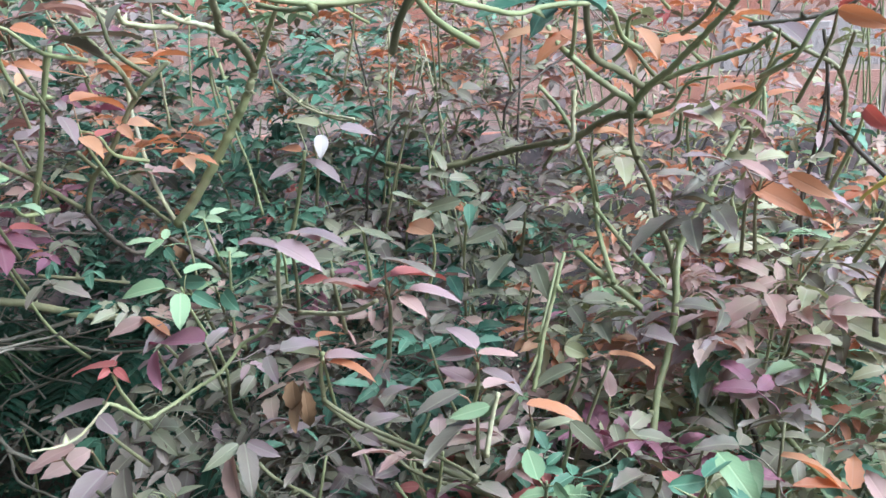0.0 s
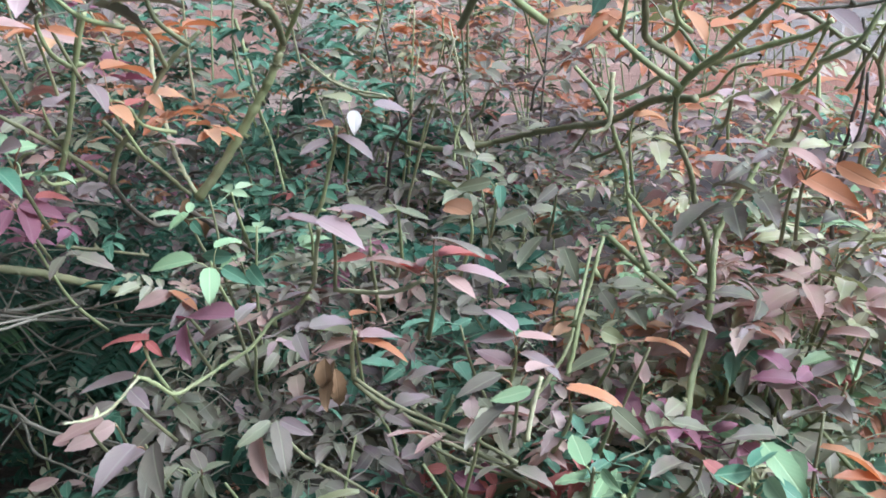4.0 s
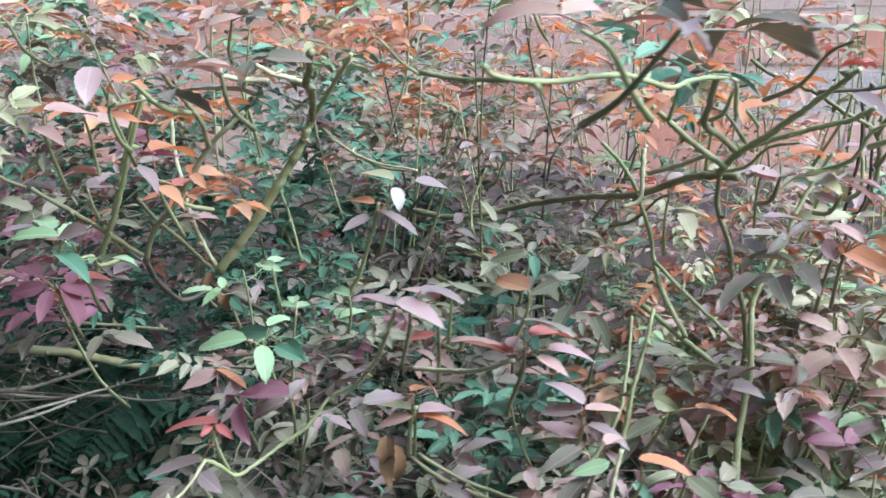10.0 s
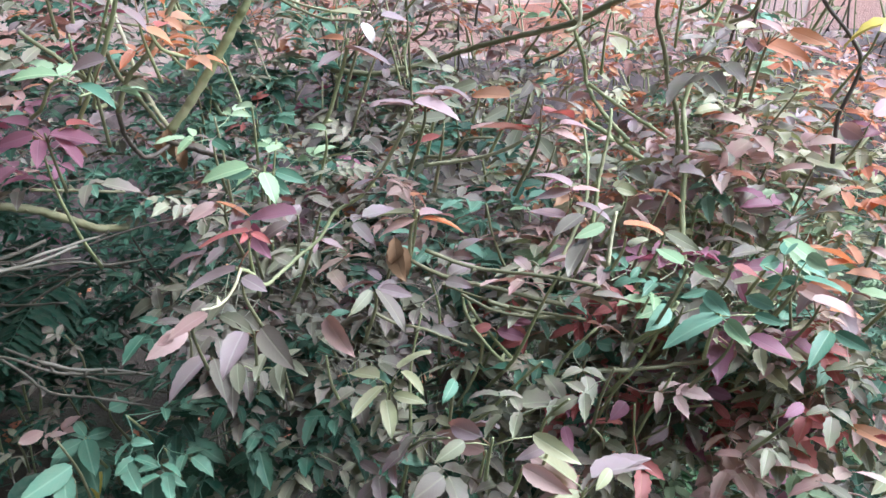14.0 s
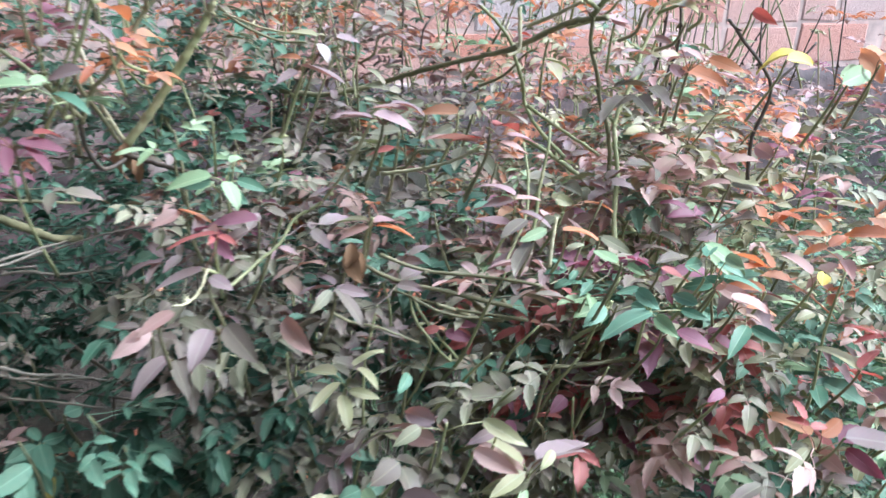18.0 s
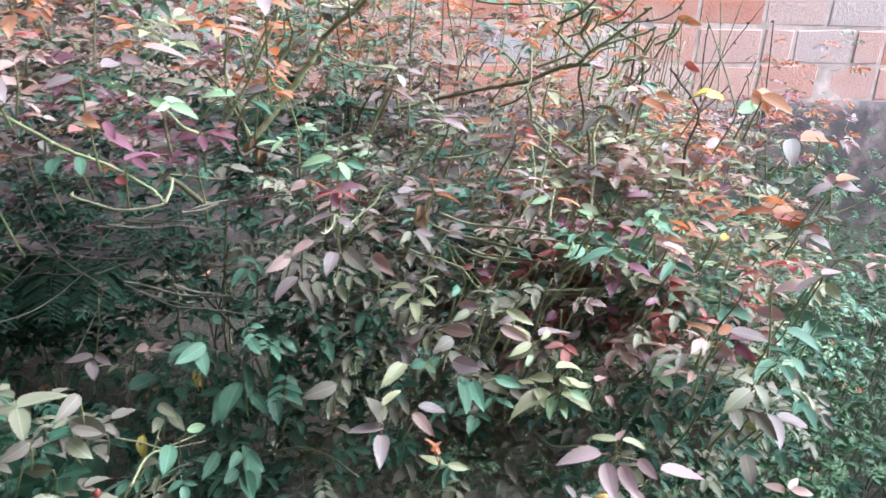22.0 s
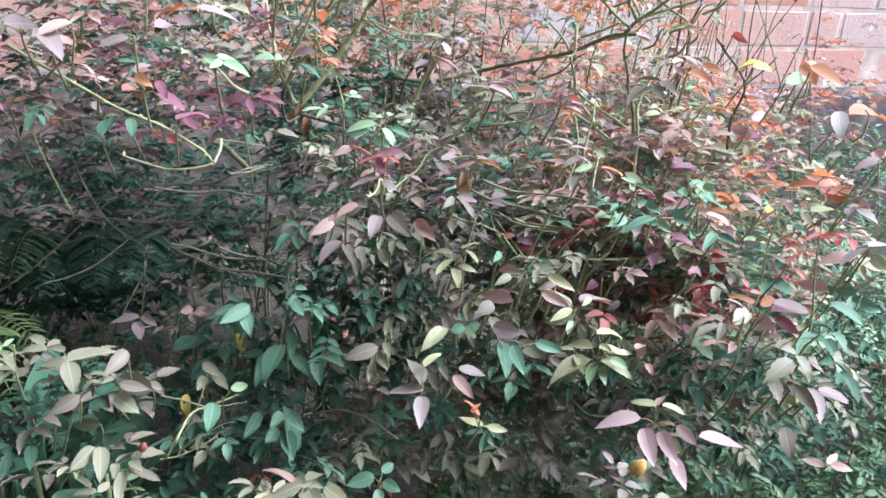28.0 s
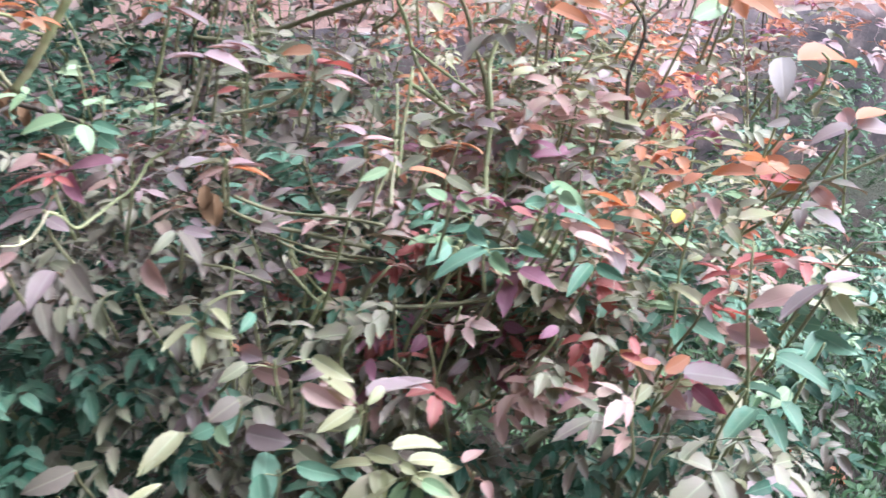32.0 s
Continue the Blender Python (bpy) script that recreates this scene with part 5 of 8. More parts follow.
sprig(("wine", (-0.032, 0.420, 0.605), (-0.034, 0.397, 0.600), 0.013, (-0.26, -0.18, 0.95)))
sprig(("mauve", (0.054, 0.420, 0.589), (0.034, 0.410, 0.584), 0.015, (0.08, -0.56, 0.83)))
sprig(("wine", (0.149, 0.420, 0.582), (0.178, 0.405, 0.575), 0.018, (-0.28, -0.78, 0.56)))
sprig(("teal", (-0.246, 0.620, 0.756), (-0.278, 0.633, 0.749), 0.017, (-0.41, -0.87, 0.29)), ("teal", (-0.234, 0.620, 0.746), (-0.219, 0.600, 0.741), 0.020, (-0.48, -0.55, 0.68)))
sprig(("lime", (-0.183, 0.620, 0.786), (-0.200, 0.641, 0.786), 0.015, (-0.24, -0.21, 0.95)))
sprig(("lime", (-0.241, 0.620, 0.810), (-0.255, 0.643, 0.805), 0.015, (-0.40, -0.06, 0.91)))
sprig(("teal", (-0.275, 0.620, 0.785), (-0.262, 0.604, 0.781), 0.012, (-0.49, -0.58, 0.65)))
sprig(("brown", (-0.230, 0.316, 0.556), (-0.233, 0.371, 0.568), 0.031, (0.48, -0.16, 0.86)), ("pale", (-0.226, 0.316, 0.578), (-0.201, 0.342, 0.580), 0.020, (-0.14, 0.06, 0.99)), ("mauve", (-0.225, 0.316, 0.548), (-0.264, 0.331, 0.539), 0.023, (-0.26, -0.11, 0.96)), ("mauve", (-0.227, 0.316, 0.540), (-0.238, 0.275, 0.532), 0.025, (0.03, -0.21, 0.98)))
sprig(("mauve", (-0.187, 0.316, 0.573), (-0.153, 0.311, 0.566), 0.019, (0.15, -0.34, 0.93)), ("pink", (-0.191, 0.316, 0.565), (-0.178, 0.279, 0.557), 0.019, (-0.45, -0.34, 0.82)))
sprig(("rust", (-0.182, 0.250, 0.555), (-0.186, 0.281, 0.558), 0.018, (0.53, -0.00, 0.85)), ("pale", (-0.176, 0.250, 0.539), (-0.193, 0.286, 0.533), 0.022, (0.07, 0.19, 0.98)), ("pale", (-0.171, 0.250, 0.541), (-0.147, 0.244, 0.536), 0.013, (-0.08, -0.81, 0.59)), ("rust", (-0.187, 0.250, 0.559), (-0.172, 0.273, 0.558), 0.015, (-0.43, 0.33, 0.84)))
sprig(("pink", (-0.097, 0.320, 0.662), (-0.073, 0.296, 0.655), 0.018, (-0.50, -0.67, 0.55)))
sprig(("mauve", (-0.050, 0.320, 0.644), (-0.000, 0.340, 0.638), 0.029, (0.04, 0.17, 0.98)), ("pale", (-0.062, 0.320, 0.627), (-0.090, 0.322, 0.622), 0.018, (-0.17, -0.83, 0.53)), ("red", (-0.047, 0.320, 0.644), (-0.018, 0.333, 0.643), 0.017, (-0.01, 0.06, 1.00)))
sprig(("pale", (-0.036, 0.300, 0.582), (-0.094, 0.285, 0.570), 0.034, (-0.23, 0.08, 0.97)), ("lime", (-0.029, 0.300, 0.578), (-0.050, 0.269, 0.569), 0.021, (-0.49, 0.09, 0.87)), ("pale", (-0.026, 0.300, 0.583), (0.008, 0.274, 0.574), 0.024, (-0.00, -0.33, 0.94)), ("pale", (-0.035, 0.300, 0.597), (-0.056, 0.332, 0.589), 0.021, (-0.41, -0.05, 0.91)), ("lime", (-0.021, 0.300, 0.571), (-0.027, 0.274, 0.566), 0.015, (-0.31, -0.12, 0.94)), ("pale", (-0.028, 0.300, 0.597), (0.006, 0.302, 0.590), 0.019, (0.21, -0.30, 0.93)))
sprig(("pink", (-0.064, 0.310, 0.645), (-0.082, 0.354, 0.642), 0.026, (-0.20, -0.01, 0.98)), ("mauve", (-0.055, 0.310, 0.652), (-0.003, 0.331, 0.644), 0.031, (0.08, 0.16, 0.98)), ("olive", (-0.059, 0.310, 0.635), (-0.087, 0.315, 0.629), 0.017, (-0.26, -0.83, 0.49)))
sprig(("lilac", (-0.035, 0.175, 0.589), (-0.081, 0.184, 0.580), 0.026, (-0.23, -0.21, 0.95)), ("lilac", (-0.029, 0.175, 0.576), (-0.039, 0.129, 0.566), 0.026, (-0.35, -0.12, 0.93)), ("lilac", (-0.010, 0.175, 0.571), (-0.012, 0.134, 0.563), 0.022, (-0.48, -0.15, 0.86)), ("lilac", (0.009, 0.175, 0.576), (0.017, 0.148, 0.570), 0.018, (-0.62, -0.34, 0.71)), ("pale", (-0.019, 0.175, 0.603), (-0.039, 0.195, 0.597), 0.016, (-0.33, -0.05, 0.94)), ("pale", (-0.014, 0.175, 0.603), (0.009, 0.164, 0.598), 0.014, (0.08, -0.31, 0.95)), ("pink", (-0.017, 0.175, 0.603), (-0.001, 0.197, 0.603), 0.015, (-0.48, 0.36, 0.80)))
sprig(("lilac", (0.037, 0.175, 0.558), (0.089, 0.165, 0.547), 0.030, (0.19, -0.07, 0.98)), ("lilac", (0.010, 0.175, 0.537), (0.005, 0.132, 0.528), 0.020, (-0.16, -0.18, 0.97)))
# the lower left's shade is put into these duller olive and brown leaves
sprig(("olive", (-0.615, 0.460, 0.529), (-0.565, 0.506, 0.515), 0.038, (0.19, 0.09, 0.98)), ("olive", (-0.614, 0.460, 0.529), (-0.602, 0.409, 0.518), 0.031, (0.06, -0.20, 0.98)), ("olive", (-0.618, 0.460, 0.533), (-0.645, 0.458, 0.527), 0.014, (-0.03, -0.89, 0.46)))
sprig(("brown", (-0.561, 0.460, 0.495), (-0.527, 0.454, 0.488), 0.019, (-0.02, -0.82, 0.58)))
sprig(("brown", (-0.607, 0.460, 0.482), (-0.636, 0.438, 0.474), 0.025, (0.38, -0.70, 0.60)))
sprig(("olive", (-0.590, 0.420, 0.436), (-0.613, 0.389, 0.428), 0.025, (0.46, -0.53, 0.72)), ("olive", (-0.583, 0.420, 0.435), (-0.579, 0.370, 0.425), 0.026, (0.16, -0.18, 0.97)))
sprig(("brown", (-0.557, 0.420, 0.400), (-0.518, 0.404, 0.392), 0.024, (0.16, -0.12, 0.98)), ("olive", (-0.561, 0.420, 0.396), (-0.566, 0.375, 0.387), 0.021, (0.08, -0.21, 0.97)))
sprig(("olive", (-0.352, 0.320, 0.422), (-0.343, 0.286, 0.415), 0.032, (-0.23, -0.25, 0.94)), ("pale", (-0.333, 0.320, 0.425), (-0.309, 0.292, 0.418), 0.027, (-0.35, -0.51, 0.79)), ("pink", (-0.370, 0.320, 0.433), (-0.399, 0.364, 0.430), 0.029, (0.28, 0.23, 0.93)), ("olive", (-0.359, 0.320, 0.432), (-0.397, 0.312, 0.424), 0.020, (0.02, -0.76, 0.65)))
sprig(("teal", (-0.276, 0.320, 0.433), (-0.309, 0.317, 0.426), 0.025, (-0.06, -0.76, 0.64)), ("teal", (-0.268, 0.320, 0.437), (-0.248, 0.339, 0.434), 0.017, (0.51, -0.41, 0.76)), ("teal", (-0.265, 0.320, 0.424), (-0.248, 0.304, 0.419), 0.020, (-0.34, -0.59, 0.73)), ("teal", (-0.268, 0.320, 0.412), (-0.278, 0.296, 0.407), 0.019, (0.13, -0.25, 0.96)))
sprig(("teal", (-0.365, 0.500, 0.416), (-0.358, 0.416, 0.387), 0.049, (0.80, -0.14, 0.58)), ("teal", (-0.396, 0.500, 0.408), (-0.418, 0.460, 0.399), 0.023, (0.35, -0.38, 0.85)))
sprig(("teal", (-0.366, 0.500, 0.510), (-0.395, 0.439, 0.496), 0.038, (-0.36, -0.04, 0.93)), ("teal", (-0.352, 0.500, 0.493), (-0.332, 0.459, 0.484), 0.022, (-0.39, -0.37, 0.84)))
sprig(("teal", (-0.406, 0.500, 0.569), (-0.443, 0.475, 0.560), 0.026, (0.34, -0.73, 0.59)), ("teal", (-0.413, 0.500, 0.561), (-0.407, 0.463, 0.550), 0.024, (-0.12, -0.31, 0.94)))
sprig(("pale", (-0.183, 0.390, 0.583), (-0.215, 0.361, 0.574), 0.024, (-0.17, -0.10, 0.98)), ("teal", (-0.158, 0.390, 0.578), (-0.135, 0.406, 0.578), 0.017, (0.44, -0.60, 0.66)))
sprig(("brown", (-0.265, 0.390, 0.564), (-0.305, 0.381, 0.556), 0.026, (0.06, -0.82, 0.56)))
sprig(("teal", (-0.132, 0.300, 0.608), (-0.133, 0.259, 0.599), 0.021, (-0.36, -0.18, 0.91)), ("teal", (-0.107, 0.300, 0.611), (-0.076, 0.286, 0.604), 0.018, (-0.26, -0.83, 0.49)))
sprig(("rust", (0.253, 0.420, 0.894), (0.269, 0.377, 0.885), 0.026, (-0.36, -0.33, 0.87)), ("rust", (0.257, 0.420, 0.880), (0.263, 0.454, 0.892), 0.020, (-0.75, -0.10, 0.65)))
sprig(("lime", (0.223, 0.420, 0.873), (0.268, 0.435, 0.883), 0.022, (0.12, -0.76, 0.64)))
sprig(("mauve", (-0.643, 0.500, 0.906), (-0.616, 0.544, 0.900), 0.028, (0.59, -0.25, 0.77)), ("mauve", (-0.612, 0.500, 0.903), (-0.582, 0.450, 0.887), 0.033, (0.25, -0.16, 0.96)))
sprig(("pink", (-0.579, 0.500, 0.910), (-0.610, 0.479, 0.903), 0.021, (0.17, -0.53, 0.83)))
sprig(("teal", (0.026, 0.390, 0.720), (0.005, 0.373, 0.715), 0.019, (0.30, -0.61, 0.74)), ("teal", (0.049, 0.390, 0.718), (0.067, 0.378, 0.713), 0.018, (-0.42, -0.80, 0.42)))
sprig(("pink", (0.122, 0.390, 0.725), (0.147, 0.367, 0.718), 0.016, (-0.44, -0.67, 0.60)))
sprig(("lime", (0.105, 0.390, 0.763), (0.120, 0.357, 0.755), 0.020, (-0.23, -0.31, 0.92)))
sprig(("mauve", (0.171, 0.280, 0.652), (0.220, 0.274, 0.642), 0.028, (0.13, -0.43, 0.90)))
sprig(("lilac", (0.242, 0.280, 0.663), (0.236, 0.334, 0.652), 0.025, (-0.75, 0.05, 0.66)))
sprig(("pink", (0.265, 0.280, 0.707), (0.215, 0.286, 0.697), 0.028, (-0.21, -0.03, 0.98)))
sprig(("brown", (0.229, 0.280, 0.538), (0.231, 0.232, 0.528), 0.024, (-0.61, -0.19, 0.77)))
sprig(("mauve", (0.265, 0.280, 0.526), (0.306, 0.267, 0.517), 0.024, (0.12, -0.27, 0.95)))
# olive and brown chosen here to stand in for shade at the lower left
sprig(("olive", (-0.622, 0.500, 0.511), (-0.576, 0.536, 0.499), 0.033, (0.22, 0.03, 0.97)), ("olive", (-0.624, 0.500, 0.514), (-0.606, 0.444, 0.502), 0.037, (-0.07, -0.23, 0.97)), ("olive", (-0.624, 0.500, 0.519), (-0.649, 0.528, 0.516), 0.021, (-0.13, -0.02, 0.99)))
sprig(("olive", (-0.592, 0.500, 0.412), (-0.631, 0.514, 0.404), 0.023, (-0.39, -0.73, 0.56)))
sprig(("brown", (-0.524, 0.470, 0.475), (-0.577, 0.521, 0.470), 0.038, (-0.53, -0.49, 0.69)))
sprig(("olive", (-0.568, 0.470, 0.473), (-0.542, 0.442, 0.465), 0.030, (-0.30, -0.52, 0.80)))
sprig(("brown", (-0.550, 0.470, 0.533), (-0.571, 0.434, 0.525), 0.026, (0.47, -0.46, 0.76)))
sprig(("mauve", (-0.551, 0.660, 0.475), (-0.592, 0.670, 0.466), 0.024, (-0.24, -0.17, 0.96)), ("mauve", (-0.555, 0.660, 0.468), (-0.548, 0.625, 0.460), 0.024, (-0.07, -0.23, 0.97)), ("mauve", (-0.547, 0.660, 0.478), (-0.528, 0.640, 0.472), 0.018, (-0.37, -0.57, 0.73)))
sprig(("pink", (-0.496, 0.660, 0.480), (-0.475, 0.685, 0.473), 0.018, (0.73, -0.48, 0.49)))
sprig(("teal", (-0.428, 0.620, 0.500), (-0.409, 0.563, 0.487), 0.032, (-0.31, -0.30, 0.90)), ("teal", (-0.432, 0.620, 0.503), (-0.452, 0.591, 0.496), 0.024, (0.42, -0.49, 0.76)), ("teal", (-0.417, 0.620, 0.507), (-0.396, 0.607, 0.502), 0.021, (-0.30, -0.75, 0.59)))
sprig(("dark", (-0.505, 0.620, 0.440), (-0.459, 0.674, 0.429), 0.039, (0.27, -0.04, 0.96)))
sprig(("teal", (-0.384, 0.550, 0.468), (-0.399, 0.498, 0.457), 0.026, (0.21, -0.26, 0.94)), ("teal", (-0.380, 0.550, 0.468), (-0.358, 0.515, 0.460), 0.023, (-0.42, -0.44, 0.79)), ("teal", (-0.388, 0.550, 0.472), (-0.417, 0.552, 0.466), 0.017, (-0.15, -0.85, 0.51)))
sprig(("teal", (-0.358, 0.550, 0.512), (-0.355, 0.489, 0.498), 0.034, (0.69, -0.14, 0.71)))
sprig(("teal", (-0.336, 0.550, 0.454), (-0.318, 0.515, 0.446), 0.020, (-0.42, -0.41, 0.81)))
sprig(("teal", (-0.298, 0.550, 0.394), (-0.277, 0.515, 0.386), 0.021, (-0.43, -0.44, 0.79)), ("teal", (-0.331, 0.550, 0.402), (-0.355, 0.537, 0.396), 0.022, (0.22, -0.70, 0.68)))
sprig(("teal", (-0.365, 0.460, 0.405), (-0.361, 0.414, 0.395), 0.030, (-0.14, -0.21, 0.97)), ("teal", (-0.375, 0.460, 0.410), (-0.392, 0.441, 0.405), 0.023, (0.32, -0.49, 0.81)), ("teal", (-0.361, 0.460, 0.434), (-0.346, 0.426, 0.426), 0.021, (-0.35, -0.34, 0.87)), ("teal", (-0.371, 0.460, 0.435), (-0.386, 0.437, 0.429), 0.019, (0.31, -0.42, 0.85)))
sprig(("teal", (-0.453, 0.460, 0.456), (-0.461, 0.416, 0.447), 0.029, (0.19, -0.24, 0.95)), ("lime", (-0.433, 0.460, 0.476), (-0.409, 0.475, 0.470), 0.017, (0.54, -0.64, 0.55)))
sprig(("olive", (-0.465, 0.500, 0.491), (-0.444, 0.478, 0.485), 0.019, (-0.37, -0.54, 0.75)), ("olive", (-0.453, 0.500, 0.478), (-0.436, 0.468, 0.471), 0.019, (-0.34, -0.37, 0.86)), ("olive", (-0.463, 0.500, 0.471), (-0.473, 0.478, 0.466), 0.019, (0.36, -0.36, 0.86)))
sprig(("pink", (-0.304, 0.500, 0.680), (-0.332, 0.476, 0.673), 0.021, (0.40, -0.66, 0.64)))
sprig(("pink", (-0.201, 0.500, 0.676), (-0.186, 0.457, 0.667), 0.024, (-0.59, -0.36, 0.72)))
sprig(("olive", (-0.271, 0.500, 0.644), (-0.271, 0.474, 0.635), 0.018, (-0.20, -0.33, 0.92)), ("olive", (-0.243, 0.500, 0.638), (-0.240, 0.472, 0.628), 0.018, (-0.33, -0.35, 0.88)))
sprig(("pale", (-0.187, 0.390, 0.584), (-0.218, 0.360, 0.575), 0.024, (0.27, -0.52, 0.81)), ("teal", (-0.161, 0.390, 0.584), (-0.179, 0.387, 0.580), 0.019, (0.01, -0.81, 0.59)), ("lime", (-0.158, 0.390, 0.584), (-0.153, 0.370, 0.580), 0.016, (-0.53, -0.30, 0.79)))
sprig(("teal", (-0.125, 0.355, 0.580), (-0.132, 0.302, 0.569), 0.030, (0.35, -0.24, 0.91)), ("olive", (-0.103, 0.355, 0.580), (-0.079, 0.324, 0.572), 0.025, (-0.54, -0.58, 0.61)), ("mauve", (-0.138, 0.355, 0.602), (-0.106, 0.343, 0.595), 0.029, (-0.20, -0.85, 0.49)))
sprig(("brown", (-0.140, 0.355, 0.632), (-0.163, 0.343, 0.626), 0.023, (0.20, -0.69, 0.69)))
sprig(("mauve", (0.257, 0.285, 0.526), (0.243, 0.234, 0.515), 0.030, (0.17, -0.24, 0.96)), ("mauve", (0.272, 0.285, 0.516), (0.314, 0.275, 0.507), 0.024, (0.15, -0.24, 0.96)), ("pale", (0.247, 0.285, 0.530), (0.227, 0.264, 0.524), 0.018, (-0.11, -0.16, 0.98)), ("olive", (0.246, 0.285, 0.535), (0.279, 0.300, 0.540), 0.020, (-0.25, 0.21, 0.95)), ("pale", (0.249, 0.285, 0.505), (0.242, 0.315, 0.499), 0.017, (-0.87, -0.09, 0.49)))
sprig(("brown", (0.206, 0.250, 0.499), (0.187, 0.205, 0.489), 0.026, (-0.41, -0.03, 0.91)))
sprig(("pink", (0.280, 0.250, 0.430), (0.273, 0.287, 0.422), 0.021, (-0.27, 0.15, 0.95)), ("pink", (0.287, 0.250, 0.434), (0.320, 0.242, 0.427), 0.016, (-0.02, -0.71, 0.70)), ("pink", (0.283, 0.250, 0.435), (0.310, 0.264, 0.439), 0.014, (0.07, -0.37, 0.92)))
sprig(("rust", (0.161, 0.300, 0.641), (0.156, 0.346, 0.632), 0.026, (-0.13, 0.17, 0.98)), ("rust", (0.169, 0.300, 0.640), (0.200, 0.311, 0.643), 0.018, (0.17, -0.68, 0.71)), ("pink", (0.172, 0.300, 0.625), (0.178, 0.277, 0.620), 0.018, (-0.74, -0.34, 0.59)), ("pale", (0.160, 0.300, 0.629), (0.133, 0.287, 0.623), 0.015, (0.09, -0.58, 0.81)), ("pale", (0.161, 0.300, 0.622), (0.199, 0.308, 0.618), 0.021, (0.13, -0.12, 0.98)), ("wine", (0.187, 0.300, 0.630), (0.244, 0.310, 0.620), 0.032, (0.18, -0.08, 0.98)), ("wine", (0.196, 0.300, 0.623), (0.207, 0.269, 0.616), 0.019, (-0.74, -0.38, 0.55)))
sprig(("teal", (0.351, 0.360, 0.608), (0.375, 0.330, 0.600), 0.024, (-0.65, -0.64, 0.41)), ("teal", (0.358, 0.360, 0.614), (0.341, 0.384, 0.608), 0.021, (-0.80, -0.48, 0.36)), ("teal", (0.360, 0.360, 0.607), (0.329, 0.339, 0.596), 0.024, (-0.05, -0.39, 0.92)))
sprig(("lime", (0.340, 0.360, 0.549), (0.314, 0.347, 0.543), 0.021, (0.05, -0.48, 0.87)))
sprig(("white", (0.309, 0.420, 0.838), (0.290, 0.382, 0.817), 0.029, (-0.49, -0.22, 0.85)), ("rust", (0.324, 0.420, 0.834), (0.392, 0.428, 0.834), 0.038, (0.01, -0.17, 0.99)))
sprig(("rust", (0.357, 0.420, 0.722), (0.345, 0.451, 0.715), 0.019, (-0.92, -0.31, 0.25)), ("rust", (0.360, 0.420, 0.727), (0.361, 0.465, 0.725), 0.025, (-0.34, 0.04, 0.94)), ("pink", (0.367, 0.420, 0.718), (0.366, 0.389, 0.712), 0.016, (-0.81, -0.10, 0.58)))
sprig(("pink", (0.390, 0.420, 0.774), (0.400, 0.444, 0.781), 0.023, (-0.59, 0.00, 0.80)), ("rust", (0.395, 0.420, 0.779), (0.436, 0.429, 0.781), 0.023, (0.00, -0.19, 0.98)), ("mauve", (0.392, 0.420, 0.773), (0.353, 0.420, 0.765), 0.022, (-0.19, -0.31, 0.93)), ("mauve", (0.397, 0.420, 0.771), (0.453, 0.427, 0.762), 0.032, (0.19, -0.28, 0.94)))
sprig(("rust", (-0.053, 0.520, 0.835), (-0.074, 0.558, 0.829), 0.024, (-0.46, -0.12, 0.88)))
sprig(("rust", (0.144, 0.520, 0.865), (0.173, 0.492, 0.857), 0.022, (-0.25, -0.50, 0.83)))
sprig(("rust", (0.182, 0.520, 0.969), (0.205, 0.497, 0.962), 0.015, (-0.63, -0.72, 0.28)))
sprig(("red", (0.205, 0.520, 0.912), (0.208, 0.493, 0.906), 0.014, (-0.86, -0.19, 0.47)))
sprig(("lilac", (0.254, 0.520, 0.779), (0.250, 0.551, 0.782), 0.021, (-0.88, -0.15, 0.45)), ("lilac", (0.258, 0.520, 0.799), (0.286, 0.532, 0.807), 0.019, (0.14, -0.76, 0.63)))
sprig(("yellow", (0.214, 0.478, 0.879), (0.251, 0.486, 0.875), 0.021, (0.21, -0.63, 0.75)))
sprig(("lime", (0.270, 0.478, 0.863), (0.301, 0.488, 0.869), 0.017, (0.17, -0.85, 0.50)), ("rust", (0.300, 0.478, 0.874), (0.292, 0.454, 0.864), 0.022, (-0.60, -0.11, 0.80)), ("rust", (0.290, 0.478, 0.879), (0.331, 0.488, 0.880), 0.023, (0.07, -0.39, 0.92)))
sprig(("lime", (-0.448, 0.335, 0.913), (-0.430, 0.331, 0.909), 0.013, (-0.14, -0.95, 0.28)), ("lime", (-0.431, 0.335, 0.908), (-0.407, 0.319, 0.902), 0.016, (-0.06, -0.42, 0.91)), ("lime", (-0.431, 0.335, 0.910), (-0.443, 0.320, 0.906), 0.010, (0.58, -0.62, 0.53)), ("lime", (-0.436, 0.335, 0.911), (-0.416, 0.355, 0.907), 0.016, (0.34, -0.17, 0.93)))
sprig(("mauve", (-0.524, 0.500, 0.896), (-0.555, 0.491, 0.889), 0.018, (-0.02, -0.55, 0.84)), ("mauve", (-0.497, 0.500, 0.907), (-0.476, 0.527, 0.910), 0.019, (0.28, -0.32, 0.90)), ("mauve", (-0.534, 0.500, 0.889), (-0.519, 0.481, 0.884), 0.014, (-0.56, -0.58, 0.58)))
sprig(("lilac", (-0.477, 0.500, 0.918), (-0.454, 0.492, 0.913), 0.015, (-0.27, -0.92, 0.28)), ("pink", (-0.454, 0.500, 0.928), (-0.404, 0.512, 0.918), 0.029, (0.24, -0.16, 0.96)))
sprig(("pink", (-0.600, 0.500, 0.889), (-0.578, 0.539, 0.882), 0.025, (0.59, -0.19, 0.78)))
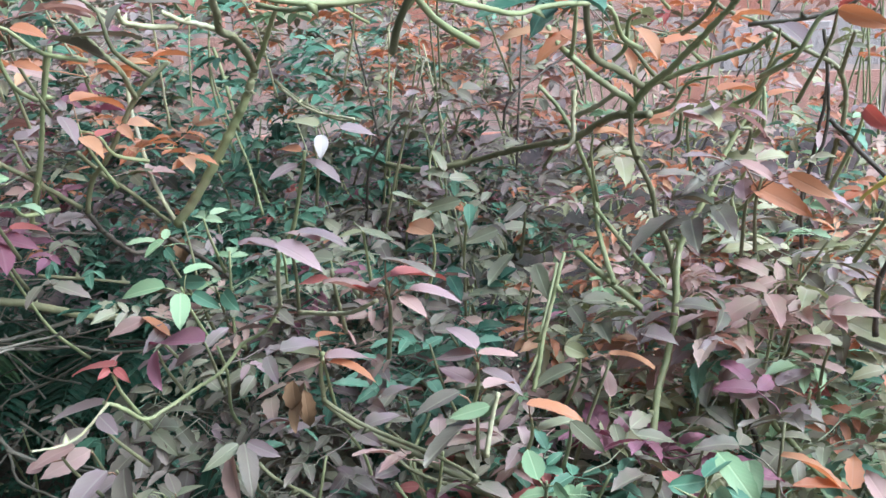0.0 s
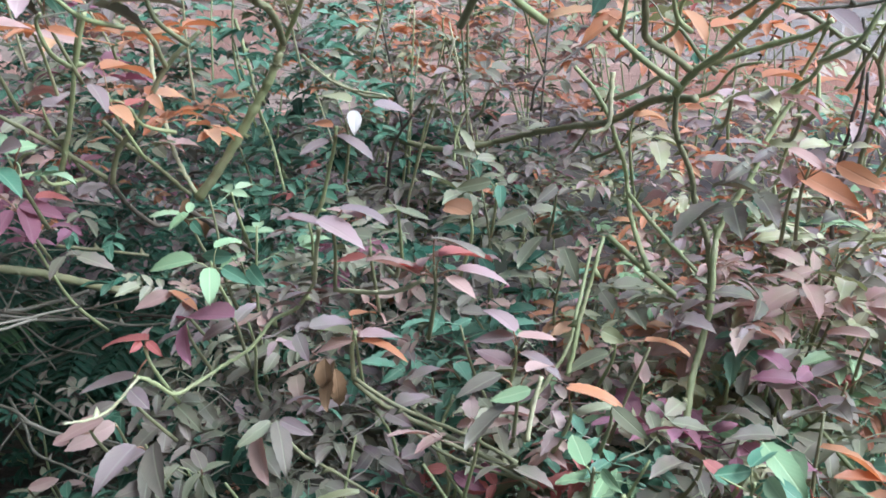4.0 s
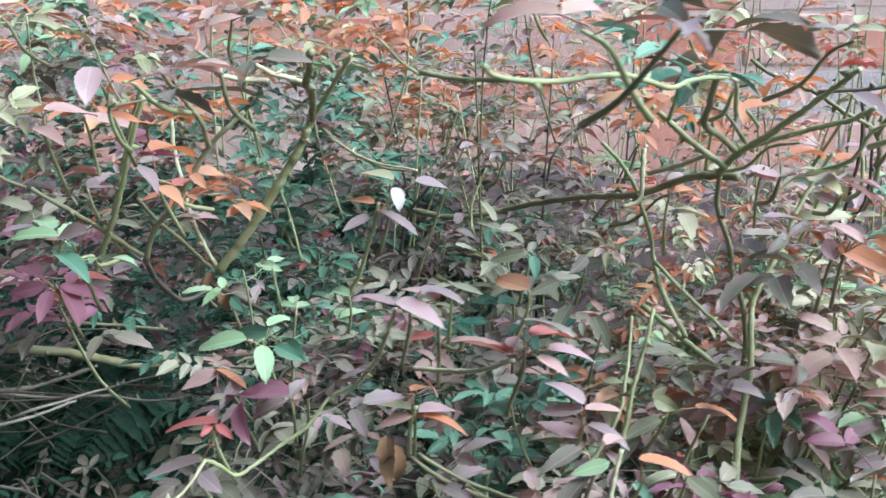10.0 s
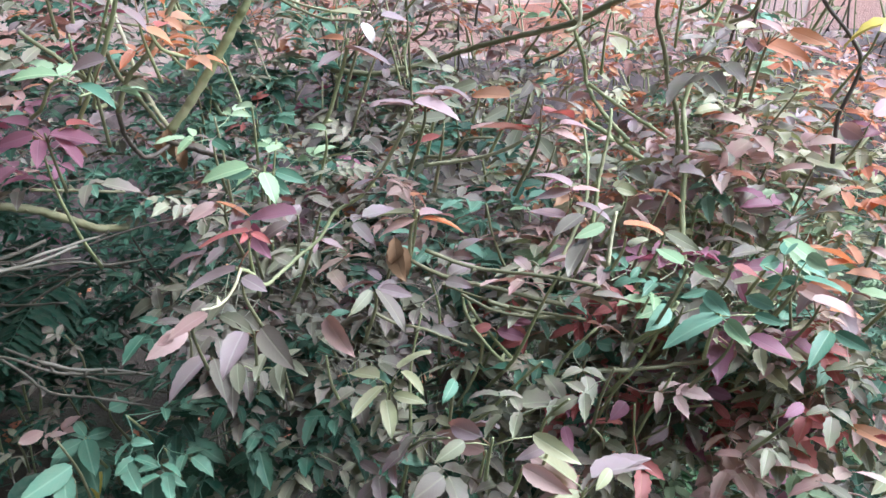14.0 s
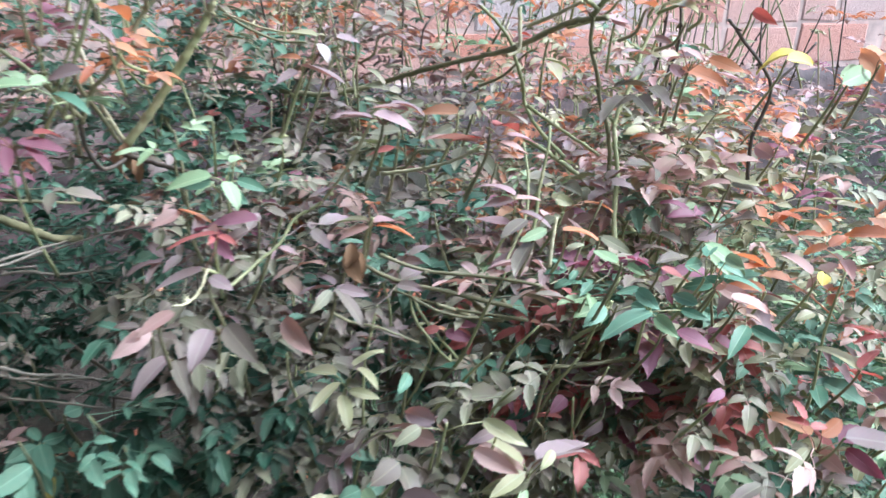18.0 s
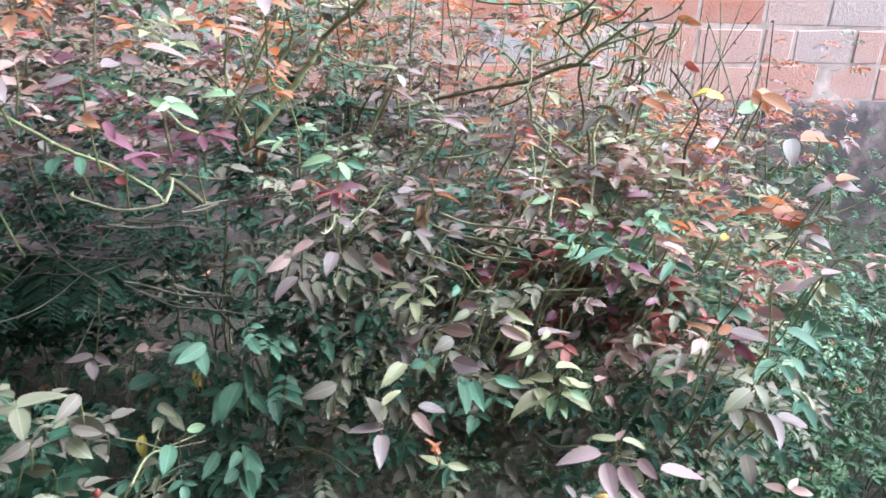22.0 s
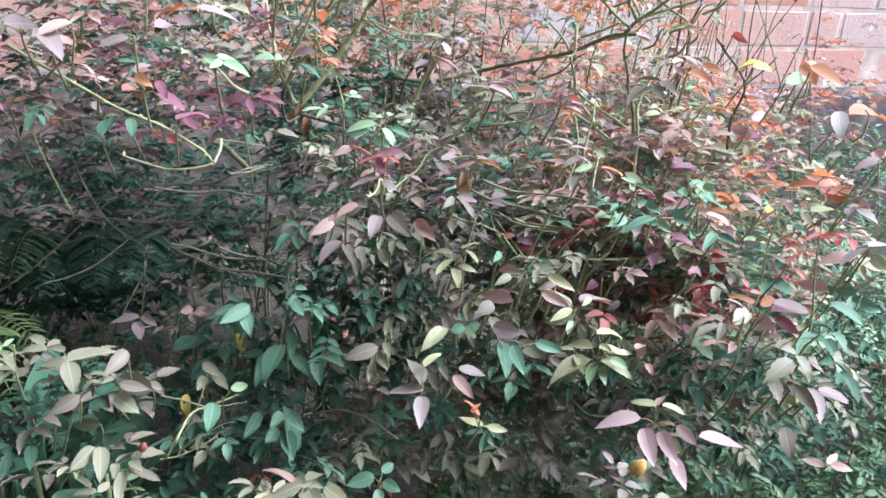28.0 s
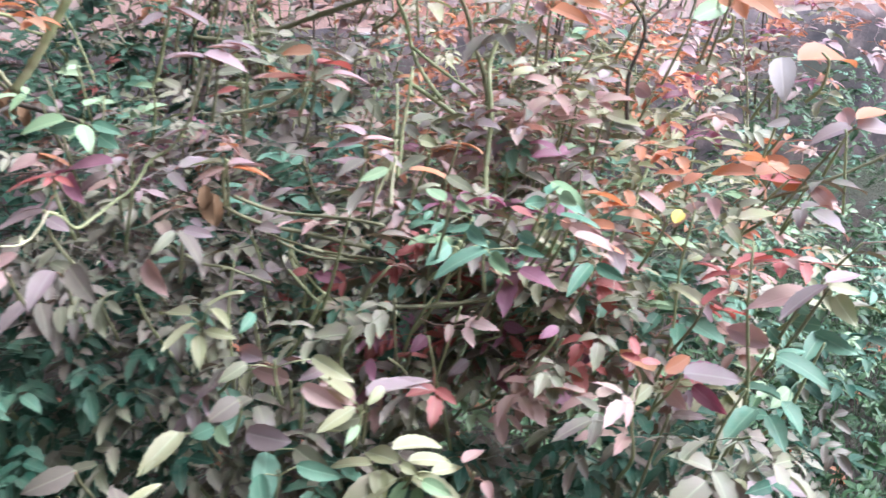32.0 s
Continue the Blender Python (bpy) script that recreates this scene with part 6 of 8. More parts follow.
sprig(("rust", (-0.516, 0.460, 0.866), (-0.501, 0.438, 0.860), 0.016, (-0.51, -0.52, 0.68)), ("wine", (-0.495, 0.460, 0.860), (-0.485, 0.433, 0.848), 0.015, (-0.26, -0.47, 0.84)), ("wine", (-0.496, 0.460, 0.846), (-0.468, 0.436, 0.838), 0.021, (0.02, -0.28, 0.96)), ("red", (-0.531, 0.460, 0.849), (-0.517, 0.484, 0.848), 0.015, (0.39, -0.18, 0.90)))
sprig(("wine", (-0.479, 0.460, 0.817), (-0.445, 0.500, 0.814), 0.029, (0.06, 0.03, 1.00)), ("wine", (-0.471, 0.460, 0.820), (-0.456, 0.437, 0.814), 0.013, (-0.33, -0.42, 0.85)), ("red", (-0.489, 0.460, 0.799), (-0.478, 0.450, 0.796), 0.013, (-0.47, -0.68, 0.55)))
sprig(("teal", (-0.570, 0.600, 0.757), (-0.557, 0.647, 0.774), 0.028, (-0.39, -0.21, 0.90)))
sprig(("teal", (-0.537, 0.600, 0.779), (-0.533, 0.570, 0.766), 0.019, (-0.01, -0.41, 0.91)))
sprig(("mauve", (-0.609, 0.600, 0.793), (-0.584, 0.585, 0.787), 0.017, (-0.36, -0.81, 0.46)), ("white", (-0.578, 0.600, 0.799), (-0.567, 0.578, 0.794), 0.013, (-0.42, -0.41, 0.81)))
sprig(("pink", (-0.099, 0.400, 0.610), (-0.130, 0.439, 0.602), 0.024, (-0.66, -0.42, 0.62)))
sprig(("teal", (-0.122, 0.400, 0.675), (-0.133, 0.383, 0.671), 0.013, (0.35, -0.44, 0.83)))
sprig(("pale", (-0.066, 0.310, 0.651), (-0.084, 0.349, 0.652), 0.024, (0.31, 0.12, 0.94)), ("pale", (-0.063, 0.310, 0.644), (-0.092, 0.298, 0.638), 0.015, (0.04, -0.54, 0.84)), ("lime", (-0.061, 0.310, 0.629), (-0.073, 0.295, 0.625), 0.010, (0.20, -0.40, 0.90)), ("pale", (-0.043, 0.310, 0.658), (-0.056, 0.298, 0.654), 0.011, (0.22, -0.51, 0.83)))
sprig(("pale", (-0.052, 0.310, 0.590), (-0.081, 0.328, 0.583), 0.019, (-0.19, 0.08, 0.98)), ("pale", (-0.048, 0.310, 0.584), (-0.051, 0.282, 0.579), 0.020, (-0.17, -0.17, 0.97)))
sprig(("pale", (-0.044, 0.280, 0.627), (-0.004, 0.291, 0.619), 0.023, (0.22, -0.05, 0.97)), ("pale", (-0.038, 0.280, 0.614), (-0.028, 0.269, 0.611), 0.011, (-0.41, -0.55, 0.72)), ("lime", (-0.023, 0.280, 0.595), (-0.005, 0.266, 0.590), 0.015, (-0.32, -0.66, 0.68)), ("pale", (-0.016, 0.280, 0.600), (0.010, 0.288, 0.595), 0.015, (0.23, -0.11, 0.97)))
sprig(("pink", (0.024, 0.280, 0.584), (0.024, 0.262, 0.581), 0.012, (-0.37, -0.18, 0.91)), ("pink", (0.007, 0.280, 0.604), (0.029, 0.296, 0.601), 0.015, (0.00, 0.21, 0.98)))
sprig(("teal", (0.274, 0.310, 0.630), (0.308, 0.277, 0.620), 0.026, (-0.10, -0.38, 0.92)), ("teal", (0.277, 0.310, 0.641), (0.282, 0.338, 0.640), 0.014, (-0.68, 0.14, 0.72)), ("teal", (0.276, 0.310, 0.624), (0.312, 0.322, 0.624), 0.021, (-0.02, 0.06, 1.00)))
sprig(("teal", (0.298, 0.310, 0.666), (0.299, 0.339, 0.660), 0.014, (-0.87, 0.13, 0.47)))
sprig(("mauve", (0.251, 0.250, 0.731), (0.206, 0.236, 0.722), 0.026, (-0.29, 0.32, 0.90)), ("pale", (0.260, 0.250, 0.722), (0.256, 0.222, 0.716), 0.020, (-0.69, -0.06, 0.72)), ("lilac", (0.250, 0.250, 0.733), (0.285, 0.258, 0.732), 0.020, (0.02, 0.02, 1.00)))
sprig(("red", (0.200, 0.310, 0.687), (0.227, 0.325, 0.694), 0.017, (-0.35, 0.22, 0.91)), ("pale", (0.201, 0.310, 0.685), (0.200, 0.358, 0.686), 0.027, (0.06, -0.01, 1.00)))
sprig(("wine", (0.084, 0.310, 0.687), (0.068, 0.304, 0.684), 0.011, (0.10, -0.67, 0.73)))
sprig(("teal", (0.076, 0.370, 0.757), (0.100, 0.381, 0.752), 0.015, (0.46, -0.79, 0.41)), ("teal", (0.094, 0.370, 0.762), (0.113, 0.390, 0.763), 0.015, (-0.11, 0.07, 0.99)), ("teal", (0.104, 0.370, 0.756), (0.120, 0.356, 0.752), 0.012, (-0.11, -0.41, 0.90)), ("pink", (0.116, 0.370, 0.736), (0.110, 0.382, 0.733), 0.012, (-0.85, -0.37, 0.38)))
sprig(("rust", (0.152, 0.370, 0.727), (0.135, 0.402, 0.720), 0.020, (-0.41, -0.01, 0.91)))
sprig(("yellow", (0.203, 0.370, 0.726), (0.221, 0.391, 0.727), 0.015, (0.13, -0.16, 0.98)), ("pink", (0.191, 0.370, 0.737), (0.189, 0.406, 0.742), 0.020, (-0.04, -0.15, 0.99)))
sprig(("rust", (0.338, 0.420, 0.743), (0.317, 0.455, 0.735), 0.023, (-0.51, -0.10, 0.86)), ("red", (0.311, 0.420, 0.732), (0.368, 0.429, 0.722), 0.032, (0.19, -0.05, 0.98)))
sprig(("pink", (0.368, 0.420, 0.718), (0.377, 0.398, 0.713), 0.017, (-0.79, -0.41, 0.45)))
sprig(("white", (0.328, 0.420, 0.784), (0.308, 0.422, 0.780), 0.011, (-0.20, -0.88, 0.43)))
SET_AT = np.array(SET)
shoot((-0.079, 0.470, 0.823), "lilac2 pink2 rust brown", 6, 1.1)
shoot((0.057, 0.470, 0.771), "rust pale", 3, 1.1)
shoot((0.054, 0.420, 0.726), "lime teal", 6, 0.7)
shoot((0.026, 0.420, 0.711), "teal", 5, 0.7)
shoot((-0.224, 0.620, 0.782), "lime teal", 5, 0.7)
shoot((-0.274, 0.660, 0.792), "lime", 3, 0.8)
shoot((-0.299, 0.800, 0.821), "teal", 2, 0.8)
shoot((-0.299, 0.830, 0.777), "teal", 3, 0.7)
shoot((-0.297, 0.800, 0.738), "teal", 6, 0.8)
shoot((-0.275, 0.920, 0.809), "teal", 6, 0.9)
shoot((-0.298, 0.950, 0.836), "teal", 5, 0.9)
shoot((-0.240, 0.850, 0.738), "red", 2, 0.6)
shoot((-0.072, 0.780, 0.862), "mauve brown", 2, 0.9)
shoot((-0.039, 0.820, 0.842), "rust2 mauve brown", 6, 0.75)
shoot((-0.054, 0.720, 0.783), "olive", 3, 1.1)
shoot((-0.014, 0.740, 0.760), "brown olive", 4, 0.9)
shoot((0.013, 0.600, 0.763), "olive", 4, 1.15)
shoot((-0.107, 0.840, 0.747), "brown mauve", 4, 1.0)
shoot((-0.087, 0.620, 0.672), "teal", 6, 0.9)
shoot((-0.086, 0.580, 0.673), "teal", 3, 1.0)
shoot((-0.061, 0.660, 0.693), "teal", 4, 0.5)
shoot((0.010, 0.720, 0.683), "dark teal", 5, 0.8)
shoot((-0.199, 0.500, 0.765), "mauve brown", 4, 1.0)
shoot((-0.206, 0.440, 0.681), "olive", 5, 0.8)
shoot((-0.119, 0.500, 0.701), "brown mauve", 5, 1.0)
shoot((-0.128, 0.480, 0.692), "mauve brown", 4, 1.0)
shoot((-0.043, 0.420, 0.740), "mauve pink brown", 4, 1.0)
shoot((-0.401, 0.600, 0.788), "wine2 mauve brown", 7, 1.0)
shoot((-0.351, 0.520, 0.856), "teal lime", 3, 1.1)
shoot((-0.329, 0.660, 0.914), "rust", 4, 1.1)
shoot((-0.368, 0.580, 0.854), "mauve olive", 4, 1.0)
shoot((-0.330, 0.620, 0.882), "mauve rust brown", 4, 0.9)
shoot((-0.299, 0.500, 0.964), "pink brown", 4, 1.1)
# lilac and pale mixed in put the right side's brighter light into colour
shoot((0.163, 0.560, 0.856), "rust mauve lilac pale brown", 4, 1.5)
shoot((0.147, 0.550, 0.854), "mauve brown", 2, 1.0)
shoot((0.093, 0.500, 0.918), "mauve pink lilac pale brown", 5, 1.0)
shoot((0.129, 0.500, 0.907), "mauve rust lilac pale brown", 4, 1.0)
shoot((0.062, 0.550, 0.950), "rust lilac pale brown", 4, 1.2)
shoot((0.116, 0.680, 0.931), "rust mauve lilac pale brown", 5, 1.0)
shoot((0.140, 0.500, 0.931), "rust2 mauve lilac pale brown", 6, 1.0)
shoot((0.123, 0.550, 0.926), "rust lilac pale brown", 3, 1.0)
shoot((0.164, 0.500, 0.953), "mauve rust lilac pale brown", 4, 1.0)
shoot((0.079, 0.680, 0.851), "rust red lilac pale brown", 4, 0.8)
shoot((0.209, 0.640, 0.795), "pale lime", 4, 0.8)
shoot((0.201, 0.580, 0.785), "pale", 5, 1.0)
shoot((0.189, 0.600, 0.780), "pale olive", 4, 1.0)
shoot((0.197, 0.750, 0.745), "lime", 5, 0.5)
shoot((0.206, 0.550, 0.815), "pink mauve brown", 4, 1.0)
shoot((0.200, 0.560, 0.767), "pink mauve brown", 5, 1.0)
shoot((0.157, 0.540, 0.761), "mauve pink brown", 6, 1.0)
shoot((0.158, 0.450, 0.742), "wine mauve brown", 4, 1.2)
shoot((0.115, 0.460, 0.715), "wine brown", 6, 1.1)
shoot((0.164, 0.540, 0.739), "pink brown", 4, 0.9)
shoot((0.090, 0.470, 0.711), "brown wine", 5, 1.1)
shoot((0.144, 0.560, 0.732), "pink olive", 5, 0.9)
shoot((0.083, 0.680, 0.689), "wine", 3, 1.1)
shoot((0.040, 0.600, 0.730), "rust", 4, 0.7)
shoot((0.097, 0.620, 0.741), "pink mauve brown", 4, 0.9)
shoot((-0.250, 0.500, 0.994), "pink mauve brown", 3, 1.2)
shoot((-0.275, 0.450, 0.985), "pink brown", 3, 1.0)
shoot((0.031, 0.450, 0.988), "teal dark", 4, 1.0)
shoot((-0.028, 0.300, 1.030), "mauve brown", 2, 1.2)
shoot((-0.057, 0.330, 1.026), "pink brown", 3, 1.0)
# again lightened by lilac and pale to imitate the stronger light here
shoot((0.157, 0.450, 0.981), "rust2 pink lilac pale brown", 6, 0.75)
shoot((0.124, 0.500, 0.998), "rust mauve lilac pale brown", 5, 0.75)
shoot((0.070, 0.500, 0.974), "pale rust lilac pale brown", 4, 0.75)
shoot((-0.222, 0.460, 0.583), "olive", 6, 0.9, hang=True)
shoot((-0.126, 0.400, 0.626), "mauve brown", 7, 1.0, hang=True)
shoot((0.186, 0.500, 0.652), "teal2 lime", 7, 1.1)
shoot((0.186, 0.420, 0.656), "teal", 5, 1.1)
shoot((0.138, 0.450, 0.646), "mauve brown", 4, 1.1)
shoot((0.029, 0.460, 0.581), "wine3 red", 7, 1.0)
shoot((0.101, 0.500, 0.564), "wine mauve brown", 6, 1.0)
shoot((0.240, 0.520, 0.460), "wine brown", 6, 1.0)
shoot((0.188, 0.470, 0.627), "olive pale", 5, 1.0)
shoot((-0.412, 0.500, 0.594), "teal", 6, 1.3, hang=True)
shoot((-0.359, 0.500, 0.610), "teal", 6, 1.0, hang=True)
shoot((-0.336, 0.500, 0.576), "teal dark", 6, 0.9, hang=True)
# dark colour in place of shade on this shoot in the hollow
shoot((-0.442, 0.700, 0.571), "dark brown", 5, 0.6)
shoot((-0.260, 0.520, 0.605), "brown dark", 6, 0.9, hang=True)
shoot((-0.288, 0.550, 0.552), "dark teal", 6, 0.9, hang=True)
shoot((-0.083, 0.550, 0.605), "brown teal", 4, 0.9)
shoot((-0.101, 0.520, 0.615), "teal", 3, 0.7)
shoot((-0.001, 0.460, 0.640), "brown wine", 6, 0.8)
shoot((-0.062, 0.550, 0.738), "teal", 3, 0.8)
shoot((-0.084, 0.410, 0.521), "teal", 4, 1.0, hang=True)
shoot((-0.056, 0.420, 0.536), "brown olive", 6, 1.0, hang=True)
shoot((-0.072, 0.450, 0.573), "brown mauve", 6, 1.0, hang=True)
shoot((-0.422, 0.660, 0.472), "teal", 7, 1.0, hang=True)
shoot((-0.387, 0.620, 0.400), "teal", 7, 1.0, hang=True)
shoot((-0.357, 0.660, 0.428), "teal dark", 6, 0.9, hang=True)
shoot((-0.361, 0.480, 0.412), "teal", 7, 0.9, hang=True)
shoot((-0.445, 0.480, 0.410), "teal olive", 6, 1.0, hang=True)
shoot((-0.309, 0.500, 0.448), "teal dark", 7, 0.9, hang=True)
shoot((-0.290, 0.540, 0.477), "dark teal", 6, 0.9, hang=True)
shoot((-0.477, 0.600, 0.468), "dark", 3, 1.3)
shoot((-0.632, 0.520, 0.492), "olive brown2", 7, 1.1)
shoot((-0.558, 0.520, 0.455), "olive brown2", 7, 1.1)
shoot((-0.619, 0.480, 0.441), "olive dark", 6, 1.1)
# dark in these two hollow shoots stands in for the shade over them
shoot((-0.548, 0.780, 0.506), "dark brown", 5, 0.6)
shoot((-0.484, 0.800, 0.446), "brown dark", 7, 0.7)
shoot((-0.499, 0.700, 0.451), "pink olive", 5, 0.7)
shoot((0.126, 0.260, 0.666), "pink2 red brown", 7, 1.0)
shoot((0.160, 0.270, 0.625), "pink mauve brown", 5, 1.0)
shoot((0.217, 0.300, 0.564), "brown brown olive dark", 7, 1.0, hang=True)
shoot((0.152, 0.360, 0.545), "brown brown olive dark", 7, 1.1, hang=True)
shoot((0.309, 0.300, 0.643), "teal lime", 7, 1.2)
shoot((0.357, 0.400, 0.534), "lime moss", 5, 0.7)
shoot((0.213, 0.360, 0.742), "pale rust", 5, 1.1)
shoot((0.284, 0.350, 0.764), "rust mauve brown", 5, 1.2)
shoot((0.225, 0.300, 0.743), "red pink brown", 4, 0.9)
shoot((0.320, 0.300, 0.730), "pink red brown", 5, 1.0)
shoot((0.331, 0.360, 0.787), "pink mauve brown", 5, 0.9)
shoot((0.338, 0.410, 0.843), "rust", 2, 1.3)
shoot((0.274, 0.450, 0.868), "lime mauve brown", 4, 1.0)
shoot((0.273, 0.660, 0.756), "pale rust", 7, 0.8)
shoot((0.297, 0.600, 0.790), "rust olive", 7, 0.8)
shoot((0.233, 0.720, 0.720), "olive pale", 7, 0.8)
shoot((0.345, 0.580, 0.762), "mauve wine brown", 6, 0.9)
shoot((-0.444, 0.390, 0.893), "lime2 pale", 7, 0.9)
shoot((-0.570, 0.570, 0.916), "red pink brown", 4, 0.7)
shoot((-0.574, 0.450, 0.892), "mauve pink brown", 7, 1.1)
shoot((-0.320, 0.750, 0.828), "rust", 4, 1.1)
shoot((-0.448, 0.600, 0.920), "rust pale", 5, 1.0)
shoot((-0.560, 0.550, 0.826), "pink olive", 6, 0.9)
shoot((-0.583, 0.550, 0.964), "rust mauve brown", 6, 1.0)
shoot((-0.552, 0.620, 0.982), "rust pale", 5, 0.8)
shoot((-0.445, 0.680, 0.992), "lime pale", 5, 0.8)
shoot((-0.284, 0.740, 0.984), "rust lilac brown", 5, 0.8)
shoot((-0.172, 0.780, 0.966), "pale rust", 6, 0.8)
shoot((-0.037, 0.800, 0.989), "rust2 pale", 6, 0.8)
shoot((0.100, 0.840, 0.974), "rust pink brown", 5, 0.8)
shoot((0.191, 0.840, 0.993), "rust pale", 4, 0.8)
shoot((-0.673, 0.480, 0.545), "olive lime", 5, 0.8)
shoot((-0.604, 0.430, 0.406), "olive brown2", 6, 1.1)
shoot((-0.570, 0.360, 0.399), "olive lime", 5, 1.0)
shoot((-0.374, 0.340, 0.407), "pale olive", 8, 1.0)
shoot((-0.339, 0.420, 0.383), "teal", 6, 0.9, hang=True)
shoot((-0.027, 0.200, 0.485), "olive mauve", 6, 0.9)
shoot((-0.698, 0.700, 0.793), "mauve wine brown", 6, 1.0)
shoot((-0.782, 0.800, 0.712), "brown mauve", 7, 0.9)
shoot((-0.678, 0.720, 0.769), "rust mauve brown", 6, 0.9)
shoot((0.213, 0.260, 0.645), "lime", 3, 1.0)
shoot((0.175, 0.200, 0.657), "brown2 olive olive dark", 6, 1.2, hang=True)
shoot((-0.015, 0.414, 0.694), "olive red pink brown", 7, 0.8, hang=True)
shoot((0.018, 0.406, 0.665), "olive2 brown pink", 7, 0.8, hang=True)
shoot((0.057, 0.424, 0.687), "red2 olive pale", 7, 0.8, hang=True)
shoot((0.086, 0.409, 0.645), "olive lime brown", 7, 0.8, hang=True)
shoot((0.110, 0.404, 0.683), "pink2 olive wine", 7, 0.8, hang=True)
shoot((0.150, 0.424, 0.625), "olive red pink brown", 7, 0.8, hang=True)
shoot((0.195, 0.455, 0.639), "olive2 brown pink", 7, 0.8, hang=True)
shoot((0.017, 0.448, 0.604), "red2 olive pale", 7, 0.8, hang=True)
shoot((0.066, 0.446, 0.600), "olive lime brown", 7, 0.8, hang=True)
shoot((0.110, 0.413, 0.607), "pink2 olive wine", 7, 0.8, hang=True)
shoot((-0.020, 0.432, 0.649), "olive red pink brown", 7, 0.8, hang=True)
shoot((0.163, 0.417, 0.600), "olive2 brown pink", 7, 0.8, hang=True)
shoot((-0.074, 0.359, 0.710), "red2 olive pale", 7, 0.85, hang=True)
shoot((-0.056, 0.355, 0.681), "olive lime brown", 7, 0.85, hang=True)
shoot((-0.023, 0.361, 0.696), "pink2 olive wine", 7, 0.85, hang=True)
shoot((0.012, 0.396, 0.636), "olive red pink brown", 7, 0.85, hang=True)
shoot((0.037, 0.391, 0.663), "olive2 brown pink", 7, 0.85, hang=True)
shoot((0.070, 0.390, 0.630), "red2 olive pale", 7, 0.85, hang=True)
shoot((0.097, 0.390, 0.644), "olive lime brown", 7, 0.85, hang=True)
shoot((0.113, 0.360, 0.640), "pink2 olive wine", 7, 0.85, hang=True)
shoot((0.143, 0.365, 0.653), "olive red pink brown", 7, 0.85, hang=True)
shoot((0.190, 0.381, 0.622), "olive2 brown pink", 7, 0.85, hang=True)
shoot((-0.023, 0.387, 0.627), "red2 olive pale", 7, 0.85, hang=True)
shoot((0.039, 0.393, 0.614), "olive lime brown", 7, 0.85, hang=True)
shoot((0.091, 0.394, 0.596), "pink2 olive wine", 7, 0.85, hang=True)

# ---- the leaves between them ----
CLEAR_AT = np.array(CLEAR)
zone((-0.302, 0.980, 0.817), (0.15, 0.20, 0.09), 170, "teal5 mauve brown dark olive", (.55, .9))
zone((-0.073, 1.250, 0.810), (0.24, 0.30, 0.07), 110, "mauve3 brown2 rust2 pale olive olive teal", (.55, .9))
zone((0.217, 1.150, 0.814), (0.24, 0.30, 0.08), 22, "rust3 lilac2 pink pale2 olive teal", (.55, .95))
zone((-0.530, 1.000, 0.818), (0.13, 0.30, 0.10), 90, "mauve2 rust wine olive teal olive", (.55, .9))
zone((-0.063, 0.980, 0.745), (0.17, 0.15, 0.07), 100, "mauve2 brown3 teal olive", (.5, .85))
zone((0.168, 0.850, 0.734), (0.15, 0.20, 0.08), 90, "lilac2 mauve pink2 rust olive2 pale lime olive teal", (.5, .85))
zone((0.290, 0.800, 0.667), (0.08, 0.16, 0.09), 90, "olive2 pale2 pink2 mauve olive teal", (.55, .85))
zone((-0.077, 0.860, 0.670), (0.13, 0.10, 0.07), 80, "olive3 brown3 teal dark olive", (.6, .95))
zone((-0.307, 0.840, 0.700), (0.08, 0.10, 0.09), 110, "teal5 dark2 mauve olive", (.5, .8))
zone((-0.191, 0.700, 0.682), (0.11, 0.10, 0.07), 80, "brown2 dark1 mauve3 olive pink olive teal", (.6, .9))
# dark mixed in here and below puts the overhang's shade into the colours
zone((-0.228, 0.620, 0.626), (0.11, 0.08, 0.07), 90, "brown3 dark1 mauve dark olive teal", (.6, .95), hang=True)
zone((-0.052, 0.680, 0.622), (0.11, 0.10, 0.07), 90, "teal2 brown1 dark1 mauve2 olive olive", (.55, .85))
zone((0.104, 0.720, 0.620), (0.10, 0.10, 0.08), 90, "olive2 pink pale teal2 pink olive", (.5, .85))
zone((0.187, 0.640, 0.616), (0.11, 0.10, 0.07), 90, "mauve2 red olive pale pink pale olive lime olive teal", (.6, .95))
zone((0.013, 0.500, 0.654), (0.10, 0.08, 0.04), 70, "brown2 mauve teal olive olive", (.6, .9))
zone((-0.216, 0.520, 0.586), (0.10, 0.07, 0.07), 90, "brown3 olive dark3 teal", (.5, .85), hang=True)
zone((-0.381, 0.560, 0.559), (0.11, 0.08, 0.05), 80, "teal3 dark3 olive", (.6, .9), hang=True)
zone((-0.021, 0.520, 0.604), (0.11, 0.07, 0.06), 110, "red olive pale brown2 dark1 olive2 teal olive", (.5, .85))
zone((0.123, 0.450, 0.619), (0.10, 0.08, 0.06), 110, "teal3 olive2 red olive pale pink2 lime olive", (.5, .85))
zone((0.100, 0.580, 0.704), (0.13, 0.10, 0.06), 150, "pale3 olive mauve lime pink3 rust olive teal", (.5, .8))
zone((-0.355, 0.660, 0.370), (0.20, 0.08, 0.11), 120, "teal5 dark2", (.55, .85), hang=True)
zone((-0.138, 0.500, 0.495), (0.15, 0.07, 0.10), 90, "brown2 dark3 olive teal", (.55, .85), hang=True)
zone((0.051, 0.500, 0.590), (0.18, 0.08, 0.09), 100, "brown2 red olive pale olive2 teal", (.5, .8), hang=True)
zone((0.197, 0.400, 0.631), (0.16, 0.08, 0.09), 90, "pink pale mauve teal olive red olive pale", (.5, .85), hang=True)
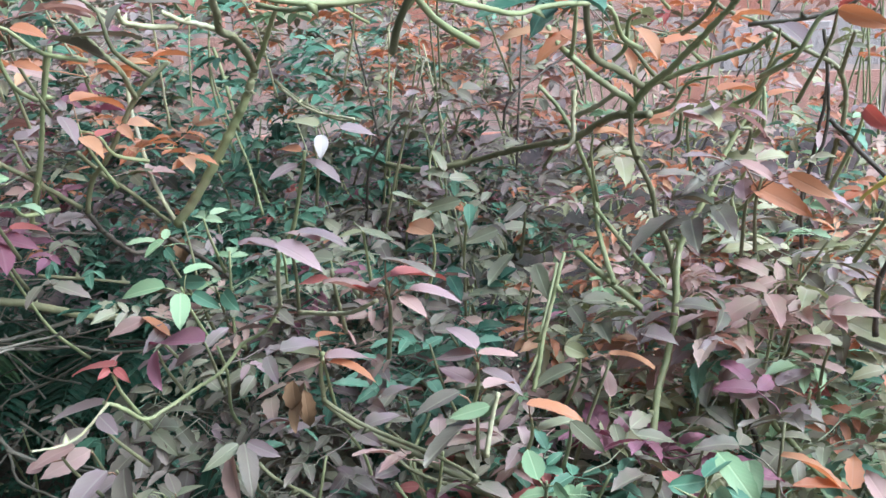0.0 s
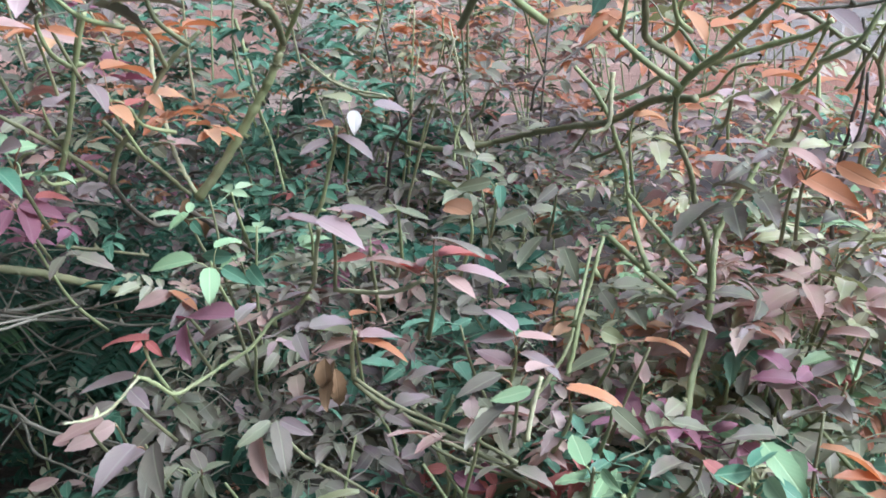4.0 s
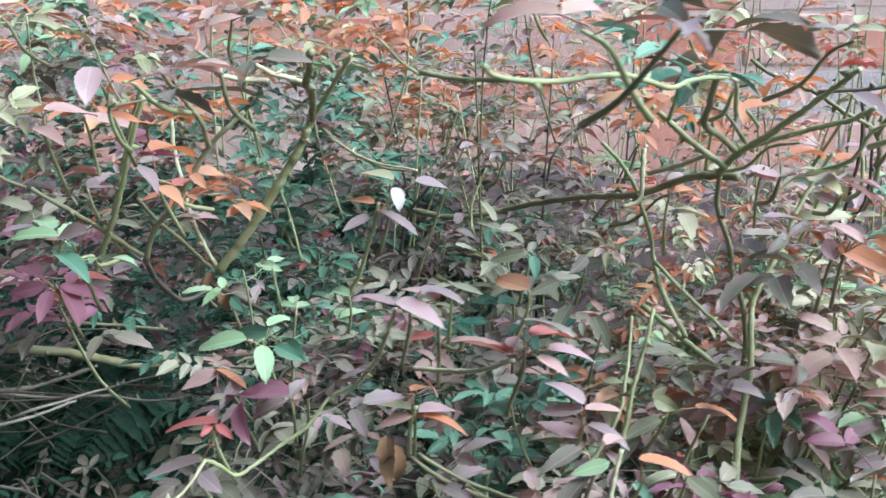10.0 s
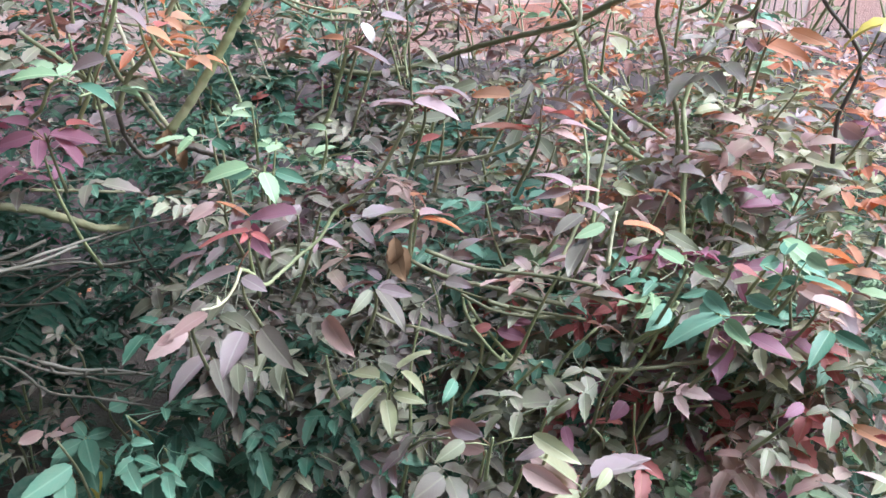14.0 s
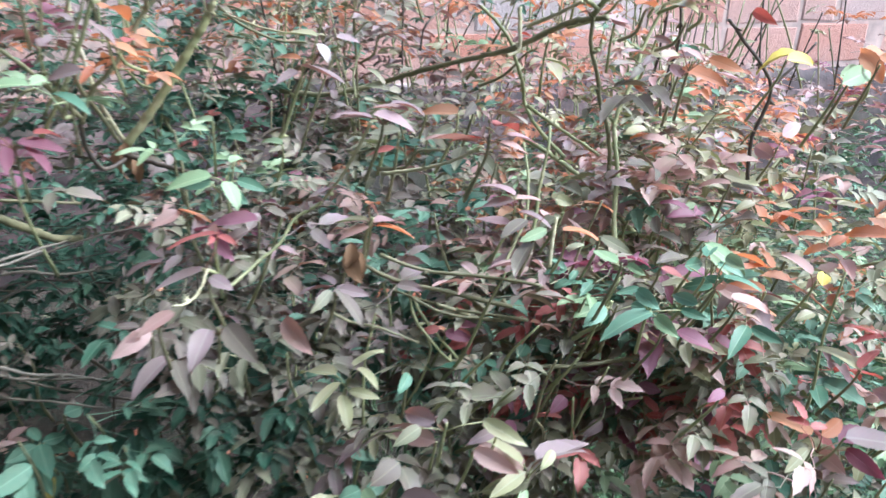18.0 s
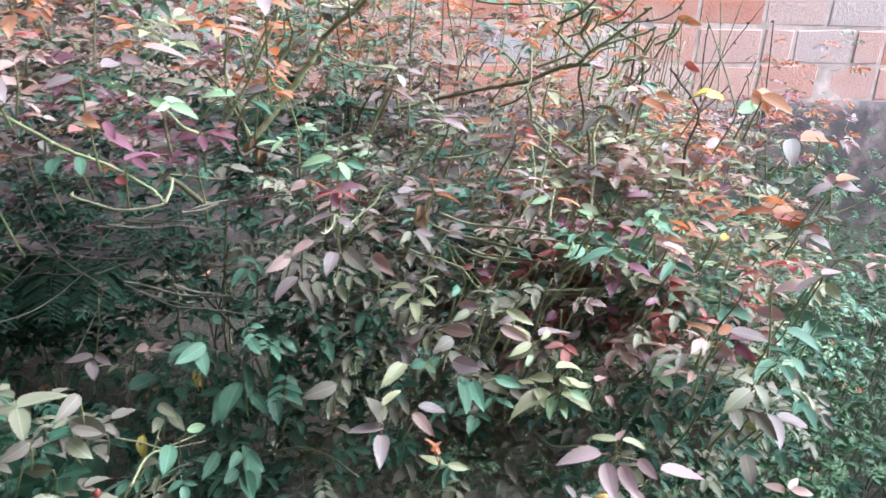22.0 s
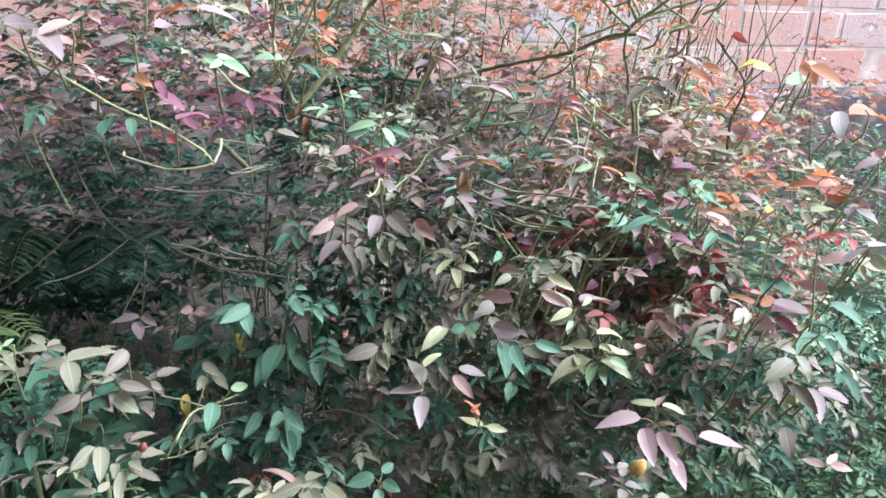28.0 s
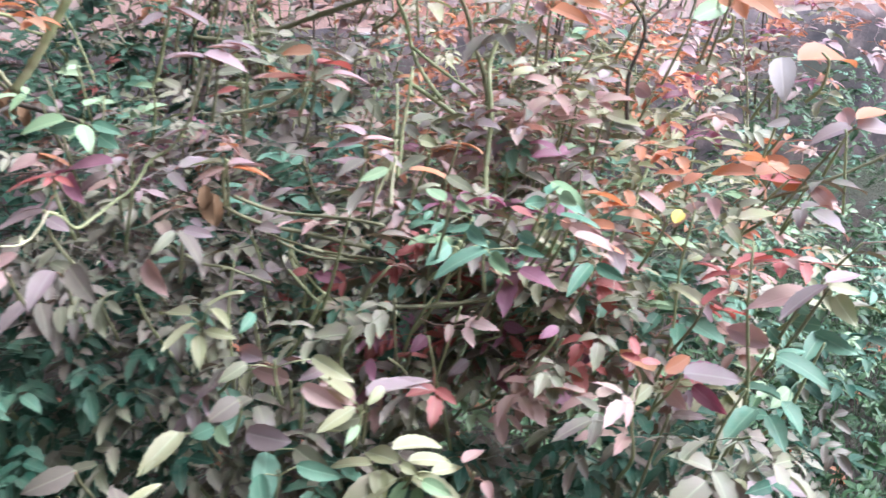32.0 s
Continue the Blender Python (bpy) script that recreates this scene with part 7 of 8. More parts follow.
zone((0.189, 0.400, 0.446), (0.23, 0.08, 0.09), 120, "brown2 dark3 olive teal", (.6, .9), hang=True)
zone((0.437, 0.480, 0.545), (0.14, 0.10, 0.07), 40, "teal2 dark3 moss3", (.5, .85))
zone((0.054, 0.950, 0.703), (0.30, 0.15, 0.12), 150, "lilac2 brown2 rust2 pale2 teal lime", (.5, .8))
zone((0.252, 0.750, 0.756), (0.19, 0.12, 0.09), 130, "pale3 olive rust2 pink2", (.45, .7))
zone((0.422, 0.650, 0.781), (0.15, 0.12, 0.07), 50, "rust2 lilac2 pink pale", (.5, .8))
zone((0.324, 0.500, 0.708), (0.17, 0.10, 0.07), 110, "rust pink3 pale3 lime olive", (.5, .85))
zone((-0.521, 0.750, 0.810), (0.18, 0.15, 0.11), 80, "mauve2 olive teal pink wine", (.55, .85))
zone((-0.160, 1.200, 0.780), (0.27, 0.20, 0.12), 90, "mauve2 brown2 rust teal", (.55, .85))
zone((-0.607, 0.620, 0.378), (0.13, 0.08, 0.06), 35, "dark3 olive", (.7, 1.0), hang=True)
zone((-0.196, 0.620, 0.600), (0.13, 0.06, 0.08), 60, "brown2 dark1 olive mauve", (.5, .8), hang=True)
zone((-0.761, 0.950, 0.700), (0.16, 0.15, 0.11), 60, "mauve2 brown2 wine", (.5, .85))
# the hollow's deep shade is put into these near-black green leaves
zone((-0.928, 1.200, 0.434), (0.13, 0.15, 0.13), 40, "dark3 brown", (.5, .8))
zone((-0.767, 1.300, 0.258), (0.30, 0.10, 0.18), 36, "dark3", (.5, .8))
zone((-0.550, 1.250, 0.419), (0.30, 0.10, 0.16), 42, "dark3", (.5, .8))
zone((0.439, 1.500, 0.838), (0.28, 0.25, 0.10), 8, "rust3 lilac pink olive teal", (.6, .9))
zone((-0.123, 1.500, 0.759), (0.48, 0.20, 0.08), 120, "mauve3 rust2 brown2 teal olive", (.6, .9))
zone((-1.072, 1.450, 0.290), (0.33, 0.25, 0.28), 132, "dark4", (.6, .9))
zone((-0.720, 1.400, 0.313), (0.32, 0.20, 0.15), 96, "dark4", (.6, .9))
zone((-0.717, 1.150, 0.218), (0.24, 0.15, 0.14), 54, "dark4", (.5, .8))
zone((-0.821, 1.500, 0.762), (0.22, 0.25, 0.10), 90, "mauve2 brown2 rust olive teal", (.6, .9))
zone((0.167, 0.680, 0.588), (0.23, 0.06, 0.10), 90, "pink pale olive lime olive red olive pale", (.5, .8))
zone((0.150, 0.850, 0.626), (0.16, 0.08, 0.07), 90, "pink pale olive lime mauve olive teal", (.5, .8))
# dark weights deepen the inner gaps, as shade would
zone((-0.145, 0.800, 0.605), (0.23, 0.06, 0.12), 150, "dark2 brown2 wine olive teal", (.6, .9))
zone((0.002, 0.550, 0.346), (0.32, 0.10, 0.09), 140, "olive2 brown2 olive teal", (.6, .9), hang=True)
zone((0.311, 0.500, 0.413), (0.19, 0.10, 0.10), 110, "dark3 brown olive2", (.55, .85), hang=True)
zone((-0.019, 0.480, 0.396), (0.27, 0.08, 0.07), 110, "olive2 brown2 olive teal", (.6, .9), hang=True)
zone((0.696, 0.750, 0.416), (0.12, 0.15, 0.11), 110, "lime2 teal2 olive", (.35, .55))
zone((0.202, 0.950, 0.867), (0.19, 0.15, 0.06), 22, "rust2 mauve2 pink2 pale olive teal", (.55, .85))
zone((0.314, 0.800, 0.673), (0.17, 0.15, 0.07), 90, "pale2 olive2 rust pink2 mauve olive teal", (.5, .8))
# more backing leaves whose dark colour imitates shade in the hollow
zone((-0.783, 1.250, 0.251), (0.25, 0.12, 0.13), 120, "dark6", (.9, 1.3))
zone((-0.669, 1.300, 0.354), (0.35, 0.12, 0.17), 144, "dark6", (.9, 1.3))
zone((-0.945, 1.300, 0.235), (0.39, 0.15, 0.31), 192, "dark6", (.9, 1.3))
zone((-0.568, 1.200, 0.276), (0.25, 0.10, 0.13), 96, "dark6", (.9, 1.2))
zone((-0.482, 1.250, 0.628), (0.33, 0.15, 0.10), 120, "brown3 mauve2 teal2 dark2", (.6, .9))
zone((-0.538, 1.100, 0.902), (0.31, 0.20, 0.08), 150, "mauve2 brown2 rust teal2 pale", (.6, .9))
zone((-0.101, 1.150, 0.899), (0.31, 0.20, 0.08), 130, "rust2 mauve pale2 brown2 teal", (.6, .9))
zone((0.261, 1.250, 0.870), (0.23, 0.15, 0.08), 20, "rust3 pale mauve olive", (.55, .8))
zone((-0.594, 0.800, 0.976), (0.19, 0.12, 0.05), 60, "mauve2 rust2 pink teal", (.6, .9))
zone((-0.314, 0.850, 0.968), (0.20, 0.12, 0.05), 60, "rust2 pale teal2 mauve lime", (.6, .9))
zone((-0.777, 1.200, 0.689), (0.20, 0.15, 0.11), 130, "brown2 dark3 wine", (.7, 1.0))
zone((0.537, 0.620, 0.113), (0.31, 0.10, 0.11), 80, "dark6 moss", (.5, .8))
zone((0.937, 0.900, 0.060), (0.26, 0.12, 0.19), 120, "teal2 lime moss4", (.4, .65))
zone((-0.002, 1.000, 0.863), (0.22, 0.12, 0.04), 60, "rust2 mauve2 pale teal2 pink olive", (.5, .8))
zone((0.237, 0.830, 0.789), (0.10, 0.10, 0.06), 30, "pink2 rust2 mauve pale olive teal", (.5, .8))
zone((0.266, 0.800, 0.655), (0.24, 0.12, 0.06), 80, "rust3 pink3 pale2 mauve", (.45, .75))
zone((0.430, 0.600, 0.590), (0.12, 0.10, 0.07), 80, "lime teal2 pale2 pink rust", (.45, .75))
zone((0.618, 0.850, 0.736), (0.15, 0.12, 0.06), 70, "rust2 mauve2 wine lilac olive", (.5, .8))
zone((0.649, 1.100, 0.649), (0.21, 0.15, 0.08), 50, "rust2 mauve3 brown2 olive", (.5, .8))
zone((0.797, 0.950, 0.596), (0.12, 0.12, 0.07), 60, "moss4 olive teal", (.5, .8))
zone((0.779, 1.000, 0.811), (0.11, 0.15, 0.07), 25, "rust2 mauve pale", (.5, .7))
zone((-0.683, 1.000, 0.627), (0.14, 0.12, 0.11), 70, "dark3 brown2 mauve", (.5, .8))
zone((-0.030, 0.900, 0.713), (0.15, 0.10, 0.05), 70, "teal2 olive2 brown2 mauve olive", (.5, .8))
zone((-0.162, 1.000, 0.819), (0.13, 0.15, 0.06), 70, "olive2 teal2 rust2 brown olive", (.5, .8))
zone((0.287, 1.000, 0.769), (0.13, 0.15, 0.06), 15, "rust3 pink mauve2 olive pale olive teal", (.5, .85))
zone((-0.876, 0.780, 0.312), (0.11, 0.08, 0.14), 55, "dark3 broad3 moss", (.7, 1.1))
zone((-0.822, 0.620, 0.207), (0.14, 0.08, 0.08), 45, "dark2 moss2 broad2", (.7, 1.1))
zone((0.244, 0.780, 0.713), (0.26, 0.12, 0.10), 110, "pale2 lilac2 rust2 pink olive", (.45, .75))
zone((0.159, 0.450, 0.687), (0.16, 0.08, 0.07), 65, "pale2 lilac2 teal2 olive", (.5, .8))
zone((0.222, 0.620, 0.716), (0.18, 0.08, 0.07), 30, "pale2 lilac olive2 lime", (.5, .75))
# dark in these low hanging zones imitates the shade under the front leaves
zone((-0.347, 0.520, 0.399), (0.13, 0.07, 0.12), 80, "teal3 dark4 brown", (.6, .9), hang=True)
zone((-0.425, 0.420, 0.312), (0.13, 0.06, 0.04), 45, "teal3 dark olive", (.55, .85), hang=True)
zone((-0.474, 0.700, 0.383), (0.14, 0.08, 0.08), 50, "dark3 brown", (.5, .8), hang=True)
zone((0.429, 0.900, 0.706), (0.23, 0.12, 0.10), 40, "pale2 rust2 lilac2 olive", (.5, .75))
zone((0.287, 0.800, 0.780), (0.08, 0.10, 0.08), 45, "lilac2 pale2 lime rust olive teal", (.5, .8))
zone((-0.501, 0.950, 0.765), (0.12, 0.10, 0.11), 70, "teal2 olive2 rust mauve olive", (.5, .8))
# shade at the back of the hollow, again put into the leaf colour
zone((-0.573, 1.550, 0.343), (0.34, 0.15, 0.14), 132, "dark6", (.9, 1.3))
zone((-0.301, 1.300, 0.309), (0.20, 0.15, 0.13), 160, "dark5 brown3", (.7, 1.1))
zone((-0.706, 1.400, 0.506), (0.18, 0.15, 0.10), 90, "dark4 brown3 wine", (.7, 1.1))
zone((-0.515, 1.100, 0.735), (0.16, 0.12, 0.12), 150, "teal3 dark3 brown3 mauve", (.7, 1.0))
zone((-0.277, 0.950, 0.719), (0.10, 0.10, 0.07), 80, "teal4 dark2 brown olive", (.7, 1.05))
zone((-0.116, 1.050, 0.679), (0.11, 0.10, 0.07), 80, "dark3 brown3 wine", (.7, 1.0))
zone((0.187, 0.780, 0.674), (0.12, 0.08, 0.04), 50, "teal2 lime pale2 lilac pink pale olive", (.5, .75))
zone((-0.499, 0.720, 0.982), (0.19, 0.10, 0.04), 60, "rust2 pale lilac teal lime", (.5, .8))
zone((-0.123, 0.820, 0.969), (0.28, 0.10, 0.05), 85, "rust3 pale2 lime lilac teal", (.5, .75))
zone((0.181, 0.850, 0.961), (0.14, 0.10, 0.05), 14, "rust3 pale lilac", (.5, .7))
zone((0.076, 0.440, 0.723), (0.10, 0.06, 0.04), 50, "teal2 lilac2 pale2 olive olive", (.55, .85))
zone((-0.579, 0.820, 0.928), (0.16, 0.10, 0.04), 80, "mauve teal2 brown2 olive rust", (.5, .8))
zone((-0.164, 0.600, 0.746), (0.16, 0.06, 0.05), 50, "brown1 dark1 pink lilac olive", (.5, .75))
zone((0.204, 0.500, 0.548), (0.08, 0.06, 0.08), 60, "teal2 red olive pale lime pink pink olive", (.55, .85))
zone((-0.672, 0.740, 0.225), (0.19, 0.07, 0.11), 80, "dark3 moss2 teal3", (.7, 1.0), hang=True)
zone((-0.608, 0.560, 0.187), (0.15, 0.07, 0.05), 50, "dark2 moss2 teal2 olive", (.7, 1.0), hang=True)
zone((-0.410, 0.600, 0.238), (0.16, 0.07, 0.08), 50, "teal4 dark2 brown", (.6, .9), hang=True)
zone((0.310, 1.100, 0.810), (0.14, 0.12, 0.08), 12, "lilac3 pale2 rust olive teal", (.5, .75))
zone((-0.760, 1.150, 0.880), (0.30, 0.34, 0.06), 190, "mauve2 brown3 teal olive2 wine", (.6, .95))
zone((-1.033, 1.350, 0.545), (0.13, 0.15, 0.14), 120, "dark2 brown3 mauve2 teal", (.6, .95))
zone((0.035, 0.420, 0.650), (0.13, 0.05, 0.06), 70, "olive2 red pink brown2 lime", (.5, .8))
zone((0.127, 0.420, 0.642), (0.11, 0.05, 0.06), 60, "olive2 pink mauve pale lime teal", (.5, .8))
zone((0.066, 0.340, 0.674), (0.14, 0.05, 0.05), 80, "olive2 pink2 lime teal mauve wine", (.5, .8))
zone((-0.035, 0.360, 0.670), (0.12, 0.05, 0.05), 60, "wine olive2 pink brown lime", (.5, .8))
zone((0.285, 1.000, 0.898), (0.22, 0.15, 0.06), 45, "rust4 pink2 pale red olive", (.55, .85))

for name, leaves in FILL.items():
    leaves.build(BUSHES[name])


# ---- stems that carry the bushes out of the soil ----
def basal(x, y, kind, r, top):
    cane(kind, r, r * 0.7, (x, y, -0.03), (x + RND.uniform(-0.03, 0.03), y + RND.uniform(-0.03, 0.03), top[2] * 0.5), top)


for _ in range(40):
    x, y = RND.uniform(-0.38, 0.5), RND.uniform(0.78, 1.5)
    basal(x, y, RND.choice(("dark", "dark", "olive", "olive", "green", "grey")), RND.uniform(0.0025, 0.0045), (x * 1.15 + RND.uniform(-0.08, 0.08), y + RND.uniform(-0.12, 0.05), RND.uniform(0.45, 0.66)))


# thin stems rising through the back of the bushes, and twigs crossing the hollow
for _ in range(120):
    x, y, z = RND.uniform(-0.3, 0.75), RND.uniform(0.85, 1.5), RND.uniform(0.5, 0.66)
    dx, dy = RND.gauss(0, 0.05), RND.gauss(0, 0.05)
    h = RND.uniform(0.16, 0.36)
    cane(RND.choice(("green", "green", "green", "pale", "olive", "dark")), RND.uniform(0.0018, 0.0032), 0.0013, (x, y, z), (x + dx * 0.7, y + dy * 0.4, z + h * 0.5), (x + dx * 1.6, y + dy, z + h))
for _ in range(16):
    x, y, z = RND.uniform(-1.15, -0.5), RND.uniform(0.62, 1.1), RND.uniform(0.42, 0.76)
    dx, dz = RND.uniform(0.15, 0.4), RND.uniform(-0.2, 0.2)
    cane(RND.choice(("grey", "dark", "dark")), RND.uniform(0.001, 0.0018), 0.0007, (x + dx, y + 0.03, z), (x + dx * 0.6, y + RND.uniform(-0.04, 0.04), z + dz * 0.2 + 0.02), (x + dx * 0.25, y, z + dz * 0.7), (x, y - 0.03, z + dz + RND.uniform(-0.03, 0.03)))


# ---- ferns in the hollow ----
def frond_mesh(name, length, width, palette, seed, droop):
    """A fern frond along +y: an arching stalk with paired, toothed pinnae."""
    rnd = random.Random(seed)
    pts = [Vector((0.01 * math.sin(3 * s) * length, s * length, length * (0.45 * s - droop * s * s))) for s in [i / 10 for i in range(11)]]
    tv, tf = tube_data(pts, [0.0018 * (1 - 0.07 * i) for i in range(11)], 5)
    vs, fs, uv = list(tv), list(tf), [(0.5, 0.5)] * len(tv)
    pairs = 19
    for i in range(pairs):
        s = 0.14 + 0.85 * i / (pairs - 1)
        at = Vector((0.01 * math.sin(3 * s) * length, s * length, length * (0.45 * s - droop * s * s)))
        slope = 0.45 - 2 * droop * s
        size = width * math.sin(math.pi * min(1.0, 0.18 + 0.84 * s)) ** 0.8 * rnd.uniform(0.9, 1.08) + 0.006
        for side in (-1, 1):
            lv, lf, lu = leaflet(size, size * 0.24, 0.15, 0.35, rnd.uniform(-1, 1), rows=8, teeth=0.16)
            m = Matrix.Translation(at) @ Euler((math.atan(slope), 0, 0)).to_matrix().to_4x4() @ Euler((rnd.uniform(-0.35, 0.0), side * 0.15, -side * rnd.uniform(1.1, 1.3))).to_matrix().to_4x4()
            base = len(vs)
            vs.extend(tuple(m @ Vector(v)) for v in lv)
            fs.extend(tuple(base + k for k in f) for f in lf)
            uv.extend(map(tuple, lu))
    return mesh_from(name, np.array(vs), fs, LEAF[palette], np.array(uv))


def fern_at(label, palette, fronds, seed):
    """A fern whose fronds rise from one crown on the ground, arch over and end where given: (where it turns over, its tip, width)."""
    base = Vector((sum(f[0][0] for f in fronds) / len(fronds) - 0.04, max(f[0][1] for f in fronds) + 0.06, 0.0))
    plant = thing("fern", base, label, "fern", "ferns")
    for i, (top, tip, width) in enumerate(fronds):
        a, b = Vector(top) - base, Vector(tip) - base
        d = b - a
        me = frond_mesh("frond", d.length, width, palette, seed * 31 + i, 0.45)
        y = d.normalized()
        xx = y.cross(Vector((0, 0, 1))).normalized()
        m = Matrix.Translation(a) @ Matrix((xx, y, xx.cross(y))).transposed().to_4x4()
        leaf_part = part("frond", me, plant, m)
        back = m.inverted()
        line = [back @ v for v in smooth_line([(0, 0, -0.02), a * 0.5 + Vector((0, 0, 0.06)), a], 5)]
        part("stalk", mesh_from("stalk", *tube_data(line, [0.0025] * len(line), 6), CANE["green"]), leaf_part)


fern_at("yellow-green fern arching out of the dark hollow", "frond", [((-0.870, 0.950, 0.360), (-0.722, 0.660, 0.340), 0.060), ((-0.911, 0.900, 0.334), (-0.770, 0.640, 0.312), 0.056), ((-0.868, 1.000, 0.320), (-0.695, 0.800, 0.344), 0.048)], 3)
fern_at("dark green fern at the back of the hollow", "moss", [((-0.930, 1.100, 0.455), (-0.783, 0.900, 0.417), 0.064), ((-0.924, 0.850, 0.277), (-0.744, 0.660, 0.306), 0.064), ((-0.932, 0.800, 0.245), (-0.771, 0.600, 0.240), 0.056), ((-0.774, 1.250, 0.373), (-0.791, 1.000, 0.375), 0.064)], 4)
fern_at("shaded green fern under the rose twigs", "dark", [((-0.653, 1.200, 0.397), (-0.653, 1.000, 0.343), 0.08), ((-0.550, 1.200, 0.379), (-0.615, 1.000, 0.352), 0.08), ((-0.756, 1.250, 0.369), (-0.747, 1.000, 0.329), 0.08)], 5)


# ---- broad-leaved plant at the foot of the hollow ----
def blade_mesh(length, width, seed):
    rnd = random.Random(seed)
    lv, lf, lu = leaflet(length, width, 0.12, 0.35, rnd.uniform(-1.5, 1.5), rows=12, teeth=0.0)
    tv, tf = tube_data([(0, -0.06, -0.03), (0, -0.02, -0.004), (0, length * 0.12, 0)], [0.003, 0.0028, 0.0015], 6)
    base = len(lv)
    return mesh_from("blade", np.concatenate([lv, np.array(tv)]), lf + [tuple(base + k for k in f) for f in tf], LEAF["broad"], np.concatenate([lu, np.full((len(tv), 2), 0.5)]))


def broadleaf_plant(at, height, leaves, seed, label):
    rnd = random.Random(seed)
    plant = thing("broadleaf_plant", at, label, "plant", "broad-leaved plants")
    part("stalk", mesh_from("stalk", *tube_data([(0, 0, -0.02), (0.005, 0, height * 0.4), (0, -0.01, height)], [0.006, 0.005, 0.003], 8), CANE["green"]), plant)
    for i in range(leaves):
        azimuth = i * 137.5 + rnd.uniform(-25, 25)
        f = i / leaves
        size = rnd.uniform(0.11, 0.16)
        r = 0.035 + 0.03 * f
        part("leaf", blade_mesh(size, size * rnd.uniform(0.5, 0.62), seed + i), plant, turn_to((-r * math.sin(radians(azimuth)), r * math.cos(radians(azimuth)), height * (1.0 - 0.6 * f)), azimuth, 50 - 55 * f + rnd.uniform(-18, 18), rnd.uniform(-30, 30), 1.0))


broadleaf_plant((-0.69, 0.57, 0.0), 0.33, 14, 60, "low plant with broad smooth dark green leaves")
broadleaf_plant((-0.84, 0.6, 0.0), 0.3, 12, 90, "low plant with broad smooth dark green leaves")
broadleaf_plant((-0.6, 0.56, 0.0), 0.3, 12, 120, "low plant with broad smooth dark green leaves")


# ---- low green growth on the ground before the wall, and grass ----
def low_growth():
    patch = Foliage()
    rnd = random.Random(21)
    for _ in range(1500):
        x, y = rnd.uniform(0.3, 1.9), rnd.uniform(0.7, 1.92)
        if x < 0.3 + 0.25 * (1.2 - y):
            continue
        z = rnd.uniform(0.03, 0.46) * (0.8 + 0.35 * noise.noise((x * 3, y * 3, 0)))
        patch.add("moss" if rnd.random() < 0.9 else "teal", 7, rnd.randrange(3), turn_to((x, y, z), rnd.uniform(0, 360), rnd.uniform(-5, 50), rnd.uniform(-20, 20), rnd.uniform(0.3, 0.55)))
    for _ in range(800):
        x, y = rnd.uniform(-0.15, 1.2), rnd.uniform(0.3, 0.95)
        patch.add("moss", 7, rnd.randrange(3), turn_to((x, y, rnd.uniform(0.02, 0.2)), rnd.uniform(0, 360), rnd.uniform(-5, 55), rnd.uniform(-20, 20), rnd.uniform(0.35, 0.6)))
    for palette, (vs, fs, us, _) in patch.data.items():
        tagged(new("ground_cover", mesh_from("ground_cover", np.concatenate(vs), fs, LEAF[palette], np.concatenate(us))), "low feathery green ground cover at the foot of the wall" if palette == "moss" else "small blue-green leaves among low green ground cover", "ground cover", kind="stuff")


low_growth()


def grass():
    rnd = random.Random(5)
    vs, fs, uv = [], [], []
    for _ in range(5000):
        x, y = rnd.uniform(-0.05, 1.6), rnd.uniform(0.1, 1.4)
        h, a, w = rnd.uniform(0.05, 0.18), rnd.uniform(0, 6.28), rnd.uniform(0.0012, 0.0025)
        bend = rnd.uniform(0.1, 0.7) * h
        z0 = ground_height(x, y) - 0.01
        ca, sa = math.cos(a), math.sin(a)
        b = len(vs)
        for s in (0.0, 0.4, 0.75, 1.0):
            cx, cy, cz = x + ca * bend * s * s, y + sa * bend * s * s, z0 + h * (s - 0.25 * s * s)
            ww = w * (1 - s * 0.95)
            vs += [(cx - sa * ww, cy + ca * ww, cz), (cx + sa * ww, cy - ca * ww, cz)]
            uv += [(0.2, s), (0.8, s)]
        for k in range(3):
            fs.append((b + 2 * k, b + 2 * k + 1, b + 2 * k + 3, b + 2 * k + 2))
    tagged(new("grass", mesh_from("grass", vs, fs, LEAF["moss"], uv)), "thin green grass blades growing under the bushes", "grass", kind="stuff")


grass()


def litter():
    rnd = random.Random(9)
    patch = Foliage()
    for _ in range(420):
        x, y = rnd.uniform(-1.3, 1.3), rnd.uniform(0.0, 1.9)
        patch.add(rnd.choice(("brown", "brown", "olive", "rust")), 3, rnd.randrange(4), turn_to((x, y, ground_height(x, y) + 0.012), rnd.uniform(0, 360), rnd.uniform(-6, 10), rnd.uniform(-25, 25), rnd.uniform(0.5, 0.8)))
    for palette, (vs, fs, us, _) in patch.data.items():
        tagged(new("leaf_litter", mesh_from("leaf_litter", np.concatenate(vs), fs, LEAF[palette], np.concatenate(us))), "fallen dry %s rose leaves lying on the soil" % {"brown": "brown", "olive": "olive", "rust": "rusty"}[palette], "leaf litter", kind="stuff")


litter()


# ---- small things: buds, hip, flowers, yellowed and dead leaves ----
m_petal = plain("bud_pink", (0.72, 0.22, 0.3), 0.5, 0.2, 120.0)
m_faded = plain("petal_yellow_orange", (0.62, 0.36, 0.1), 0.6, 0.3, 120.0)
m_hip = plain("hip_dull_red", (0.28, 0.08, 0.06), 0.45, 0.25, 150.0)
m_white = plain("petal_white", (0.75, 0.75, 0.7), 0.6, 0.1, 100.0)
m_sepal = CANE["green"]


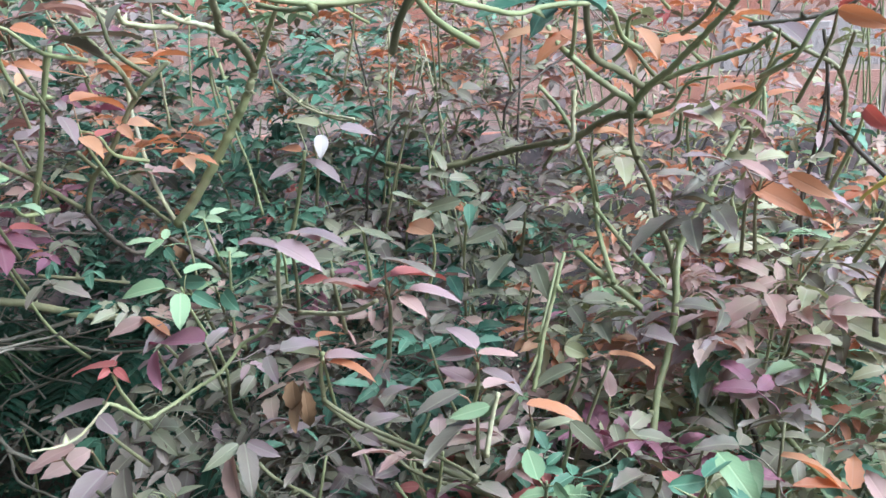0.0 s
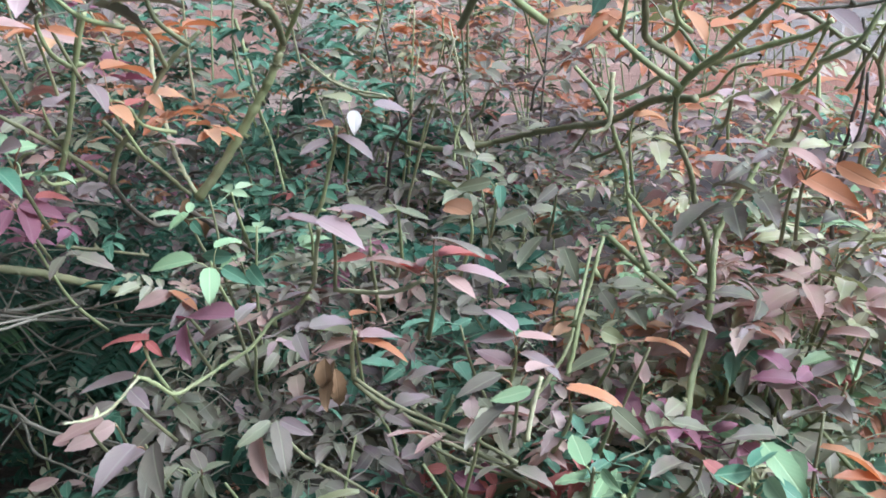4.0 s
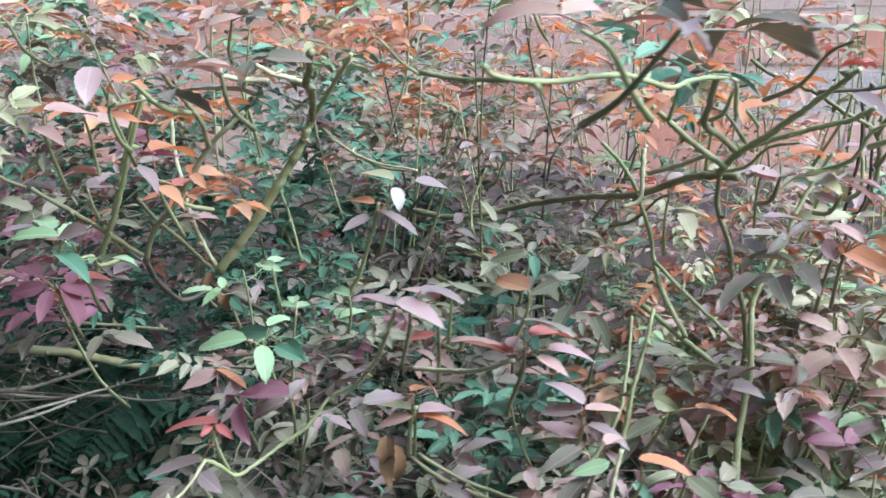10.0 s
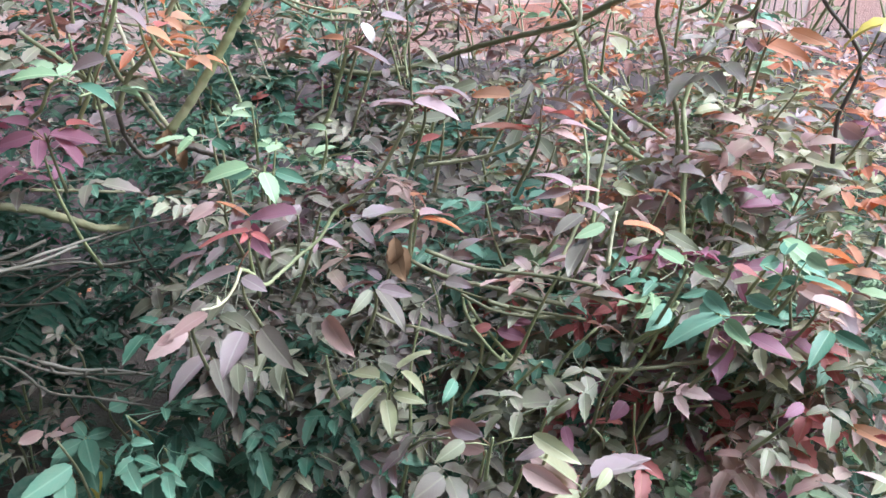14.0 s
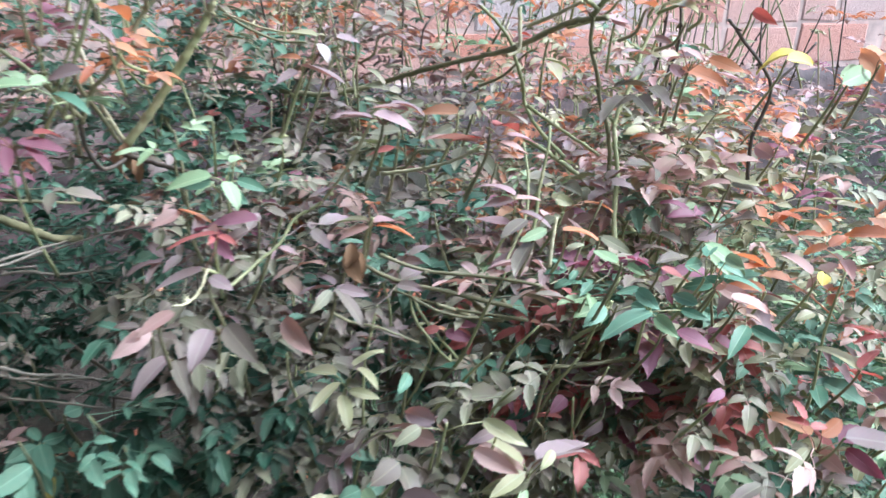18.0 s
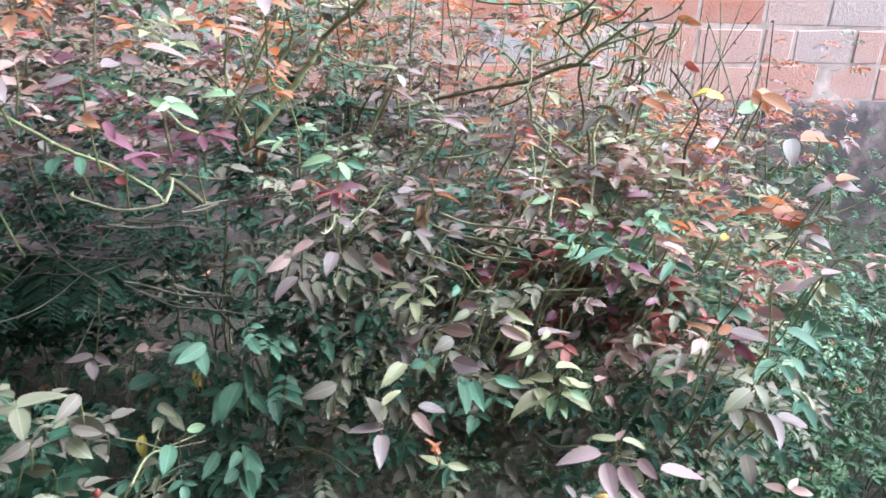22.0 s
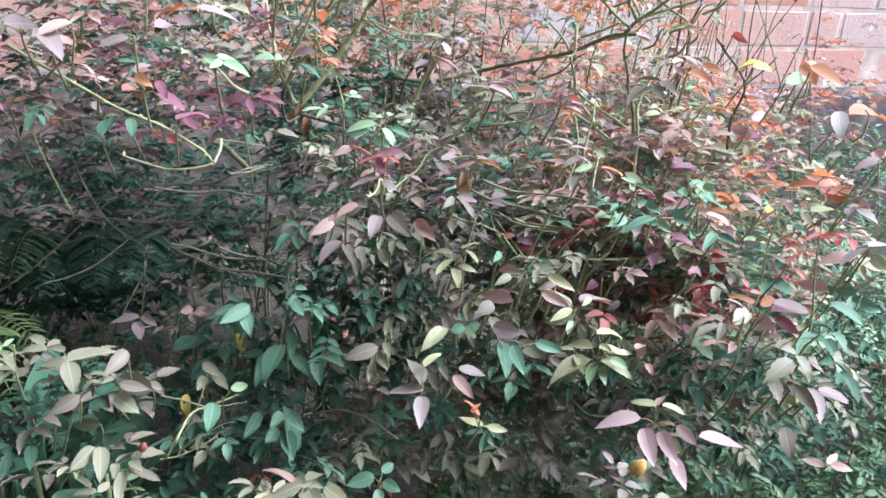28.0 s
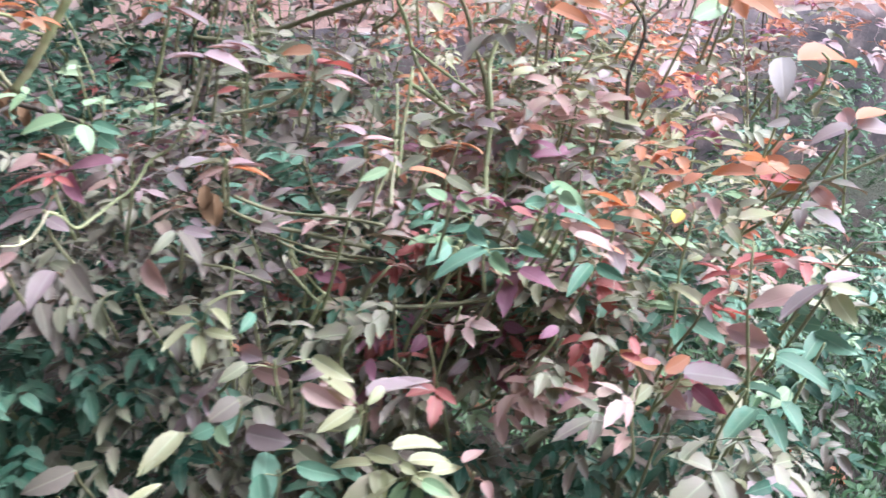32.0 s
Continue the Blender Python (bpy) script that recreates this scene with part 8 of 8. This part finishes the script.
def lathe(profile, sides=10, twist=0.0):
    vs, fs = [], []
    for i, (r, z) in enumerate(profile):
        for k in range(sides):
            a = 2 * math.pi * k / sides + twist * i
            vs.append((r * math.cos(a) * (1 + 0.12 * math.cos(5 * a)), r * math.sin(a), z))
    n = len(profile)
    for i in range(n - 1):
        for k in range(sides):
            fs.append((i * sides + k, i * sides + (k + 1) % sides, (i + 1) * sides + (k + 1) % sides, (i + 1) * sides + k))
    fs += [tuple(range(sides))[::-1], tuple((n - 1) * sides + k for k in range(sides))]
    return vs, fs


def flower_bud(name, at, m, label, size, category):
    """A bud or hip on a short stalk with five sepals, fixed to the bush that carries it."""
    ob = part(name, mesh_from(name, *lathe([(0.15 * size, 0), (0.42 * size, 0.25 * size), (0.5 * size, 0.6 * size), (0.36 * size, 1.05 * size), (0.1 * size, 1.45 * size)], 10, 0.12), m), BUSHES[owner(at)], Matrix.Translation(local(BUSHES[owner(at)], at)) @ Euler((0.3, 0.25, 0)).to_matrix().to_4x4(), label)
    part("stalk", mesh_from("stalk", *tube_data([(0, 0, 0), (0.002, 0.004, -0.025), (0.006, 0.012, -0.06)], [0.0012, 0.0012, 0.0014], 6), m_sepal), ob)
    lv, lf, lu = leaflet(size * 0.9, size * 0.3, 0.2, 0.5, 0, 5, 0.0)
    me = mesh_from("sepal", lv, lf, LEAF["olive"], lu)
    for k in range(5):
        part("sepal", me, ob, Euler((0.9, 0, 2 * math.pi * k / 5)).to_matrix().to_4x4())


flower_bud("bud", (-0.031, 0.749, 0.660), m_petal, "closed pink rose bud", 0.0085, "bud")
flower_bud("rose_hip", (-0.539, 0.430, 0.417), m_hip, "dull red withered rose hip", 0.011, "hip")
flower_bud("bud", (-0.016, 0.200, 0.497), m_faded, "faded yellow-orange rose bud", 0.017, "bud")


def single_leaf(at, palette, azimuth, up, size, label):
    lv, lf, lu = leaflet(0.045 * size, 0.024 * size, 0.3, 0.5, 1.0)
    bush = BUSHES[owner(at)]
    part("leaf", mesh_from("single_leaf", lv, lf, palette, lu), bush, turn_to(local(bush, at), azimuth, up, 10, 1.0), label)


m_yellow, m_dead = LEAF["yellow"], LEAF["dead"]
single_leaf((-0.488, 0.550, 0.415), m_yellow, 170, -60, 0.8, "small bright yellow leaf")
single_leaf((0.236, 0.490, 0.880), m_yellow, 80, -5, 0.85, "yellow leaf")
single_leaf((-0.411, 0.600, 0.480), m_yellow, 150, -50, 0.7, "small bright yellow leaf")
for at, turn in (((-0.321, 0.735, 0.760), 170), ((-0.314, 0.742, 0.745), 200), ((-0.328, 0.748, 0.75), 140), ((-0.147, 0.490, 0.745), 180), ((-0.142, 0.494, 0.735), 210)):
    single_leaf(at, m_dead, turn, -78, 0.7, "curled dead brown leaf")
blossom = thing("white_flower", (-0.77, 0.62, 0.0), "small white flowers on thin green stalks", "flower")
for k in range(9):
    at = (RND.uniform(-0.05, 0.05), RND.uniform(-0.05, 0.05), 0.25 + RND.uniform(-0.03, 0.05))
    part("stalk", mesh_from("stalk", *tube_data([(at[0] * 0.3, at[1] * 0.3, -0.02), (at[0] * 0.6, at[1] * 0.6, 0.12), at], [0.001, 0.001, 0.0008], 5), m_sepal), blossom)
    part("petals", mesh_from("petals", *lathe([(0.001, 0), (0.003, 0.002), (0.0065, 0.0035), (0.006, 0.0045), (0.001, 0.003)], 10), m_white), blossom, Matrix.Translation(at))
